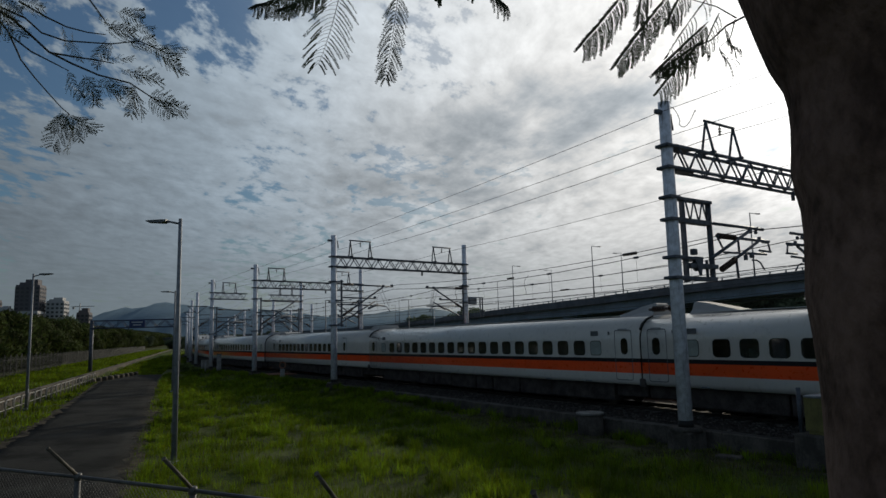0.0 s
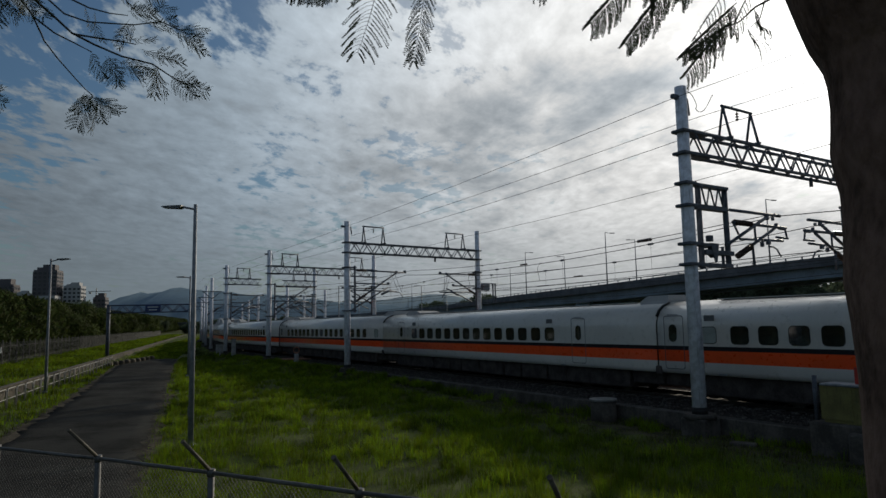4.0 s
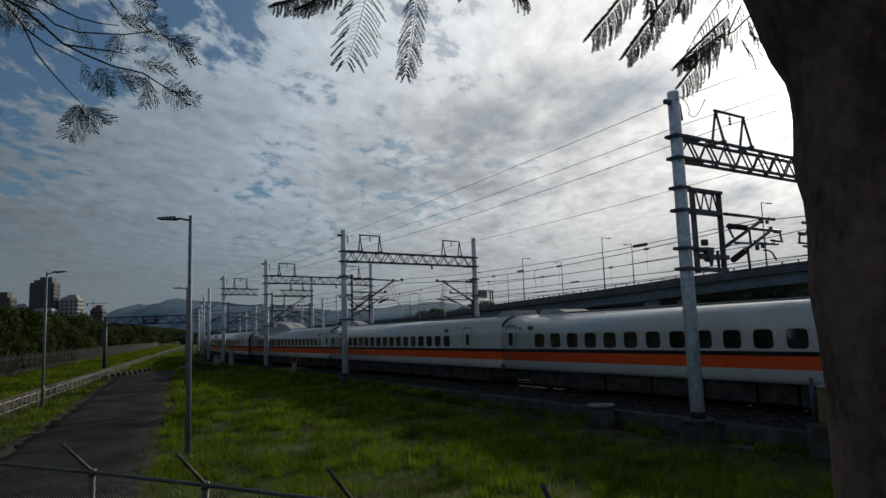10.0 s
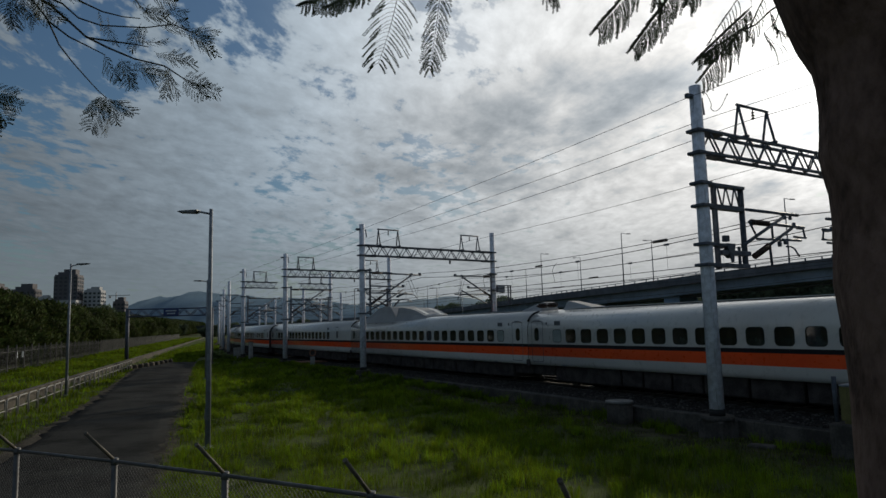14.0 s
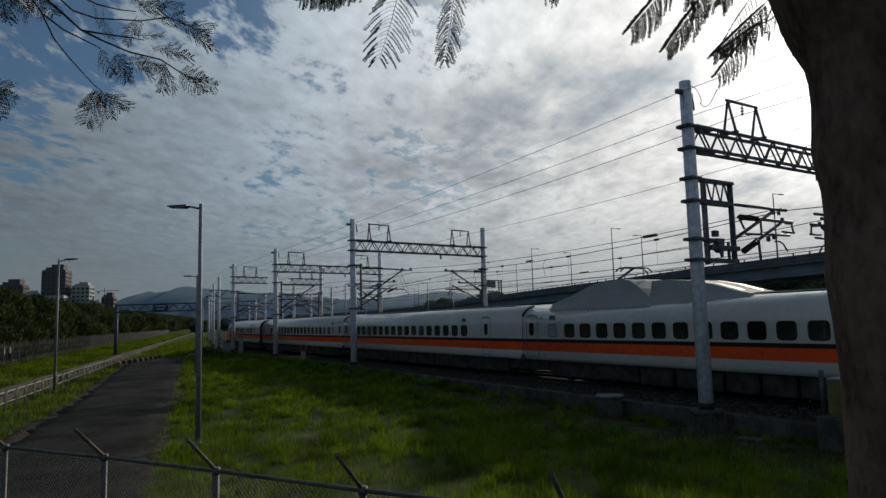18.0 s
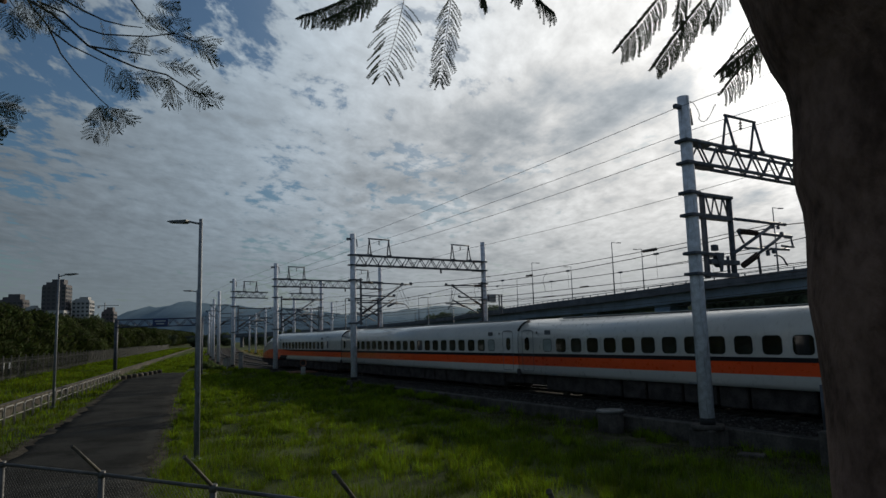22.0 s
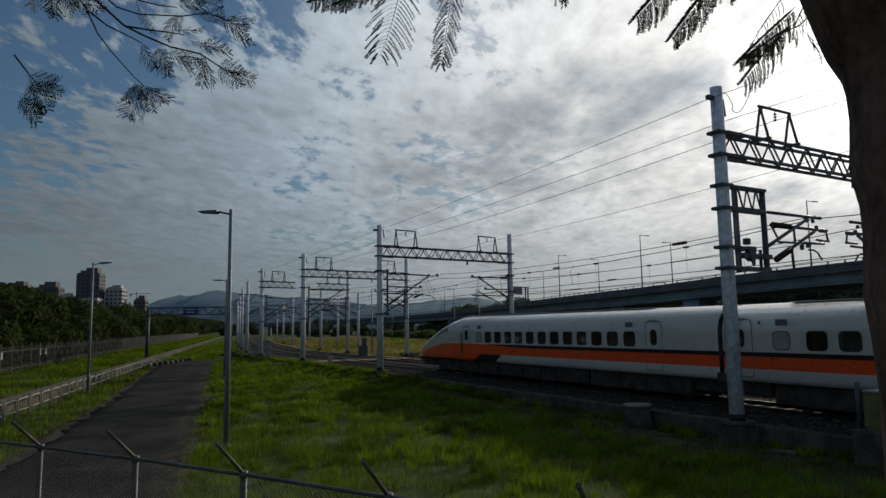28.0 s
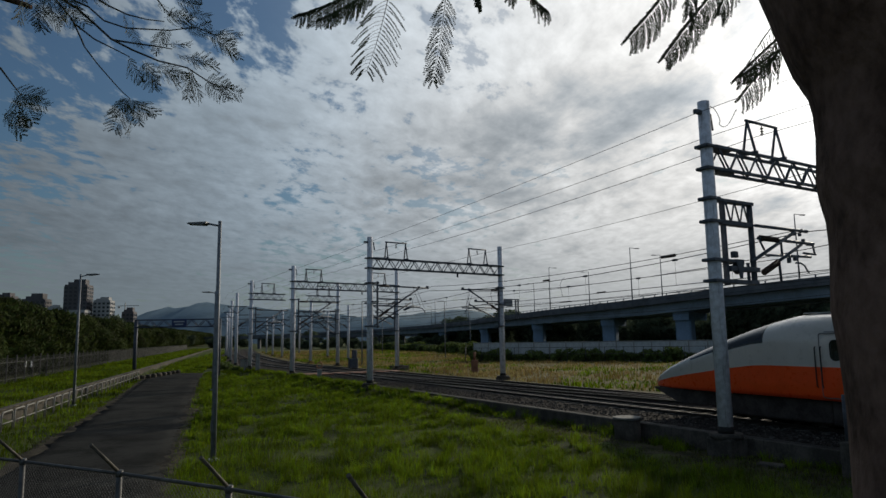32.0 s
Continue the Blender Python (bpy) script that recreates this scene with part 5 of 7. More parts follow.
def build_roadside():
    street_lamp(-8.2, 20.63, 7.47, 172, 1.12)
    street_lamp(-24.15, 39.2, 7.88, -8, 1.25)
    street_lamp(-20.5, 51.0, 7.6, 172, 1.15)
    bar = thing("height_gantry", None, "dark blue lattice height gantry with a sign over the road", "gantry")
    a, b = Vector((-38.2, 72.8, 0)), Vector((-28.9, 73.2, 0))
    for p in (a, b):
        Shape().tube(p, p + Vector((0, 0, 6.3)), 0.2, seg=12).part("post", M_STEEL, bar)
    for z in (5.45, 6.25):
        for dy in (-0.25, 0.25):
            Shape().tube(a + Vector((0, dy, z)), b + Vector((0, dy, z)), 0.06, seg=6).part("chord", M_BLUE_STEEL, bar)
    for i in range(12):
        for dy in (-0.25, 0.25):
            p, q = a.lerp(b, i / 12), a.lerp(b, (i + 1) / 12)
            z0, z1 = (5.45, 6.25) if i % 2 else (6.25, 5.45)
            Shape().tube(p + Vector((0, dy, z0)), q + Vector((0, dy, z1)), 0.04, seg=5).part("brace", M_BLUE_STEEL, bar)
    Shape().box((-33.2, 72.6, 5.85), (1.7, 0.08, 0.85), 0.02).part("sign_board", M_SIGN_BLUE, bar, "blue sign board")
    for i in range(2):
        Shape().box((-33.2, 72.55, 6.0 - 0.3 * i), (1.2 - 0.3 * i, 0.02, 0.12), 0.004).part("text_bar", M_PANEL, bar)
    # low wall
    wall = thing("wall_west", None, "low weathered concrete block wall beside the road", "wall", kind="structure")
    y = 12.0
    rnd = random.Random(9)
    while y < 330:
        L = 1.9 if y < 70 else 6.0 if y < 150 else 20.0
        ya, yb = y, y + L - 0.03
        p, q = Vector((float(wall_x(ya)), ya, 0)), Vector((float(wall_x(yb)), yb, 0))
        ang = math.degrees(math.atan2(q.y - p.y, q.x - p.x))
        sh = Shape().box((0, 0, 0.28), ((q - p).length, 0.26 + rnd.uniform(-0.02, 0.02), 0.96), 0.02)
        sh.part("wall_block", M_WALL, wall, m=Matrix.Translation((p + q) / 2) @ pose(0, 0, rnd.uniform(-0.02, 0.02), 0, 0, ang))
        Shape().box((0, 0, 0.79), ((q - p).length, 0.34, 0.07), 0.015).part("coping", M_WALL, wall, m=Matrix.Translation((p + q) / 2) @ pose(0, 0, 0, 0, 0, ang))
        y += L
    # hoop railing in front of the wall
    rail = thing("hoop_railing", None, "pale painted pipe railing of low hoops along the wall", "railing")
    hoop_pts = [(0, 0, 0), (0, 0, 0.72), (0.06, 0, 0.86), (0.18, 0, 0.92), (1.32, 0, 0.92), (1.44, 0, 0.86), (1.5, 0, 0.72), (1.5, 0, 0)]
    me = Shape().pipe(hoop_pts, 0.032, 8).tube((0, 0, 0.45), (1.5, 0, 0.45), 0.024, seg=6).mesh("hoop", M_RAILING)
    y = 12.5
    while y < 66:
        x = float(wall_x(y)) + 0.95
        piece("hoop", me, rail, pose(x, y, -0.02, 0, 0, math.degrees(math.atan2(1, -0.375))))
        y += 1.62
    # concrete kerb stones at the end of the road
    for i in range(9):
        ob = Shape().box((0, 0, 0.18), (0.55, 0.9, 0.5), 0.12).part("kerb_stone", M_WALL, None, m=pose(-34.6 - 0.25 * i, 66.5 + 1.7 * i, 0, 0, 0, 20 + 7 * math.sin(i)))
        tagged(ob, "worn pale kerb stone at the road's edge", "kerb stone", "kerb stones")
    # upright fence on the bank
    fence = thing("palisade_fence", None, "tall grey metal bar fence on the grass bank", "fence")
    bar_me = Shape().box((0, 0, 1.0), (0.035, 0.02, 2.0), 0.006).mesh("fence_bar", M_FENCE)
    post_me = Shape().box((0, 0, 1.1), (0.1, 0.1, 2.2), 0.01).mesh("fence_post", M_FENCE)
    pa, pb = Vector((-22.0, 14.0, 0.7)), Vector((-158.0, 355.6, 0.7))
    way = (pb - pa).normalized()
    ang = math.degrees(math.atan2(way.y, way.x))
    total = (pb - pa).length
    for i in range(int(total / 2.6)):
        p = pa + way * (2.6 * i)
        piece("fence_post", post_me, fence, Matrix.Translation(p) @ pose(0, 0, 0, 0, 0, ang))
        for z in (0.35, 1.65):
            if i % 4 == 0:
                Shape().box((5.2, 0.03, z), (10.4, 0.04, 0.06), 0.008).part("fence_rail", M_FENCE, fence, m=Matrix.Translation(p) @ pose(0, 0, 0, 0, 0, ang))
    for i in range(290):
        piece("fence_bar", bar_me, fence, Matrix.Translation(pa + way * (20 + 0.24 * i)) @ pose(0, 0, 0, 0, 0, ang))
    rest = Shape()
    for i in range(int((total - 90) / 0.5)):
        p = pa + way * (90 + 0.5 * i)
        rest.box(p + Vector((0, 0, 1.0)), (0.05, 0.05, 2.0))
    tagged(rest.part("far_fence_bar", M_FENCE, fence), kind="stuff")
    for d, w in ((34.0, 0.9), (44.5, 0.6), (46.5, 0.6)):
        p = pa + way * d
        ob = Shape().box((0, 0, 0), (w, 0.03, 0.5), 0.01).part("notice_board", M_PANEL, None, m=Matrix.Translation(p + Vector((0, 0, 1.35))) @ pose(0, -0.06, 0, 0, 0, ang))
        tagged(ob, "small pale notice board fixed to the fence", "sign", "notice boards")


M_BLUE_STEEL = material("blue_painted_steel", (0.035, 0.05, 0.10), 0.55, 0.2, 3.0)
M_WALL = material("mossy_concrete_block", (0.054, 0.045, 0.032), 0.95, 0.6, 1.6, 0.8, 18, grime=0.9, per_piece=0.3)
M_RAILING = material("pale_pipe_paint", (0.20, 0.195, 0.18), 0.6, 0.2, 4.0, grime=0.5)
M_FENCE = material("weathered_fence_metal", (0.085, 0.085, 0.08), 0.8, 0.3, 2.0, spec=0.15)
build_roadside()

# ---- the flyover ----
FLY = [(113.0, 25.0, 13.6), (70.0, 72.0, 12.2), (54.5, 88.0, 11.9), (46.0, 99.0, 11.5), (36.5, 111.0, 10.9), (27.4, 123.0, 10.2), (21.2, 137.0, 10.0), (15.6, 152.0, 9.9),
       (5.5, 183.0, 9.7), (-4.0, 213.0, 9.4), (-17.0, 250.0, 9.2), (-50.0, 325.0, 9.0), (-120.0, 440.0, 9.0), (-260.0, 620.0, 9.0)]


def fly_at(i, off, dz):
    a, b = FLY[max(i - 1, 0)], FLY[min(i + 1, len(FLY) - 1)]
    way = Vector((b[0] - a[0], b[1] - a[1], 0)).normalized()
    return Vector((FLY[i][0] + way.y * off, FLY[i][1] - way.x * off, FLY[i][2] + dz))


def fly_sweep(profile, name, mat):
    n, v, f = len(profile), [], []
    for i in range(len(FLY)):
        v += [fly_at(i, o, z) for o, z in profile]
    for k in range(len(FLY) - 1):
        f += [(k * n + i, k * n + (i + 1) % n, k * n + n + (i + 1) % n, k * n + n + i) for i in range(n)]
    f += [tuple(range(n - 1, -1, -1)), tuple((len(FLY) - 1) * n + i for i in range(n))]
    return mesh_of(name, v, f, mat)


def build_flyover():
    # offsets run from the near edge towards the far one
    fly = thing("flyover", None, "long curved concrete flyover with blue-grey girders on piers", "flyover")
    piece("near_parapet", fly_sweep([(0, 0), (0.25, 0), (0.25, -1.0), (0, -1.0)], "near_parapet", M_PARAPET), fly)
    piece("far_parapet", fly_sweep([(12.75, 0), (13.0, 0), (13.0, -1.0), (12.75, -1.0)], "far_parapet", M_PARAPET), fly)
    piece("deck", fly_sweep([(0.01, -1.0), (12.99, -1.0), (12.99, -1.3), (0.01, -1.3)], "deck", M_PARAPET), fly)
    for o in (1.2, 5.8, 10.6):
        piece("girder", fly_sweep([(o, -1.3), (o + 1.2, -1.3), (o + 1.2, -2.9), (o, -2.9)], "girder", M_DECK), fly)
    piece("hand_rail", fly_sweep([(0.06, 0.42), (0.18, 0.42), (0.18, 0.32), (0.06, 0.32)], "hand_rail", M_GALV), fly)
    post = Shape().box((0, 0, 0.14), (0.16, 0.16, 0.42)).mesh("rail_post", M_GALV)
    for i in range(1, 9):
        a, b = fly_at(i, 0.12, 0), fly_at(i + 1, 0.12, 0)
        n = max(2, int((b - a).length / 2.2))
        for j in range(n):
            piece("rail_post", post, fly, Matrix.Translation(a.lerp(b, j / n)))
    for x, y, turn, top in ((32.5, 116.0, 55, 7.6), (23.3, 133.0, 65, 7.1), (12.0, 163.0, 70, 6.9), (-0.8, 203.0, 70, 6.6), (-16.0, 247.0, 70, 6.3), (62.0, 80.0, 50, 9.2)):
        pier = Shape().box((0, 2.6, top / 2 - 0.6), (2.7, 2.6, top + 1.2), 0.3)
        pier.prism([(-1.3, top - 1.6), (1.3, top - 1.6), (1.4, top), (-1.4, top)], 0.6, 10.5, "y")
        pier.part("pier", M_PIER, fly, "blue-grey painted pier", pose(x + 1.5, y + 1.0, 0.3, 0, 0, turn - 90))
    for i, (x, y, z) in enumerate([(46.0, 99.0, 11.5), (27.4, 123.0, 10.2), (15.6, 152.0, 9.9), (5.5, 183.0, 9.7), (-4.0, 213.0, 9.4), (-17.0, 250.0, 9.2)]):
        for far in (0, 1):
            # far-side lamps stand half way along to the next one
            px, py, pz = x, y, z
            if far:
                j = [(24.5, 129.0, 10.2), (15.0, 159.0, 10.0), (4.0, 189.0, 9.8), (-5.0, 220.0, 9.5), (-17.0, 255.0, 9.3), (-34, 300, 9.1)][i]
                px, py, pz = j[0] + 11.5, j[1] + 6.0, j[2]
            lamp = thing("flyover_lamp", pose(px + 0.15, py + 0.1, pz - 1.0, 0, 0, 20 if not far else 200), "thin grey lamp post standing on the flyover's edge", "street lamp", "flyover lamps")
            Shape().tube((0, 0, 0), (0, 0, 10.5), 0.13, 0.07, seg=8).part("post", M_GALV, lamp)
            Shape().tube((0, 0, 10.5), (1.2, 0, 10.9 - 0.5), 0.05, seg=6).part("arm", M_GALV, lamp)
            Shape().box((1.5, 0, 10.42), (0.9, 0.3, 0.14), 0.04).part("head", M_LAMP_HEAD, lamp)


build_flyover()


# ---- panel wall below the flyover, and the bushes along it ----
def build_panel_wall():
    wall = thing("wall_north", None, "pale dirty panel wall at the far side of the field", "wall", kind="structure")
    a, b = Vector((-1.0, 97.0, 0.4)), Vector((78.0, 66.0, 0.4))
    way = (b - a).normalized()
    ang = math.degrees(math.atan2(way.y, way.x))
    n = 38
    L = (b - a).length / n
    me = Shape().box((L / 2, 0, 1.3), (L - 0.04, 0.12, 2.5), 0.02).mesh("panel", M_PANEL)
    post = Shape().box((0, -0.05, 1.35), (0.16, 0.22, 2.7), 0.02).mesh("panel_post", M_CONCRETE)
    for i in range(n):
        m = Matrix.Translation(a + way * (L * i)) @ pose(0, 0, 0, 0, 0, ang)
        piece("panel", me, wall, m)
        piece("panel_post", post, wall, m)
    Shape().box((L * n / 2, 0, 2.62), (L * n, 0.24, 0.1), 0.02).part("coping", M_CONCRETE, wall, m=Matrix.Translation(a) @ pose(0, 0, 0, 0, 0, ang))
    # mesh fence before it
    fence = thing("field_fence", None, "thin green-grey mesh fence before the panel wall", "fence")
    fpost = Shape().tube((0, 0, 0), (0, 0, 2.0), 0.04, seg=6).mesh("fence_post", M_FENCE)
    corners = [Vector((-40.0, 238.0, 0.4)), Vector((-3.2, 148.0, 0.4)), Vector((-2.2, 94.5, 0.4)), b + Vector((-2, -3.5, 0))]
    for a2, b2 in zip(corners, corners[1:]):
        count = int((b2 - a2).length / 2.4)
        for i in range(count):
            piece("fence_post", fpost, fence, Matrix.Translation(a2.lerp(b2, i / count)))
        for z in (0.2, 1.1, 1.95):
            Shape().tube(a2 + Vector((0, 0, z)), b2 + Vector((0, 0, z)), 0.03, seg=5).part("fence_wire", M_FENCE, fence)


build_panel_wall()


# ---- foliage ----
def leaf_cloud(rnd, blobs, count, size, squash=0.75):
    """Many small leaf clumps spread through a set of blobs, as vertices and faces."""
    v, f = [], []
    weights = [r ** 2 for *_, r in blobs]
    picks = rnd.choices(blobs, weights, k=count)
    for cx, cy, cz, r in picks:
        while True:
            d = Vector((rnd.gauss(0, 1), rnd.gauss(0, 1), rnd.gauss(0, 1)))
            if d.length > 1e-3:
                break
        d.normalize()
        k = r * (0.55 + 0.45 * rnd.random() ** 0.5) * (1 + 0.12 * rnd.uniform(-1, 1))
        c = Vector((cx + d.x * k, cy + d.y * k, cz + d.z * k * squash))
        q = Vector((rnd.gauss(0, 1), rnd.gauss(0, 1), rnd.gauss(0, 1))).normalized()
        u = (d + q * 0.9).orthogonal().normalized()
        w = u.cross((d + q * 0.5).normalized()).normalized()
        s = size * rnd.uniform(0.6, 1.5)
        o = len(v)
        v += [c - u * s, c + w * s * 0.45, c + u * s + d * s * 0.3, c - w * s * 0.45]
        f.append((o, o + 1, o + 2, o + 3))
    return v, f


def tree_meshes(seed, height, spread_r, count, leaf, mat):
    """A trunk with limbs, and a crown of clumps over them."""
    rnd = random.Random(seed)
    trunk = Shape()
    fork = height * 0.32
    trunk.pipe([(0, 0, -0.3), (0.05, 0.02, fork * 0.5), (0.0, 0.1, fork)], height * 0.03, 8, r2=height * 0.022)
    blobs = []
    for i in range(9):
        a = i * 2.4 + rnd.uniform(-0.4, 0.4)
        d = spread_r * rnd.uniform(0.25, 0.8)
        z = height * rnd.uniform(0.30, 0.82)
        tip = (math.cos(a) * d, math.sin(a) * d, z)
        trunk.pipe([(0, 0.1, fork * 0.8), (tip[0] * 0.4, tip[1] * 0.4, fork * 0.8 + (z - fork * 0.8) * 0.55), tip], height * 0.014, 6, r2=height * 0.004)
        blobs.append((*tip, spread_r * rnd.uniform(0.42, 0.62)))
    blobs.append((0, 0, height * 0.72, spread_r * 0.6))
    v, f = leaf_cloud(rnd, blobs, count, leaf)
    return trunk.mesh("trunk", M_BARK), mesh_of("crown", v, f, mat)


def plant_tree(name, meshes, m, label, category, group):
    t = thing(name, m, label, category, group)
    piece("trunk", meshes[0], t)
    piece("crown", meshes[1], t)
    return t


M_BUSH = material("scrub_leaf", (0.085, 0.125, 0.030), 0.7, 0.4, 0.6, through_light=0.4, tint=(0.16, 0.21, 0.06), spec=0.15, island=0.45)


def build_trees():
    rnd = random.Random(11)
    kinds = [tree_meshes(40 + i, h, r, n, 0.21, M_CROWN) for i, (h, r, n) in enumerate(((7.2, 4.2, 12000), (6.4, 3.8, 10500), (8.0, 4.4, 13000), (5.6, 3.6, 9500)))]
    under = []
    for i in range(2):
        r2 = random.Random(90 + i)
        blobs = [(r2.uniform(-1.0, 1.0), r2.uniform(-0.6, 0.6), r2.uniform(0.3, 1.3), r2.uniform(0.6, 0.9)) for _ in range(6)]
        v, f = leaf_cloud(r2, blobs, 1500, 0.16)
        under.append(mesh_of("leaf_mass", v, f, M_CROWN))
    pa, pb = Vector((-24.0, 14.0, 0.6)), Vector((-110.0, 230.0, 0.6))
    way = (pb - pa).normalized()
    side = Vector((-way.y, way.x, 0))
    d = 0.0
    while d < 1500:
        for row in (0, 1):
            p = pa + way * (d + row * 2.2 + rnd.uniform(-0.8, 0.8)) + side * (5.0 + row * 6.0 + rnd.uniform(-1.2, 1.2))
            k = rnd.randrange(4)
            sc = (rnd.uniform(7.3, 8.3) + row * 0.9 + max(0.0, d - 160) * 0.012) / (7.2, 6.4, 8.0, 5.6)[k]
            t = plant_tree("tree", kinds[k], Matrix.Translation(p) @ pose(0, 0, 0, 0, 0, rnd.uniform(0, 360)), "dense dark green roadside tree behind the bar fence", "tree", "trees behind the fence")
            t.scale = (sc, sc, sc)
        d += 4.4 if d < 130 else 7.0 if d < 330 else 16.0 if d < 760 else 30.0
    for i in range(100):
        p = pa + way * (6 + 1.9 * i + rnd.uniform(-0.6, 0.6)) + side * (2.6 + rnd.uniform(-0.7, 0.9))
        low = thing("bush", Matrix.Translation(p) @ pose(0, 0, 0, 0, 0, rnd.uniform(0, 360)), "dark green undergrowth below the roadside trees", "bush", "undergrowth behind the fence")
        piece("leaf_mass", under[i % 2], low)
        k = rnd.uniform(1.0, 1.7)
        low.scale = (k, k, k)
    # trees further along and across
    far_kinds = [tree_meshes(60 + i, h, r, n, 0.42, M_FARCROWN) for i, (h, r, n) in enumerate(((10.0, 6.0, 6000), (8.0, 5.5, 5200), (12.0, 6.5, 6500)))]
    spots = [(-80 - 9 * i + rnd.uniform(-3, 3), 138 + 16 * i + rnd.uniform(-4, 4), 0.8) for i in range(14)]
    spots += [(52 + 6 * i + rnd.uniform(-2, 2), 132 - 6 * i + rnd.uniform(-2, 2), 1.2) for i in range(9)]
    spots += [(-12 + 7 * i + rnd.uniform(-2, 2), 268 + rnd.uniform(-15, 15), 0.5) for i in range(8)]
    spots += [(20 + 8 * i + rnd.uniform(-2, 2), 180 - 7.5 * i + rnd.uniform(-6, 6), 0.9) for i in range(11)]
    spots += [(30.0, 250.0, 1.0), (24.0, 255.0, 0.85)]
    spots += [(0 + 9 * i + rnd.uniform(-3, 3), 232 - 9.0 * i + rnd.uniform(-6, 6), 1.1) for i in range(13)]
    spots += [(-20 + 10 * i + rnd.uniform(-3, 3), 275 - 6.0 * i + rnd.uniform(-6, 6), 1.2) for i in range(14)]
    spots += [(38 + 7 * i + rnd.uniform(-2, 2), 152 - 8 * i + rnd.uniform(-3, 3), 0.8) for i in range(9)]
    spots += [(-86 + 5.2 * i + rnd.uniform(-2, 2), 285 + rnd.uniform(-9, 9) - 3.0 * i, 0.42) for i in range(17)]
    spots += [(-172 + 6.0 * i + rnd.uniform(-3, 3), 405 + rnd.uniform(-35, 35), rnd.uniform(0.6, 0.85)) for i in range(26)]
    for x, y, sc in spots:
        t = plant_tree("tree", far_kinds[rnd.randrange(3)], pose(x, y, 0.2, 0, 0, rnd.uniform(0, 360)), "distant tree in a belt of woods, its green paled for haze", "tree", "distant trees")
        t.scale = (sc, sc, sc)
    # bushes along the panel wall and fence
    bush_kinds = []
    for i in range(3):
        r2 = random.Random(80 + i)
        blobs = [(r2.uniform(-0.9, 0.9), r2.uniform(-0.5, 0.5), r2.uniform(0.4, 1.2), r2.uniform(0.5, 0.8)) for _ in range(5)]
        v, f = leaf_cloud(r2, blobs, 420, 0.22)
        bush_kinds.append(mesh_of("leaf_mass", v, f, M_BUSH))
    for i in range(150):
        if i < 100:
            x = -1.0 + 73.0 * (max(0.0, i + rnd.uniform(-0.4, 0.4)) / 99) ** 1.15
            p = Vector((x, float(field_end(x)) - rnd.uniform(0.9, 2.6), 0.35))
            sc = rnd.uniform(0.5, 1.2)
        else:
            x = -2.0 - 34.0 * (i - 100 + rnd.uniform(-0.4, 0.4)) / 50
            p = Vector((x, float(field_end(x)) - rnd.uniform(0, 4), 0.35))
            sc = rnd.uniform(0.7, 1.7)
        bush = thing("bush", Matrix.Translation(p) @ pose(0, 0, 0, 0, 0, rnd.uniform(0, 360)), "scrubby green bush growing along the field fence", "bush", "bushes along the fence")
        piece("leaf_mass", bush_kinds[i % 3], bush)
        bush.scale = (sc, sc, sc)
    for s, off, sc in ((70.0, -3.6, 0.6), (75.0, -3.4, 0.7), (80.0, -3.5, 0.6), (66.0, -3.2, 0.5)):
        bush = thing("bush", at_line(s, off, -0.1), "dark low shrub at the foot of the catenary poles", "bush", "shrubs by the poles")
        piece("leaf_mass", bush_kinds[0], bush)
        bush.scale = (sc, sc, sc)


build_trees()


# ---- distance: buildings and hills ----
def tower(x, y, w, d, h, floors, bays, mat, label, turn=0.0, crown=0):
    b = thing("apartment_building", pose(x, y, 0, 0, 0, turn), label, "building", "distant buildings")
    Shape().box((0, 0, h / 2), (w, d, h)).part("wall", mat, b)
    Shape().box((0, 0, h + 0.8), (w * 0.96, d * 0.96, 1.6)).part("roof", mat, b)
    if crown:
        Shape().box((w * 0.1, 0, h + crown / 2 + 1.6), (w * 0.5, d * 0.6, crown)).part("roof_block", mat, b)
        Shape().box((-w * 0.28, 0, h + crown / 4 + 1.6), (w * 0.25, d * 0.5, crown / 2)).part("roof_block", mat, b)
    fh = h / floors
    me = Shape().box((0, 0, 0), (w / bays * 0.55, 0.6, fh * 0.5)).mesh("window", M_PANE)
    for i in range(floors):
        for j in range(bays):
            piece("window", me, b, pose(-w / 2 + w / bays * (j + 0.5), -d / 2 - 0.05, fh * (i + 0.55)))
    me2 = Shape().box((0, 0, 0), (0.6, d / 3 * 0.5, fh * 0.5)).mesh("window", M_PANE)
    for i in range(floors):
        for j in range(3):
            piece("window", me2, b, pose(w / 2 + 0.05, -d / 2 + d / 3 * (j + 0.5), fh * (i + 0.55)))
    return b


def hill(name, base, ridge, mat, label, depth):
    v, f = [], []
    n = len(ridge)
    for k, (x, y, h) in enumerate(ridge):
        v += [(x, y - depth, -2), (x, y - depth * 0.45, h * 0.55), (x, y, h), (x, y + depth, -2)]
    for k in range(n - 1):
        f += [(k * 4 + i, k * 4 + 4 + i, k * 4 + 5 + i, k * 4 + 1 + i) for i in range(3)]
    me = mesh_of(name, v, f, mat, None, True)
    return tagged(new(name, me), label, "hill", kind="structure")


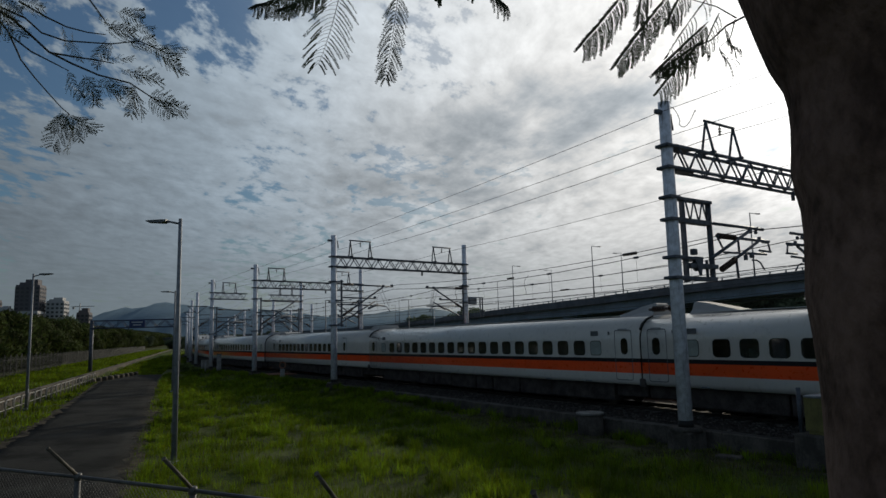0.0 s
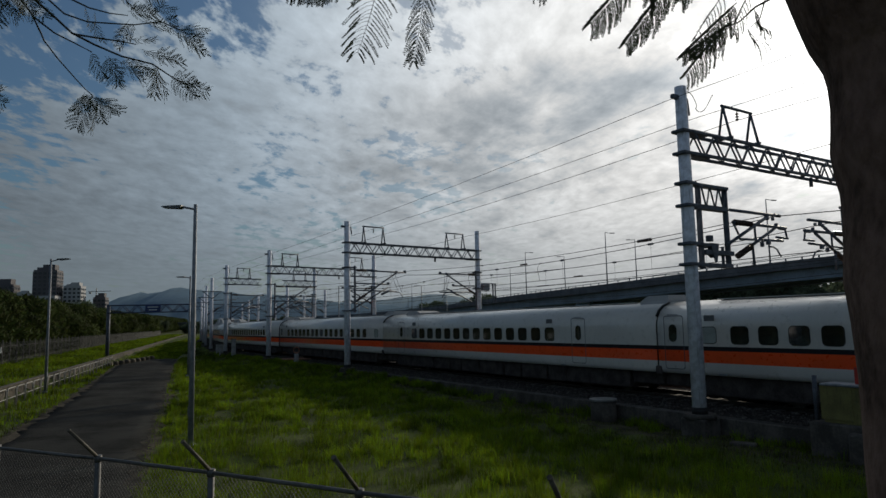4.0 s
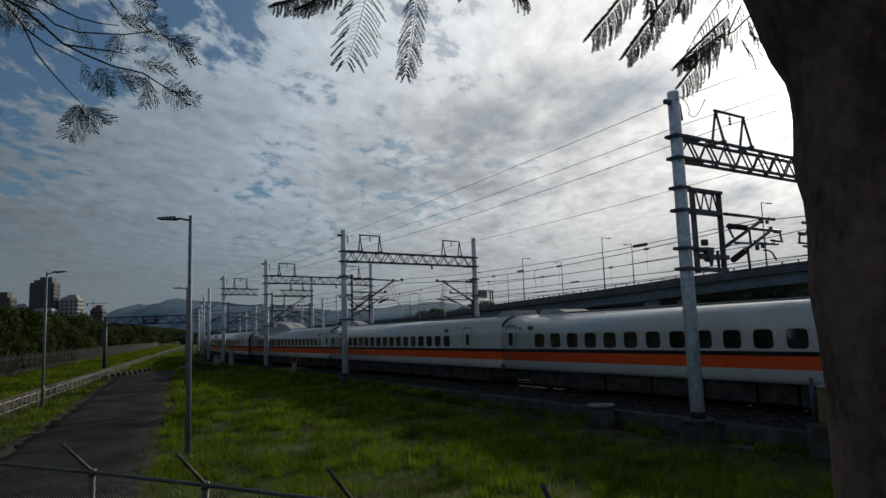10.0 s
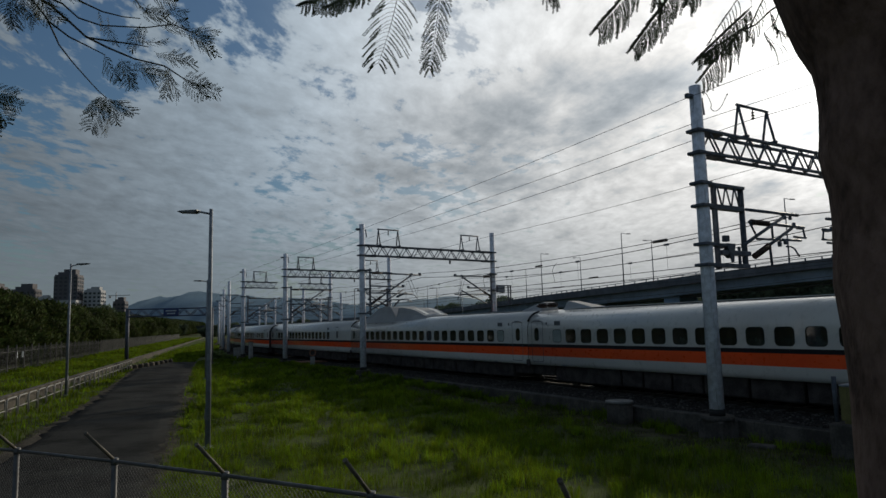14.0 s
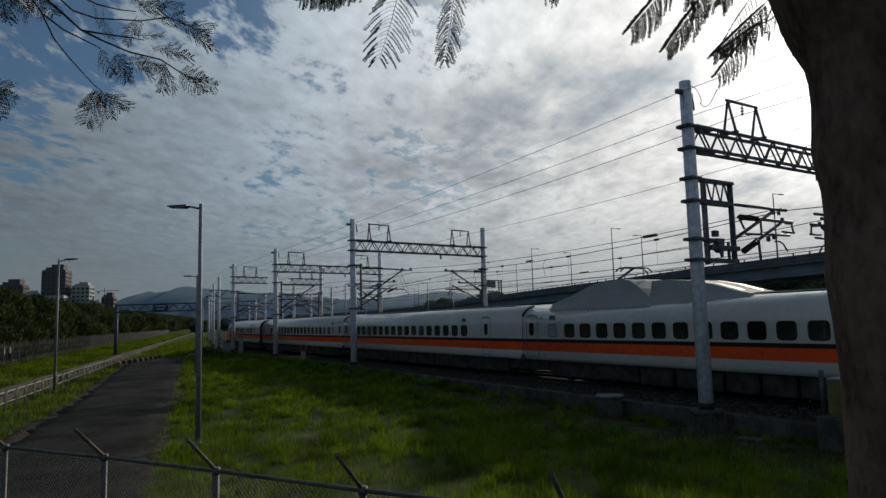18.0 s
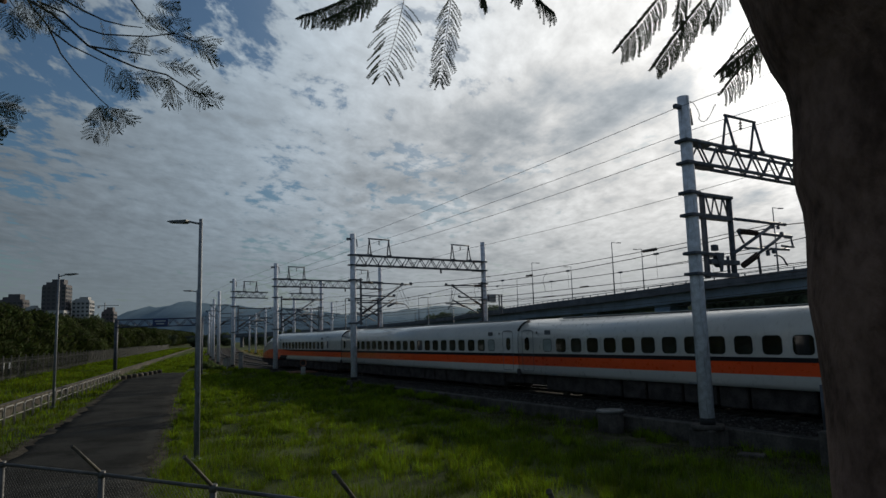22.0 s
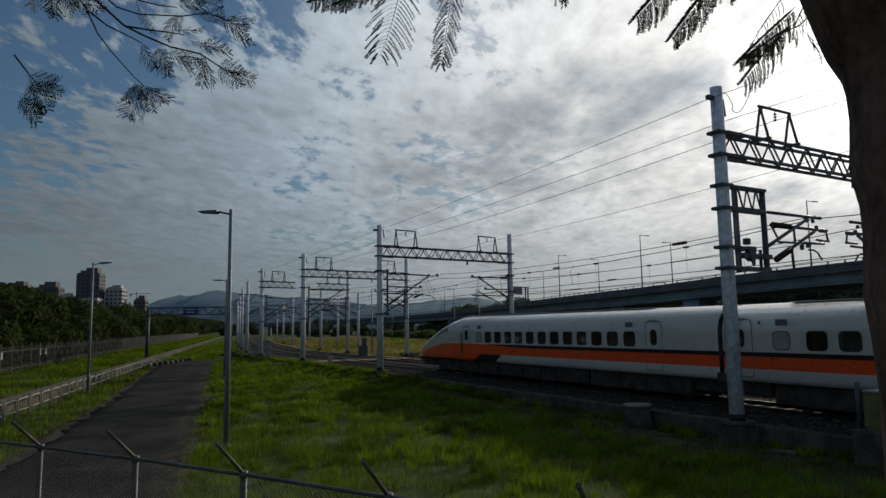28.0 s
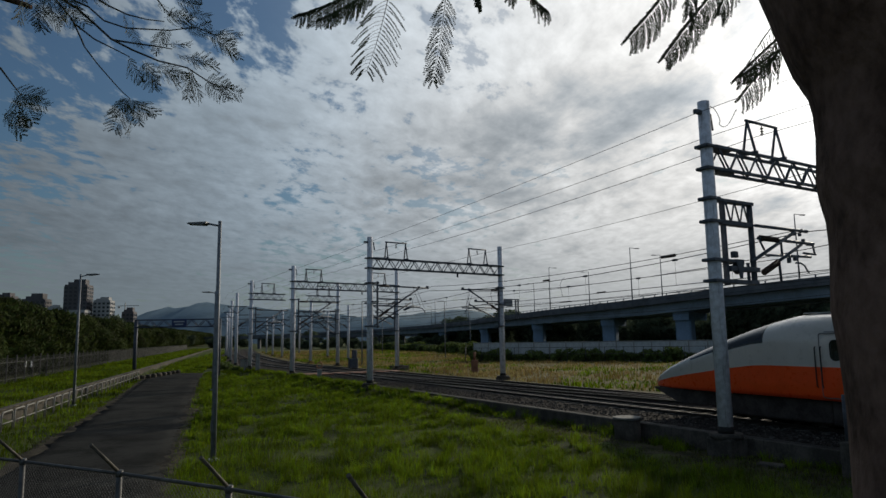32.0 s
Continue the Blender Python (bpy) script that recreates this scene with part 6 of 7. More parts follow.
def build_distance():
    tower(-371, 600, 20, 16, 57, 16, 5, M_BRICK, "dark brown high-rise apartment tower in the distance", 12, 5)
    tower(-352, 610, 15, 14, 43, 12, 4, M_PALE, "pale grey high-rise apartment block in the distance", 12, 3)
    tower(-361, 585, 16, 14, 33, 10, 4, M_PALE, "pale lower apartment block beside a tower", 12)
    tower(-404, 590, 20, 14, 44, 12, 5, M_BRICK, "brown stepped apartment block beyond the trees", 8, 5)
    tower(-440, 600, 14, 14, 48, 13, 4, M_BRICK, "brown apartment tower beyond the trees", 8, 3)
    tower(-338, 630, 11, 10, 33, 9, 3, M_BRICK, "brown apartment block behind trees", 10, 4)
    tower(-395, 640, 12, 12, 42, 12, 3, M_BRICK, "brown apartment block set behind a tower", 10)
    narrow = tower(-383, 585, 9, 10, 36, 11, 3, M_PALE, "pale narrow apartment block before a brown tower", 12, 2)
    # a bright glint painted as a pale panel on this block
    Shape().box((1.5, -5.1, 34.0), (4.2, 0.3, 3.6)).part("glint_panel", M_GLINT, narrow, "square pale panel painted for a bright glint")
    crane = thing("tower_crane", pose(-348, 640, 0), "thin tower crane above distant roofs", "crane")
    Shape().box((0, 0, 22), (0.7, 0.7, 44)).part("mast", M_GALV, crane)
    Shape().box((3, 0, 41), (22, 0.5, 0.55)).part("jib", M_GALV, crane)
    Shape().box((-6, 0, 39.5), (2.0, 0.9, 1.6)).part("counterweight", M_GALV, crane)
    rnd = random.Random(3)

    def ridge(points, y):
        xs = np.arange(points[0][0], points[-1][0], 26.0)
        hs = np.interp(xs, [p[0] for p in points], [p[1] for p in points])
        return [(x, y + rnd.uniform(-20, 20), max(2, h * (1 + 0.02 * math.sin(x * 0.05)) + rnd.uniform(-2.5, 2.5))) for x, h in zip(xs, hs)]
    hill("hill_near", 0, ridge([(-1100, 10), (-960, 40), (-882, 78), (-836, 94), (-814, 99), (-780, 98), (-715, 106), (-600, 96), (-510, 86), (-420, 78), (-330, 66), (-220, 58), (-150, 50), (-60, 40), (60, 30), (200, 24)], 1700), M_HILL, "wooded hill on the horizon, painted blue for haze", 300)
    hill("hill_far", 0, ridge([(-500, 60), (-380, 92), (-200, 110), (-60, 118), (60, 96), (180, 80), (330, 66), (520, 40), (800, 30)], 2600), M_HILL_FAR, "hill far off on the horizon, painted pale for haze", 400)
    # low belt of far yard buildings and woods under the hills
    belt = thing("far_viaduct", None, "grey low viaduct crossing the far yard", "viaduct")
    for i in range(12):
        Shape().box((-110 + 12 * i, 330, 2.6), (1.4, 1.6, 5.6)).part("pier", M_PARAPET, belt)
    Shape().box((-44, 330, 6.0), (150, 4, 1.3)).part("deck", M_PARAPET, belt)


build_distance()

# ---- grass ----
def blades(name, xy, z, heights, widths, mat, seed, label, category="grass", lean=0.55, ways=None):
    """Bent blades, one island each, as one mesh."""
    rng = np.random.default_rng(seed)
    n = len(xy)
    a = rng.uniform(0, 2 * np.pi, n) if ways is None else ways + rng.uniform(-0.5, 0.5, n)
    face = a + np.pi / 2 + rng.uniform(-0.6, 0.6, n)
    bend = heights * rng.uniform(0.1, lean, n)
    dx, dy = np.cos(a), np.sin(a)
    wx, wy = np.cos(face) * widths / 2, np.sin(face) * widths / 2
    v = np.empty((n, 5, 3))
    base = np.stack([xy[:, 0], xy[:, 1], z - 0.03], 1)
    v[:, 0] = base - np.stack([wx, wy, 0 * wx], 1)
    v[:, 1] = base + np.stack([wx, wy, 0 * wx], 1)
    mid = base + np.stack([dx * bend * 0.32, dy * bend * 0.32, heights * 0.6], 1)
    v[:, 2] = mid + np.stack([wx, wy, 0 * wx], 1) * 0.8
    v[:, 3] = mid - np.stack([wx, wy, 0 * wx], 1) * 0.8
    v[:, 4] = base + np.stack([dx * bend, dy * bend, heights * np.sqrt(np.clip(1 - (bend / heights) ** 2 * 0.6, 0.2, 1))], 1)
    o = (np.arange(n) * 5)[:, None]
    quads, tris = o + np.array([0, 1, 2, 3]), o + np.array([3, 2, 4])
    me = bpy.data.meshes.new(name)
    me.vertices.add(n * 5)
    me.vertices.foreach_set("co", v.ravel())
    me.loops.add(n * 7)
    loops = np.concatenate([quads, tris], 1).ravel()
    me.loops.foreach_set("vertex_index", loops.astype(np.int32))
    me.polygons.add(n * 2)
    starts = (np.arange(n)[:, None] * 7 + np.array([0, 4])).ravel()
    me.polygons.foreach_set("loop_start", starts.astype(np.int32))
    me.update(calc_edges=True)
    me.validate()
    me.materials.append(mat)
    return tagged(new(name, me), label, category, kind="stuff")


def patchy(x, y, scale, seed):
    """Smooth uneven values between 0 and 1, for clumps."""
    rng = np.random.default_rng(seed)
    v = np.zeros_like(x)
    for k in range(7):
        f = scale * 1.6 ** k / 3
        a, b = rng.uniform(0, 6.28, 2)
        t = rng.uniform(0, 6.28)
        v += np.sin((x * math.cos(t) + y * math.sin(t)) * f + a) * np.sin((y * math.cos(t) - x * math.sin(t)) * f * 1.1 + b) / (1 + 0.25 * k)
    v = v / 3.2 + 0.5
    return np.clip(v, 0, 1)


def build_grass():
    rng = np.random.default_rng(5)
    # the lawn between road and track
    n = 820000
    y = 10 + 78 * rng.random(n) ** 2.1
    x = rng.uniform(-40, 22, n)
    p, s = beyond(x, y)
    keep = (p < -2.2) & (x > road_mid(y) + road_half(y) - 0.1) & (np.abs(x) < 0.9 * y + 4) & ~((np.hypot(x - 7.44, y - 21.42) < 0.6))
    x, y, p, s0 = x[keep], y[keep], p[keep], s[keep]
    clump = patchy(x, y, 3.2, 1)
    big = patchy(x, y, 0.8, 2)
    bare = np.clip((p + 2.3 + bare_width(s0) + 1.6 * big) / 1.6, 0, 1)
    keep = rng.random(len(x)) < np.clip(0.22 + 1.1 * clump ** 1.6, 0, 1) * (1 - 0.58 * bare)
    x, y, p, clump, big = x[keep], y[keep], p[keep], clump[keep], big[keep]
    h = (1 - 0.45 * bare[keep]) * (0.06 + 0.27 * clump ** 1.6 + 0.08 * big) * rng.uniform(0.55, 1.3, len(x))
    w = np.clip(0.00055 * y, 0.008, 0.04) * rng.uniform(0.8, 1.5, len(x))
    blades("lawn_grass", np.stack([x, y], 1), ground_z(x, y), h, w, M_GRASS, 21, "tangled bright green grass between road and track", lean=0.85)
    # dead brown weeds towards the kerb
    ds = -16 + 70 * rng.random(42000) ** 1.3
    do = -2.2 - (1.0 + 1.15 * bare_width(ds)) * rng.random(42000) ** 1.2
    dh = np.interp(ds, _S, _H)
    ex, ey = np.interp(ds, _S, _X) + do * np.cos(dh), np.interp(ds, _S, _Y) + do * np.sin(dh)
    pick = (patchy(ex, ey, 1.6, 17) > 0.35) & (np.hypot(ex - 7.44, ey - 21.42) > 0.8)
    ex, ey = ex[pick], ey[pick]
    blades("dead_weeds", np.stack([ex, ey], 1), ground_z(ex, ey), rng.uniform(0.04, 0.18, len(ex)), rng.uniform(0.012, 0.03, len(ex)), M_DEAD, 27, "withered brown weeds along the kerb")
    # tall tufts that stand out of it
    n = 8200
    y = 11 + 55 * rng.random(n) ** 1.6
    x = rng.uniform(-30, 16, n)
    p, s = beyond(x, y)
    keep = (p < -2.3 - bare_width(s) * rng.uniform(0.7, 1.2, n)) & (x > road_mid(y) + road_half(y) + 0.25) & (patchy(x, y, 0.9, 12) > 0.36) & ~((np.hypot(x - 7.44, y - 21.42) < 1.3))
    x, y = x[keep], y[keep]
    # a fringe of weeds at the foot of the kerb
    ks, ko = np.concatenate([rng.uniform(10, 70, 420), rng.uniform(-18, 10, 90)]), -2.25 - 0.9 * rng.random(510) ** 1.5
    kh = np.interp(ks, _S, _H)
    kx, ky = np.interp(ks, _S, _X) + ko * np.cos(kh), np.interp(ks, _S, _Y) + ko * np.sin(kh)
    keep = (np.hypot(kx - 7.44, ky - 21.42) > 1.0) & (np.hypot(kx - 5.2, ky - 24.8) > 0.6)
    x, y = np.concatenate([x, kx[keep]]), np.concatenate([y, ky[keep]])
    per = 46
    tall = np.repeat(rng.uniform(0.22, 0.50, len(x)), per)
    wide = np.repeat(rng.uniform(0.10, 0.26, len(x)), per)
    ang = rng.uniform(0, 2 * np.pi, len(tall))
    rad = wide * np.sqrt(rng.random(len(tall)))
    bx, by = np.repeat(x, per) + rad * np.cos(ang), np.repeat(y, per) + rad * np.sin(ang)
    h = tall * rng.uniform(0.55, 1.15, len(tall))
    w = np.clip(0.00055 * by, 0.008, 0.03) * rng.uniform(0.8, 1.4, len(tall))
    blades("grass_tufts", np.stack([bx, by], 1), ground_z(bx, by), h, w, M_TUFT, 24, "tall arching tufts of yellow-green grass", lean=0.95, ways=ang)
    # straggling weeds at the foot of the chain-link fence
    n = 9000
    fx = rng.uniform(-13, 1, n)
    fy = 9.2 - 0.49 * (fx + 6.3) + rng.normal(0, 0.7, n)
    pick = patchy(fx, fy, 1.4, 33) > 0.5
    fx, fy = fx[pick], fy[pick]
    blades("fence_weeds", np.stack([fx, fy], 1), np.maximum(ground_z(fx, fy), np.clip((8.6 - fy) / 5.0, 0, 1) * 2.0), rng.uniform(0.08, 0.3, len(fx)), rng.uniform(0.006, 0.016, len(fx)), M_DEAD, 28, "straggling brown weeds along the chain-link fence", lean=0.9)
    # verges beside the road and up to the fence
    n = 150000
    y = 14 + 110 * rng.random(n) ** 1.7
    x = wall_x(y) + rng.uniform(-22, 7, n)
    left_edge = road_mid(y) - road_half(y)
    fence_x = -22.0 - (y - 14.0) * 0.4
    keep = (x > fence_x - 1.5) & ((x < left_edge + 0.1) | (y > 80)) & (np.abs(x - wall_x(y)) > 0.25)
    x, y = x[keep], y[keep]
    clump = patchy(x, y, 2.4, 4)
    h = (0.10 + 0.24 * clump) * rng.uniform(0.6, 1.3, len(x))
    w = np.clip(0.0008 * y, 0.02, 0.09) * rng.uniform(0.8, 1.5, len(x))
    blades("verge_grass", np.stack([x, y], 1), ground_z(x, y), h, w, M_GRASS, 22, "short green verge grass beside the road and wall")
    # the grass strip that runs on past the end of the road
    n = 26000
    y = 95 + 230 * rng.random(n) ** 1.5
    x = wall_x(y) + rng.uniform(-8.5, 9.5, n)
    keep = (np.abs(x - wall_x(y)) > 0.3) & (x > -22.0 - (y - 14.0) * 0.398 + 0.3)
    x, y = x[keep], y[keep]
    blades("far_verge_grass", np.stack([x, y], 1), ground_z(x, y), rng.uniform(0.2, 0.5, len(x)), 0.0011 * y * rng.uniform(0.7, 1.4, len(x)), M_GRASS, 25, "strip of green grass running on along the wall")
    # dry field beyond the tracks
    n = 150000
    s = -40 + 240 * rng.random(n) ** 1.3
    off = 9.2 + 60 * rng.random(n) ** 1.3
    hh = np.interp(s, _S, _H)
    x = np.interp(s, _S, _X) + off * np.cos(hh)
    y = np.interp(s, _S, _Y) + off * np.sin(hh)
    keep = y < field_end(x)
    x, y = x[keep], y[keep]
    clump = patchy(x, y, 1.2, 7)
    keep = rng.random(len(x)) < 0.3 + 0.7 * clump
    x, y, clump = x[keep], y[keep], clump[keep]
    h = (0.14 + 0.3 * clump) * rng.uniform(0.6, 1.3, len(x))
    w = rng.uniform(0.04, 0.10, len(x)) * np.clip(y / 80, 1, 3)
    green = patchy(x, y, 0.5, 8) > 0.60
    z = ground_z(x, y)
    for pick, mat, name, label in ((~green, M_DRY, "dry_field_grass", "tall dry yellow grass in the field beyond the tracks"),
                                   (green, M_GRASS, "field_weeds", "green weeds in patches among dry grass")):
        blades(name, np.stack([x[pick], y[pick]], 1), z[pick], h[pick], w[pick], mat, 23, label)


M_DEAD = material("withered_weed", (0.066, 0.076, 0.028), 0.9, 0.4, 0.8, through_light=0.35, tint=(0.125, 0.128, 0.048), spec=0.1, island=0.4)
M_TUFT = material("grass_tuft_blade", (0.10, 0.152, 0.007), 0.65, 0.5, 0.5, through_light=0.55, tint=(0.175, 0.255, 0.012), spec=0.08, island=0.35)
build_grass()


# ---- the near chain-link fence ----
def build_fence():
    fence = thing("chain_link_fence", None, "grey chain-link fence with slanted top arms", "fence")
    a, step = Vector((-8.15, 10.05, 0)), Vector((1.79, -0.90, 0))
    top = 2.05
    posts = [a + step * i for i in range(8)]
    posts[1:4] = [Vector((-6.30, 9.18, 0)), Vector((-4.46, 8.32, 0)), Vector((-2.74, 7.42, 0))]
    lean = Vector((-0.172, -0.345, 0.375))
    for p in posts:
        Shape().tube(p + Vector((0, 0, -0.4)), p + Vector((0, 0, top + 0.02)), 0.036, seg=12).part("post", M_GALV_OLD, fence)
        arm = Shape()
        t = p + Vector((0, 0, top))
        side = step.normalized() * 0.024
        arm.tube(t, t + lean, 0.021, seg=8)
        arm.tube(t + lean, t + lean * 1.03, 0.024, seg=8)
        arm.part("arm", M_RUSTY_ARM, fence, "rusty slanted arm")
        Shape().tube(t + Vector((0, 0, -0.05)), t + Vector((0, 0, 0.03)), 0.045, seg=10).part("cap", M_GALV_OLD, fence)
    for p, q in zip(posts, posts[1:]):
        Shape().tube(p + Vector((0, 0, top - 0.01)), q + Vector((0, 0, top - 0.01)), 0.022, seg=8).part("top_rail", M_GALV_OLD, fence)
        mesh = Shape()
        L = (q - p).length
        way = (q - p).normalized()
        low, high, pitch = 0.75, top - 0.02, 0.062
        H = high - low
        k = -int(H / pitch)
        while k * pitch < L:
            for sx in (1, -1):
                x0, x1 = k * pitch, k * pitch + H
                z0, z1 = low, high
                if x0 < 0:
                    z0, x0 = low - x0, 0
                if x1 > L:
                    z1, x1 = low + (L - k * pitch), L
                if x1 - x0 > 0.01:
                    if sx < 0:
                        x0, x1 = L - x0, L - x1
                    mesh.tube(p + way * x0 + Vector((0, 0, z0)), p + way * x1 + Vector((0, 0, z1)), 0.0018, seg=3, caps=False)
            k += 1
        mesh.part("chain_link_mesh", M_GALV_OLD, fence)


M_GALV_OLD = material("weathered_galvanised_wire", (0.10, 0.10, 0.10), 0.6, 0.25, 6.0, metal=0.5, grime=0.4)
M_RUSTY_ARM = material("rusted_arm_steel", (0.085, 0.075, 0.06), 0.8, 0.45, 9.0, 0.3, 60, metal=0.2)
build_fence()


# ---- the trees at the camera ----
def leaflet_rows(rnd, pts, count, long, wide, start, vs, fs):
    """Two rows of tiny leaflets along a side stalk."""
    last = len(pts) - 1
    for m in range(count):
        u = start + (1 - start) * (m + 0.5) / count
        q = u * last
        j = min(int(q), last - 1)
        c = pts[j].lerp(pts[j + 1], q - j)
        d = (pts[j + 1] - pts[j]).normalized()
        n = d.cross(Vector((0.25 * rnd.uniform(-1, 1), 1, 0.3 * rnd.uniform(-1, 1)))).normalized()
        for sy in (-1, 1):
            if rnd.random() < 0.06:
                continue
            tip = c + (n * sy + d * 0.8).normalized() * long * rnd.uniform(0.75, 1.15)
            mid = c.lerp(tip, 0.5)
            o = len(vs)
            vs += [c, mid + d * wide, tip, mid - d * wide]
            fs.append((o, o + 1, o + 2, o + 3))


def frond_mesh(seed, length, width, pairs, leaflets, droop=0.25, fine=1.0, dips=(0.8, 1.45), bare=0.1):
    """A twice-feathered leaf that hangs along -z: a stalk, side stalks, and rows of tiny leaflets."""
    rnd = random.Random(seed)
    sh = Shape()
    stalk = [Vector((droop * length * 0.35 * (t * t), 0.04 * length * math.sin(2.2 * t), -length * t)) for t in np.linspace(0, 1, 9)]
    sh.pipe(stalk, 0.0016, 5, r2=0.0006)
    vs, fs = [], []
    for i in range(pairs):
        t = 0.12 + 0.88 * i / (pairs - 1)
        k = t * 8
        j = min(int(k), 7)
        root = stalk[j].lerp(stalk[j + 1], k - j)
        reach = width / 2 * (0.55 + 0.45 * math.sin(math.pi * min(1, 0.18 + 0.8 * t))) * (0.62 if t > 0.93 else 1)
        for sx in (-1, 1):
            dip = rnd.uniform(*dips)
            lift = rnd.uniform(-0.45, 0.45)
            here = reach * rnd.uniform(0.8, 1.1)
            bend = 0.65 if sx > 0 else 0.2
            pts = [root + Vector((sx * here * u, here * lift * u, -here * dip * (bend * u + (1 - bend) * u * u))) for u in np.linspace(0, 1, 5)]
            sh.pipe(pts, 0.0009, 3, r2=0.0004)
            leaflet_rows(rnd, pts, leaflets, 0.0074 * fine, 0.0030 * fine, bare if sx < 0 else 0.1, vs, fs)
    sh.add(vs, fs, 1)
    return sh.mesh("frond", [M_TWIG, M_LEAF])


def leaning_frond(seed, length, lean, drop, pairs, fine=0.55, thin=1.0):
    """A leaf held out to one side: its outer side stalks hang straight down, the others fold along it."""
    rnd = random.Random(seed)
    sh = Shape()
    way = Vector((-math.sin(radians(lean)), 0, -math.cos(radians(lean))))
    stalk = [way * (length * t) + Vector((0, 0.03 * math.sin(3 * t), -0.10 * length * t * t)) for t in np.linspace(0, 1, 9)]
    sh.pipe(stalk, 0.0017, 5, r2=0.0007)
    vs, fs = [], []
    for i in range(pairs):
        t = 0.05 + 0.95 * i / (pairs - 1)
        j = min(int(t * 8), 7)
        root = stalk[j].lerp(stalk[j + 1], t * 8 - j)
        reach = drop * (0.45 + 0.55 * math.sin(math.pi * min(1, 0.22 + 0.72 * t))) * rnd.uniform(0.8, 1.1)
        hang = (Vector((0.22 + rnd.uniform(-0.1, 0.1), rnd.uniform(-0.3, 0.3), -1)) + way * 0.25).normalized()
        fold = (way + Vector((-0.35, rnd.uniform(-0.6, 0.6), -0.25))).normalized()
        for d, r in ((hang, reach), (fold, reach * 0.6)):
            if rnd.random() > thin:
                continue
            pts = [root + d * (r * u) + Vector((0.10 * r * math.sin(math.pi * u), 0, -0.12 * r * u * u)) for u in np.linspace(0, 1, 5)]
            sh.pipe(pts, 0.0009, 3, r2=0.0004)
            leaflet_rows(rnd, pts, max(8, int(r / 0.0036)), 0.0074 * fine, 0.0030 * fine, 0.12, vs, fs)
    sh.add(vs, fs, 1)
    return sh.mesh("frond", [M_TWIG, M_LEAF])


M_TWIG = material("dark_twig", (0.03, 0.028, 0.02), 0.8, 0.3, 20.0)
SWAY = {}


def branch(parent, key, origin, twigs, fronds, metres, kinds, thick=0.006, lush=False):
    """A branch shaped to fit the camera's view, in a plane that faces it: twigs and fronds as (right, down) steps of
    `metres`.
    """
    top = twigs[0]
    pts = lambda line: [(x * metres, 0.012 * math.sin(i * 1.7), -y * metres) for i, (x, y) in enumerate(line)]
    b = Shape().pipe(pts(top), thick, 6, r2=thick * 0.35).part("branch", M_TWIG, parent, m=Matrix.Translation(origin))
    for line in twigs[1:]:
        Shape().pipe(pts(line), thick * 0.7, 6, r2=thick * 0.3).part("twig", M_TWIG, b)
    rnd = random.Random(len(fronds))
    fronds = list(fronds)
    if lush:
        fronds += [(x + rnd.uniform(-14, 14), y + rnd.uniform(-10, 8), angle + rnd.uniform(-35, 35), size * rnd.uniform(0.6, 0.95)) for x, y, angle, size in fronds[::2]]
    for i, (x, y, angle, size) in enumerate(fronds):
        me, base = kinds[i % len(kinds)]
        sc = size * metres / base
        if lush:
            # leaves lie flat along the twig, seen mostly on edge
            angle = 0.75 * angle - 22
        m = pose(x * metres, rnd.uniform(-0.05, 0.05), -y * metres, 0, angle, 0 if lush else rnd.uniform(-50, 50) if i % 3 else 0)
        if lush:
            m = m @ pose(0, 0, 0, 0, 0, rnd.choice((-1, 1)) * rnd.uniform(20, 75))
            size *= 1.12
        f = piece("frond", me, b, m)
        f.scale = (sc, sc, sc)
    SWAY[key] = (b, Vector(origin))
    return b


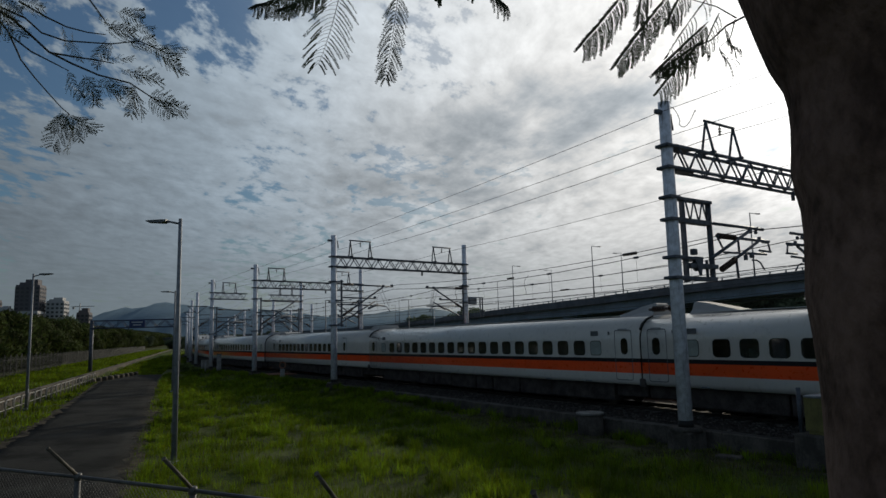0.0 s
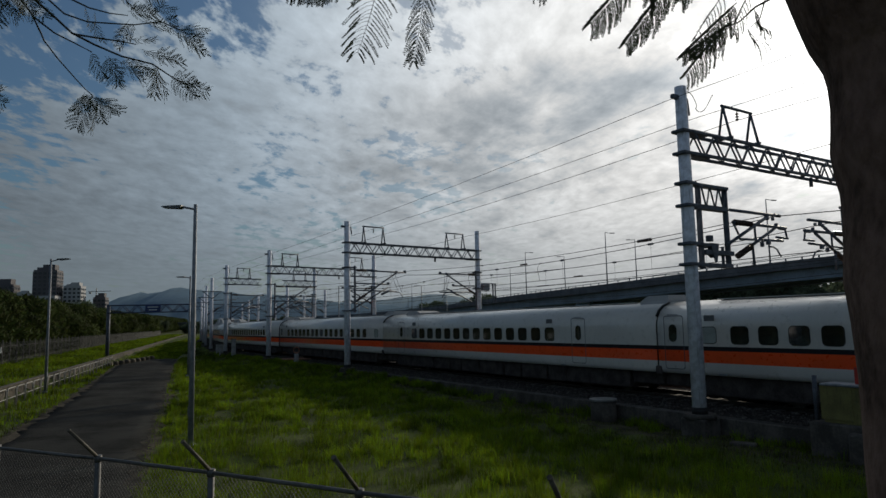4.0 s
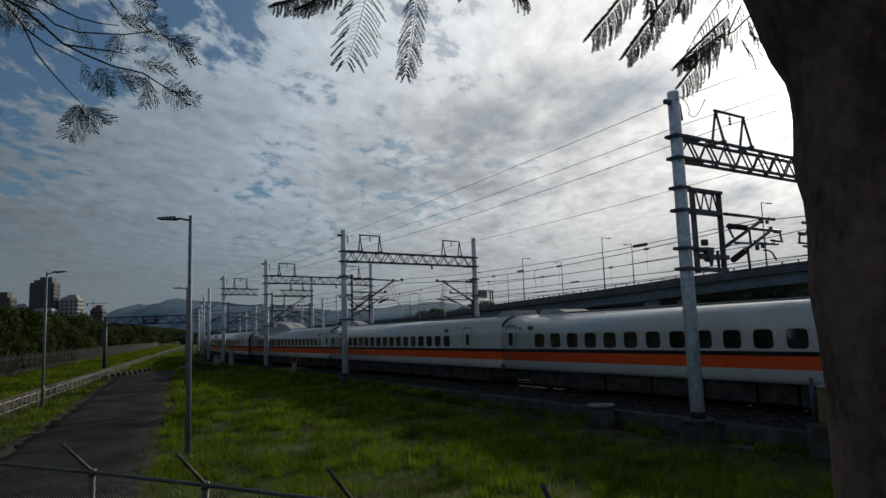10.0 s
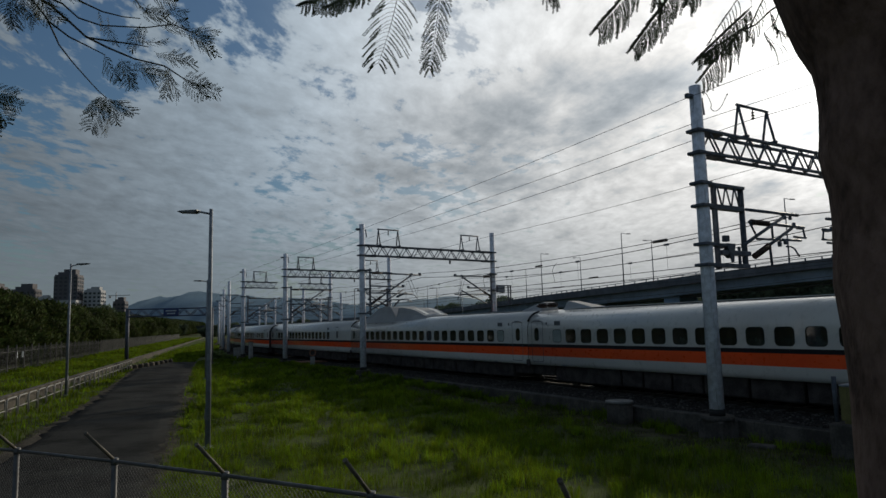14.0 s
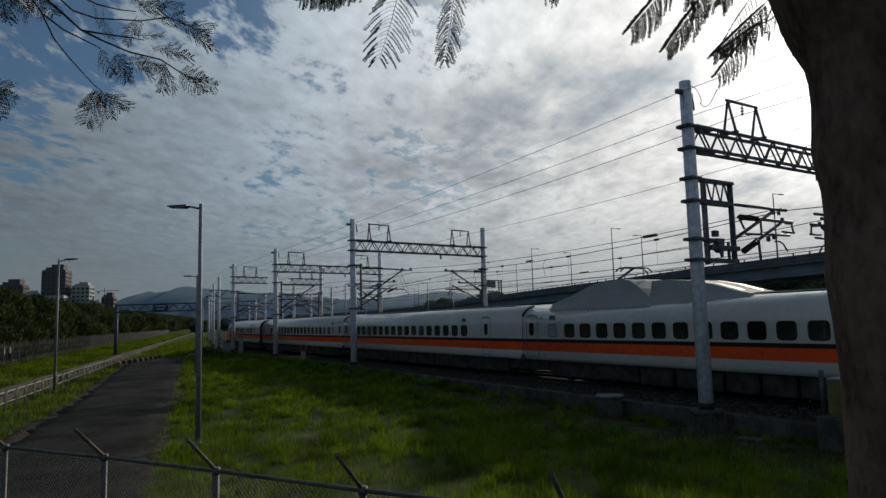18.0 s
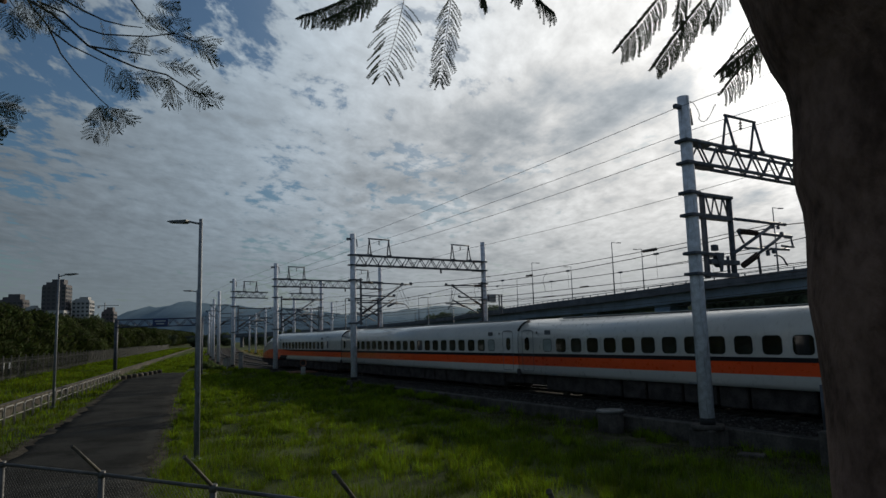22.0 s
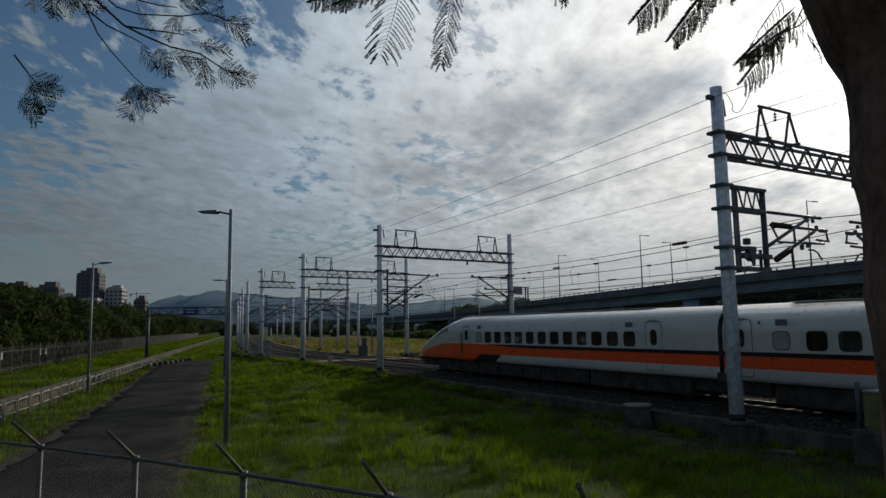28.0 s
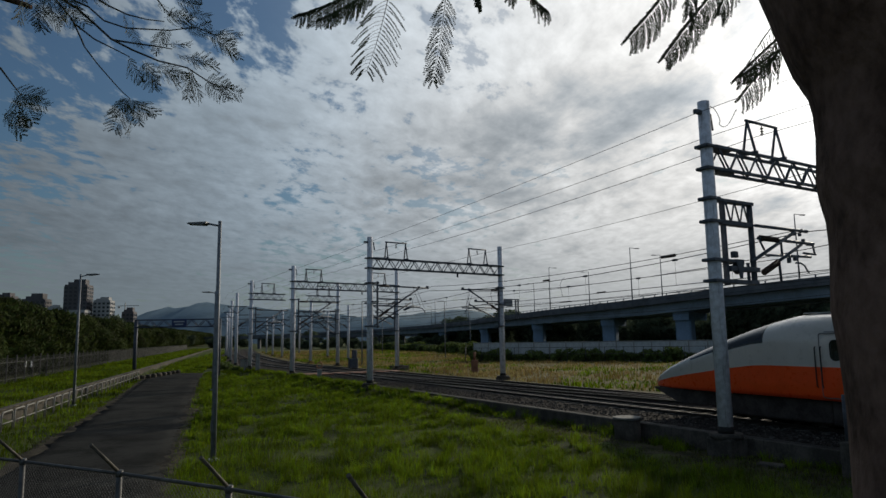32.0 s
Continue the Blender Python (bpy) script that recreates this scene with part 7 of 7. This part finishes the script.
def build_near_trees():
    big = [(frond_mesh(1, 0.30, 0.165, 19, 24, -0.2, 0.60, (0.9, 1.25), 0.5), 0.30), (frond_mesh(2, 0.34, 0.088, 24, 15, -0.1, 0.72, (1.3, 2.2)), 0.34)]
    small = [(frond_mesh(3, 0.25, 0.16, 13, 11, 0.3, 1.15), 0.25), (frond_mesh(4, 0.22, 0.14, 12, 11, -0.3, 1.15), 0.22), (frond_mesh(5, 0.24, 0.13, 12, 11, 0.6, 1.15), 0.24)]
    # tree with the thick trunk
    tree = thing("flame_tree", None, "thick grey-brown tree trunk with feathery hanging leaves", "tree", "feathery trees")
    rows = [(1.9, 0.665, 0.20), (2.6, 0.662, 0.19), (3.31, 0.657, 0.18), (3.48, 0.659, 0.178), (3.58, 0.654, 0.176), (3.66, 0.646, 0.178), (3.72, 0.650, 0.176), (3.785, 0.653, 0.175), (3.83, 0.651, 0.176),
            (3.87, 0.643, 0.182), (3.906, 0.639, 0.186), (3.95, 0.643, 0.185), (3.997, 0.646, 0.186), (4.045, 0.644, 0.19), (4.085, 0.637, 0.197), (4.136, 0.612, 0.215), (4.187, 0.598, 0.235), (4.26, 0.58, 0.26), (4.4, 0.54, 0.28)]
    v, f = [], []
    seg = 40
    rnd = random.Random(6)
    for k, (z, left, r) in enumerate(rows):
        for i in range(seg):
            a = 2 * math.pi * i / seg
            bump = 1 + 0.025 * math.sin(5 * a + z * 4) * math.sin(a) + 0.012 * math.sin(11 * a - z * 9) * math.sin(a) ** 2
            v.append((left + 0.030 + r + r * math.cos(a) * bump, 1.22 + r * math.sin(a) * bump, z))
    for k in range(len(rows) - 1):
        f += [(k * seg + i, k * seg + (i + 1) % seg, (k + 1) * seg + (i + 1) % seg, (k + 1) * seg + i) for i in range(seg)]
    f += [tuple(range(seg - 1, -1, -1)), tuple((len(rows) - 1) * seg + i for i in range(seg))]
    piece("trunk", mesh_of("trunk", v, f, M_BARK, None, True), tree)
    Shape().pipe([(0.82, 1.25, 4.2), (0.55, 1.5, 4.75), (0.0, 1.9, 5.25), (-0.7, 2.3, 5.6)], 0.12, 12, r2=0.03).part("limb", M_BARK, tree)
    Shape().pipe([(0.95, 1.25, 4.3), (1.2, 1.3, 5.0), (1.5, 1.2, 6.0)], 0.16, 12, r2=0.08).part("limb", M_BARK, tree)
    Shape().pipe([(-0.1, 1.97, 5.3), (-0.25, 2.15, 5.05), (-0.24, 2.2, 4.85)], 0.02, 8, r2=0.006).part("limb", M_BARK, tree)
    # two long fronds that hang in the open, each on its own stalk
    for key, me, root, tilt in (("frond_a", big[0][0], (-0.238, 4.815), 12), ("frond_b", big[1][0], (-0.085, 4.815), 7)):
        fr = piece("hanging_frond", me, tree, pose(root[0], 2.2, root[1], 0, tilt, 0))
        SWAY[key] = (fr, Vector((root[0], 2.2, root[1])))

    def spray(key, origin, twigs, leaves, thick=0.004):
        """A twig with leaves on it; leaves as (right, up, mesh)."""
        b = Shape().pipe(twigs[0], thick, 6, r2=thick * 0.4).part("branch", M_TWIG, tree, m=Matrix.Translation(origin))
        for line in twigs[1:]:
            Shape().pipe(line, thick * 0.6, 6, r2=thick * 0.3).part("twig", M_TWIG, b)
        for k, (x, z, me) in enumerate(leaves):
            piece("frond", me, b, pose(x, 0.03 * math.sin(2.3 * k), z))
        SWAY[key] = (b, Vector(origin))

    # twig that leaves the trunk
    spray("right", (0.96, 2.0, 4.532), [[(0.12, 0, 0.06), (0, 0, 0), (-0.05, 0, -0.045), (-0.098, 0, -0.064)], [(0.03, 0, 0.02), (0.01, 0, -0.04), (-0.023, 0, -0.067)], [(0.04, 0.01, 0.03), (-0.02, 0.01, 0.07), (-0.11, 0.01, 0.10)]],
          [(-0.098, -0.064, leaning_frond(11, 0.175, 46, 0.08, 22, 0.65)), (-0.046, 0.026, leaning_frond(12, 0.225, 52, 0.06, 34, 0.8)), (-0.05, 0.10, leaning_frond(13, 0.235, 40, 0.06, 17, 0.5, 0.8)),
           (-0.02, -0.062, leaning_frond(14, 0.06, -55, 0.075, 8, 0.4, 0.6)), (0.0, -0.005, leaning_frond(15, 0.07, -35, 0.05, 8)), (-0.03, 0.03, leaning_frond(16, 0.12, 25, 0.06, 11, 0.5, 0.7)), (-0.06, -0.03, leaning_frond(17, 0.16, 62, 0.055, 24, 0.75))])
    # leaves that droop from above, over the middle of the view
    spray("middle", (0.755, 2.0, 4.725), [[(0.2, 0, 0.08), (0, 0, 0), (-0.16, 0, -0.03), (-0.3, 0, 0.01)], [(0, 0, 0), (-0.03, 0, -0.07)]],
          [(-0.155, -0.05, leaning_frond(21, 0.215, 45, 0.095, 30, 0.72)), (-0.015, -0.055, leaning_frond(22, 0.27, 42, 0.085, 36, 0.8)), (-0.1, -0.03, leaning_frond(23, 0.13, 14, 0.085, 17, 0.65)), (0.04, -0.03, leaning_frond(24, 0.12, 30, 0.08, 16, 0.65))])
    spray("left_top", (-0.295, 2.2, 4.855), [[(0.15, 0, 0.06), (0, 0, 0), (-0.05, 0, -0.005)]],
          [(-0.02, -0.006, leaning_frond(31, 0.27, 74, 0.075, 42, 0.8)), (0.0, 0.0, leaning_frond(32, 0.22, 66, 0.06, 28, 0.8))])
    spray("centre_top", (0.12, 2.2, 4.865), [[(-0.06, 0, 0.05), (0.06, 0, 0.0), (0.2, 0, 0.02)]],
          [(-0.07, 0.02, leaning_frond(41, 0.11, -8, 0.065, 14, 0.75)), (0.10, -0.01, leaning_frond(42, 0.13, -40, 0.085, 15, 0.7)), (0.09, 0.0, leaning_frond(43, 0.10, 25, 0.06, 12, 0.7))])
    # a second tree reaches in from the other side
    other = thing("flame_tree", None, "feathery tree branch reaching over the fence", "tree", "feathery trees")
    Shape().pipe([(-4.6, 2.0, 1.6), (-4.5, 2.1, 3.6), (-4.0, 2.5, 5.0), (-3.2, 2.9, 5.6)], 0.2, 12, r2=0.09).part("trunk", M_BARK, other)
    Shape().pipe([(-3.3, 2.85, 5.55), (-2.7, 3.0, 5.5), (-2.15, 3.0, 5.28)], 0.06, 10, r2=0.012).part("limb", M_BARK, other)
    # twig and frond steps follow their places in the camera's view
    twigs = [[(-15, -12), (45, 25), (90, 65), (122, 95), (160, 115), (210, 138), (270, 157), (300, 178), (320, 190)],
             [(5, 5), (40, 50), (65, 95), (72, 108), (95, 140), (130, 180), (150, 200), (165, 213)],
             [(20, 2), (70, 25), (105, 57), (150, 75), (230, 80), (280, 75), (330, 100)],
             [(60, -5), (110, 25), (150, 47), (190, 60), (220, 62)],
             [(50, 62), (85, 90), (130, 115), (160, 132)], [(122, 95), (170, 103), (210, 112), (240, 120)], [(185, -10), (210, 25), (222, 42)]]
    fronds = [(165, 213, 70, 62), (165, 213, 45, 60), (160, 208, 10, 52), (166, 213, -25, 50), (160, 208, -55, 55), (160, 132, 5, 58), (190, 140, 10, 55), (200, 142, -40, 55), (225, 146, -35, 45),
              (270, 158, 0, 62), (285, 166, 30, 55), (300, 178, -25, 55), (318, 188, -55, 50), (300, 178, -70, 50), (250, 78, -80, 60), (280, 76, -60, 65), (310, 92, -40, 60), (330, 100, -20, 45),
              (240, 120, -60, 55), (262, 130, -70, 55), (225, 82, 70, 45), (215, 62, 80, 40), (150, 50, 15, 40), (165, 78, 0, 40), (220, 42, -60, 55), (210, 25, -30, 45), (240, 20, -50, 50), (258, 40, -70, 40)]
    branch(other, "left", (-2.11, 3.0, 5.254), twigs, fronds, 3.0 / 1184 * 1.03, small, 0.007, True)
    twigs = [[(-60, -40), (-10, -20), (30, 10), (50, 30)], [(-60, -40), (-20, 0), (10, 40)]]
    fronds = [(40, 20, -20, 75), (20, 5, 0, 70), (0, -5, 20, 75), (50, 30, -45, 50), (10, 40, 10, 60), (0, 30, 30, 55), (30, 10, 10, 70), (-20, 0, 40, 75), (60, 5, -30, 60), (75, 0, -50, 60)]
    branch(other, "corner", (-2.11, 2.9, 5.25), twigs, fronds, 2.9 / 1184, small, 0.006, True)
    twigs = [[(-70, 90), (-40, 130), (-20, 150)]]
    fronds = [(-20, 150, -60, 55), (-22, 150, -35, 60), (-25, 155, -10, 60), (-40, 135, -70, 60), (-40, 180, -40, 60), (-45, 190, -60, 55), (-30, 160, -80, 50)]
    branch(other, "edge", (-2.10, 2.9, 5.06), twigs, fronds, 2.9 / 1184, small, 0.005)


build_near_trees()


# ---- loose ballast stones beside the kerb ----
def build_stones():
    rng = np.random.default_rng(31)
    n = 9000
    s = rng.uniform(-14, 46, n)
    off = np.where(rng.random(n) < 0.75, rng.uniform(-1.68, 0.75, n), rng.uniform(2.6, 4.9, n))
    h = np.interp(s, _S, _H)
    x = np.interp(s, _S, _X) + off * np.cos(h)
    y = np.interp(s, _S, _Y) + off * np.sin(h)
    z = np.interp(off, [-1.7, -0.4, 0.2, 3.2, 3.9, 4.6], [0.42, 0.47, 0.52, 0.52, 0.46, 0.52])
    r = rng.uniform(0.025, 0.06, n)
    corners = np.array([(1, 0, 0), (0, 1, 0), (-1, 0, 0), (0, -1, 0), (0, 0, 0.8), (0, 0, -0.6)], float)
    v = corners[None] * (r[:, None, None] * rng.uniform(0.6, 1.3, (n, 6, 1))) + rng.normal(0, 0.006, (n, 6, 3))
    a = rng.uniform(0, 6.28, n)
    vx = v[..., 0] * np.cos(a)[:, None] - v[..., 1] * np.sin(a)[:, None]
    vy = v[..., 0] * np.sin(a)[:, None] + v[..., 1] * np.cos(a)[:, None]
    co = np.stack([vx + x[:, None], vy + y[:, None], v[..., 2] + z[:, None] + 0.01], 2).reshape(-1, 3)
    tri = np.array([(0, 1, 4), (1, 2, 4), (2, 3, 4), (3, 0, 4), (1, 0, 5), (2, 1, 5), (3, 2, 5), (0, 3, 5)])
    f = (np.arange(n)[:, None, None] * 6 + tri[None]).reshape(-1, 3)
    me = mesh_of("ballast_stones", co.tolist(), f.tolist(), M_STONE)
    tagged(new("ballast_stones", me), "loose dark grey ballast stones beside the rails", "stones", kind="stuff")


M_STONE = material("ballast_stone", (0.05, 0.046, 0.042), 0.95, 0.4, 6.0, 0.4, 40, tint=(0.10, 0.092, 0.085), spec=0.08, island=0.5)
build_stones()



# ---- what moves ----
RUN_T = [0, 1, 3, 5.5, 6, 9, 11, 12.8, 14, 17, 20, 23, 24.5, 28.2, 29.5, 30, 31.2, 32]
RUN_U = [0.08, -5.99, -18.5, -34.83, -38.05, -58.33, -71.5, -82.93, -90.6, -109.65, -128.5, -146.57, -155.67, -177.55, -185.22, -188.16, -195.18, -199.85]


def run_at(t):
    """How far along its line the train has come at t, smoothed."""
    fine = np.arange(-3, 35.01, 0.25)
    raw = np.interp(fine, RUN_T, RUN_U)
    raw = np.where(fine < 0, 0.08 - 6.1 * fine, raw)
    raw = np.where(fine > 32, -199.85 - 5.85 * (fine - 32), raw)
    raw = np.convolve(np.pad(raw, 4, mode="reflect", reflect_type="odd"), np.ones(9) / 9, mode="valid")
    return float(np.interp(t, fine, raw))


def car_pose(k, t):
    u = run_at(t) + 25.0 * k
    a, b = along(u + 3.75, TRACK_A, RAIL_Z), along(u + 21.25, TRACK_A, RAIL_Z)
    way = (b - a).normalized()
    origin = a - way * 3.75
    return Matrix.Translation(origin) @ pose(0, 0, 0, 0, 0, math.degrees(math.atan2(way.y, way.x)))


def motions():
    for k, car in CARS.items():
        walk(car, [(t, car_pose(k, t)) for t in range(33)])
    # leaves that drift in the wind, keyed to fit the camera's view: seconds, metres to the right, metres up
    drift = {
        "frond_a": [(0, -0.098, 0.02), (1, -0.146, 0.009), (2, -0.071, 0.006), (3, -0.043, 0.003), (6, -0.033, -0.013), (7, -0.002, 0.009), (9, 0.0, 0.0), (11, -0.011, 0.023), (12, 0.008, 0.008), (13, 0.009, -0.006),
                    (14, 0.036, -0.021), (17, 0.037, -0.016), (19, 0.106, -0.032), (20, 0.118, -0.009), (21, 0.02, 0.012), (22, 0.101, -0.012), (23, 0.059, 0.008), (24, 0.105, -0.004), (25, -0.016, 0.033),
                    (28, -0.034, 0.032), (29, -0.111, 0.084), (30, -0.043, 0.039), (31, 0.056, 0.002), (32, -0.019, 0.026)],
        "frond_b": [(0, -0.051, 0.011), (1, -0.059, 0.018), (2, -0.045, 0.008), (3, -0.036, 0.015), (6, -0.002, -0.006), (7, 0.036, 0.009), (9, 0.0, 0.0), (11, 0.026, 0.014), (12, 0.016, 0.001), (13, 0.01, 0.003),
                    (14, 0.028, 0.0), (17, 0.048, 0.001), (19, 0.151, 0.017), (20, 0.137, 0.011), (21, 0.054, 0.012), (22, 0.113, 0.004), (23, 0.101, 0.007), (24, 0.166, 0.059), (25, 0.038, 0.081),
                    (28, -0.01, 0.039), (29, -0.049, 0.106), (30, -0.027, 0.071), (31, 0.094, 0.037), (32, 0.03, 0.031)],
        "middle": [(0, -0.002, 0.003), (2, -0.081, 0.033), (6, -0.028, -0.003), (9, 0.0, 0.0), (11, 0.031, 0.027), (12, 0.002, 0.038), (13, -0.026, 0.012), (17, 0.031, 0.002), (19, 0.14, -0.019), (20, 0.108, 0.013),
                   (23, 0.099, -0.009), (24, 0.099, 0.046), (25, 0.132, 0.091), (28, 0.022, 0.059), (29, 0.053, 0.056), (30, 0.06, 0.047), (31, 0.079, 0.046), (32, 0.069, 0.045)],
        "right": [(0, -0.057, 0.016), (1, -0.096, 0.024), (2, -0.075, 0.004), (3, -0.069, 0.018), (6, -0.032, -0.003), (7, -0.015, 0.017), (9, 0.0, 0.0), (11, 0.0, 0.019), (12, -0.014, 0.015), (13, -0.021, -0.004),
                  (14, -0.007, 0.004), (17, 0.032, 0.023), (19, 0.082, -0.015), (20, 0.032, 0.017), (23, 0.151, 0.008), (24, 0.104, 0.037), (25, 0.019, 0.04), (28, 0.042, 0.015), (29, 0.026, 0.033), (30, 0.082, 0.015), (31, 0.06, 0.054), (32, 0.107, 0.009)],
        "left": [(0, -0.042, -0.035), (2, -0.032, -0.021), (6, -0.032, -0.021), (9, 0.0, 0.0), (13, -0.006, 0.01), (19, 0.036, 0.008), (23, 0.068, 0.042), (28, 0.05, 0.09), (32, 0.065, 0.085)],
    }
    drift["left_top"] = drift["centre_top"] = [(t, x * 0.7, z * 0.7) for t, x, z in drift["frond_a"]]
    drift["corner"] = drift["edge"] = drift["left"]
    for key, (ob, home) in SWAY.items():
        turn = ob.matrix_basis.to_quaternion().to_matrix().to_4x4()
        walk(ob, [(t, Matrix.Translation(home + Vector((x, 0, z))) @ turn) for t, x, z in drift[key]])


motions()
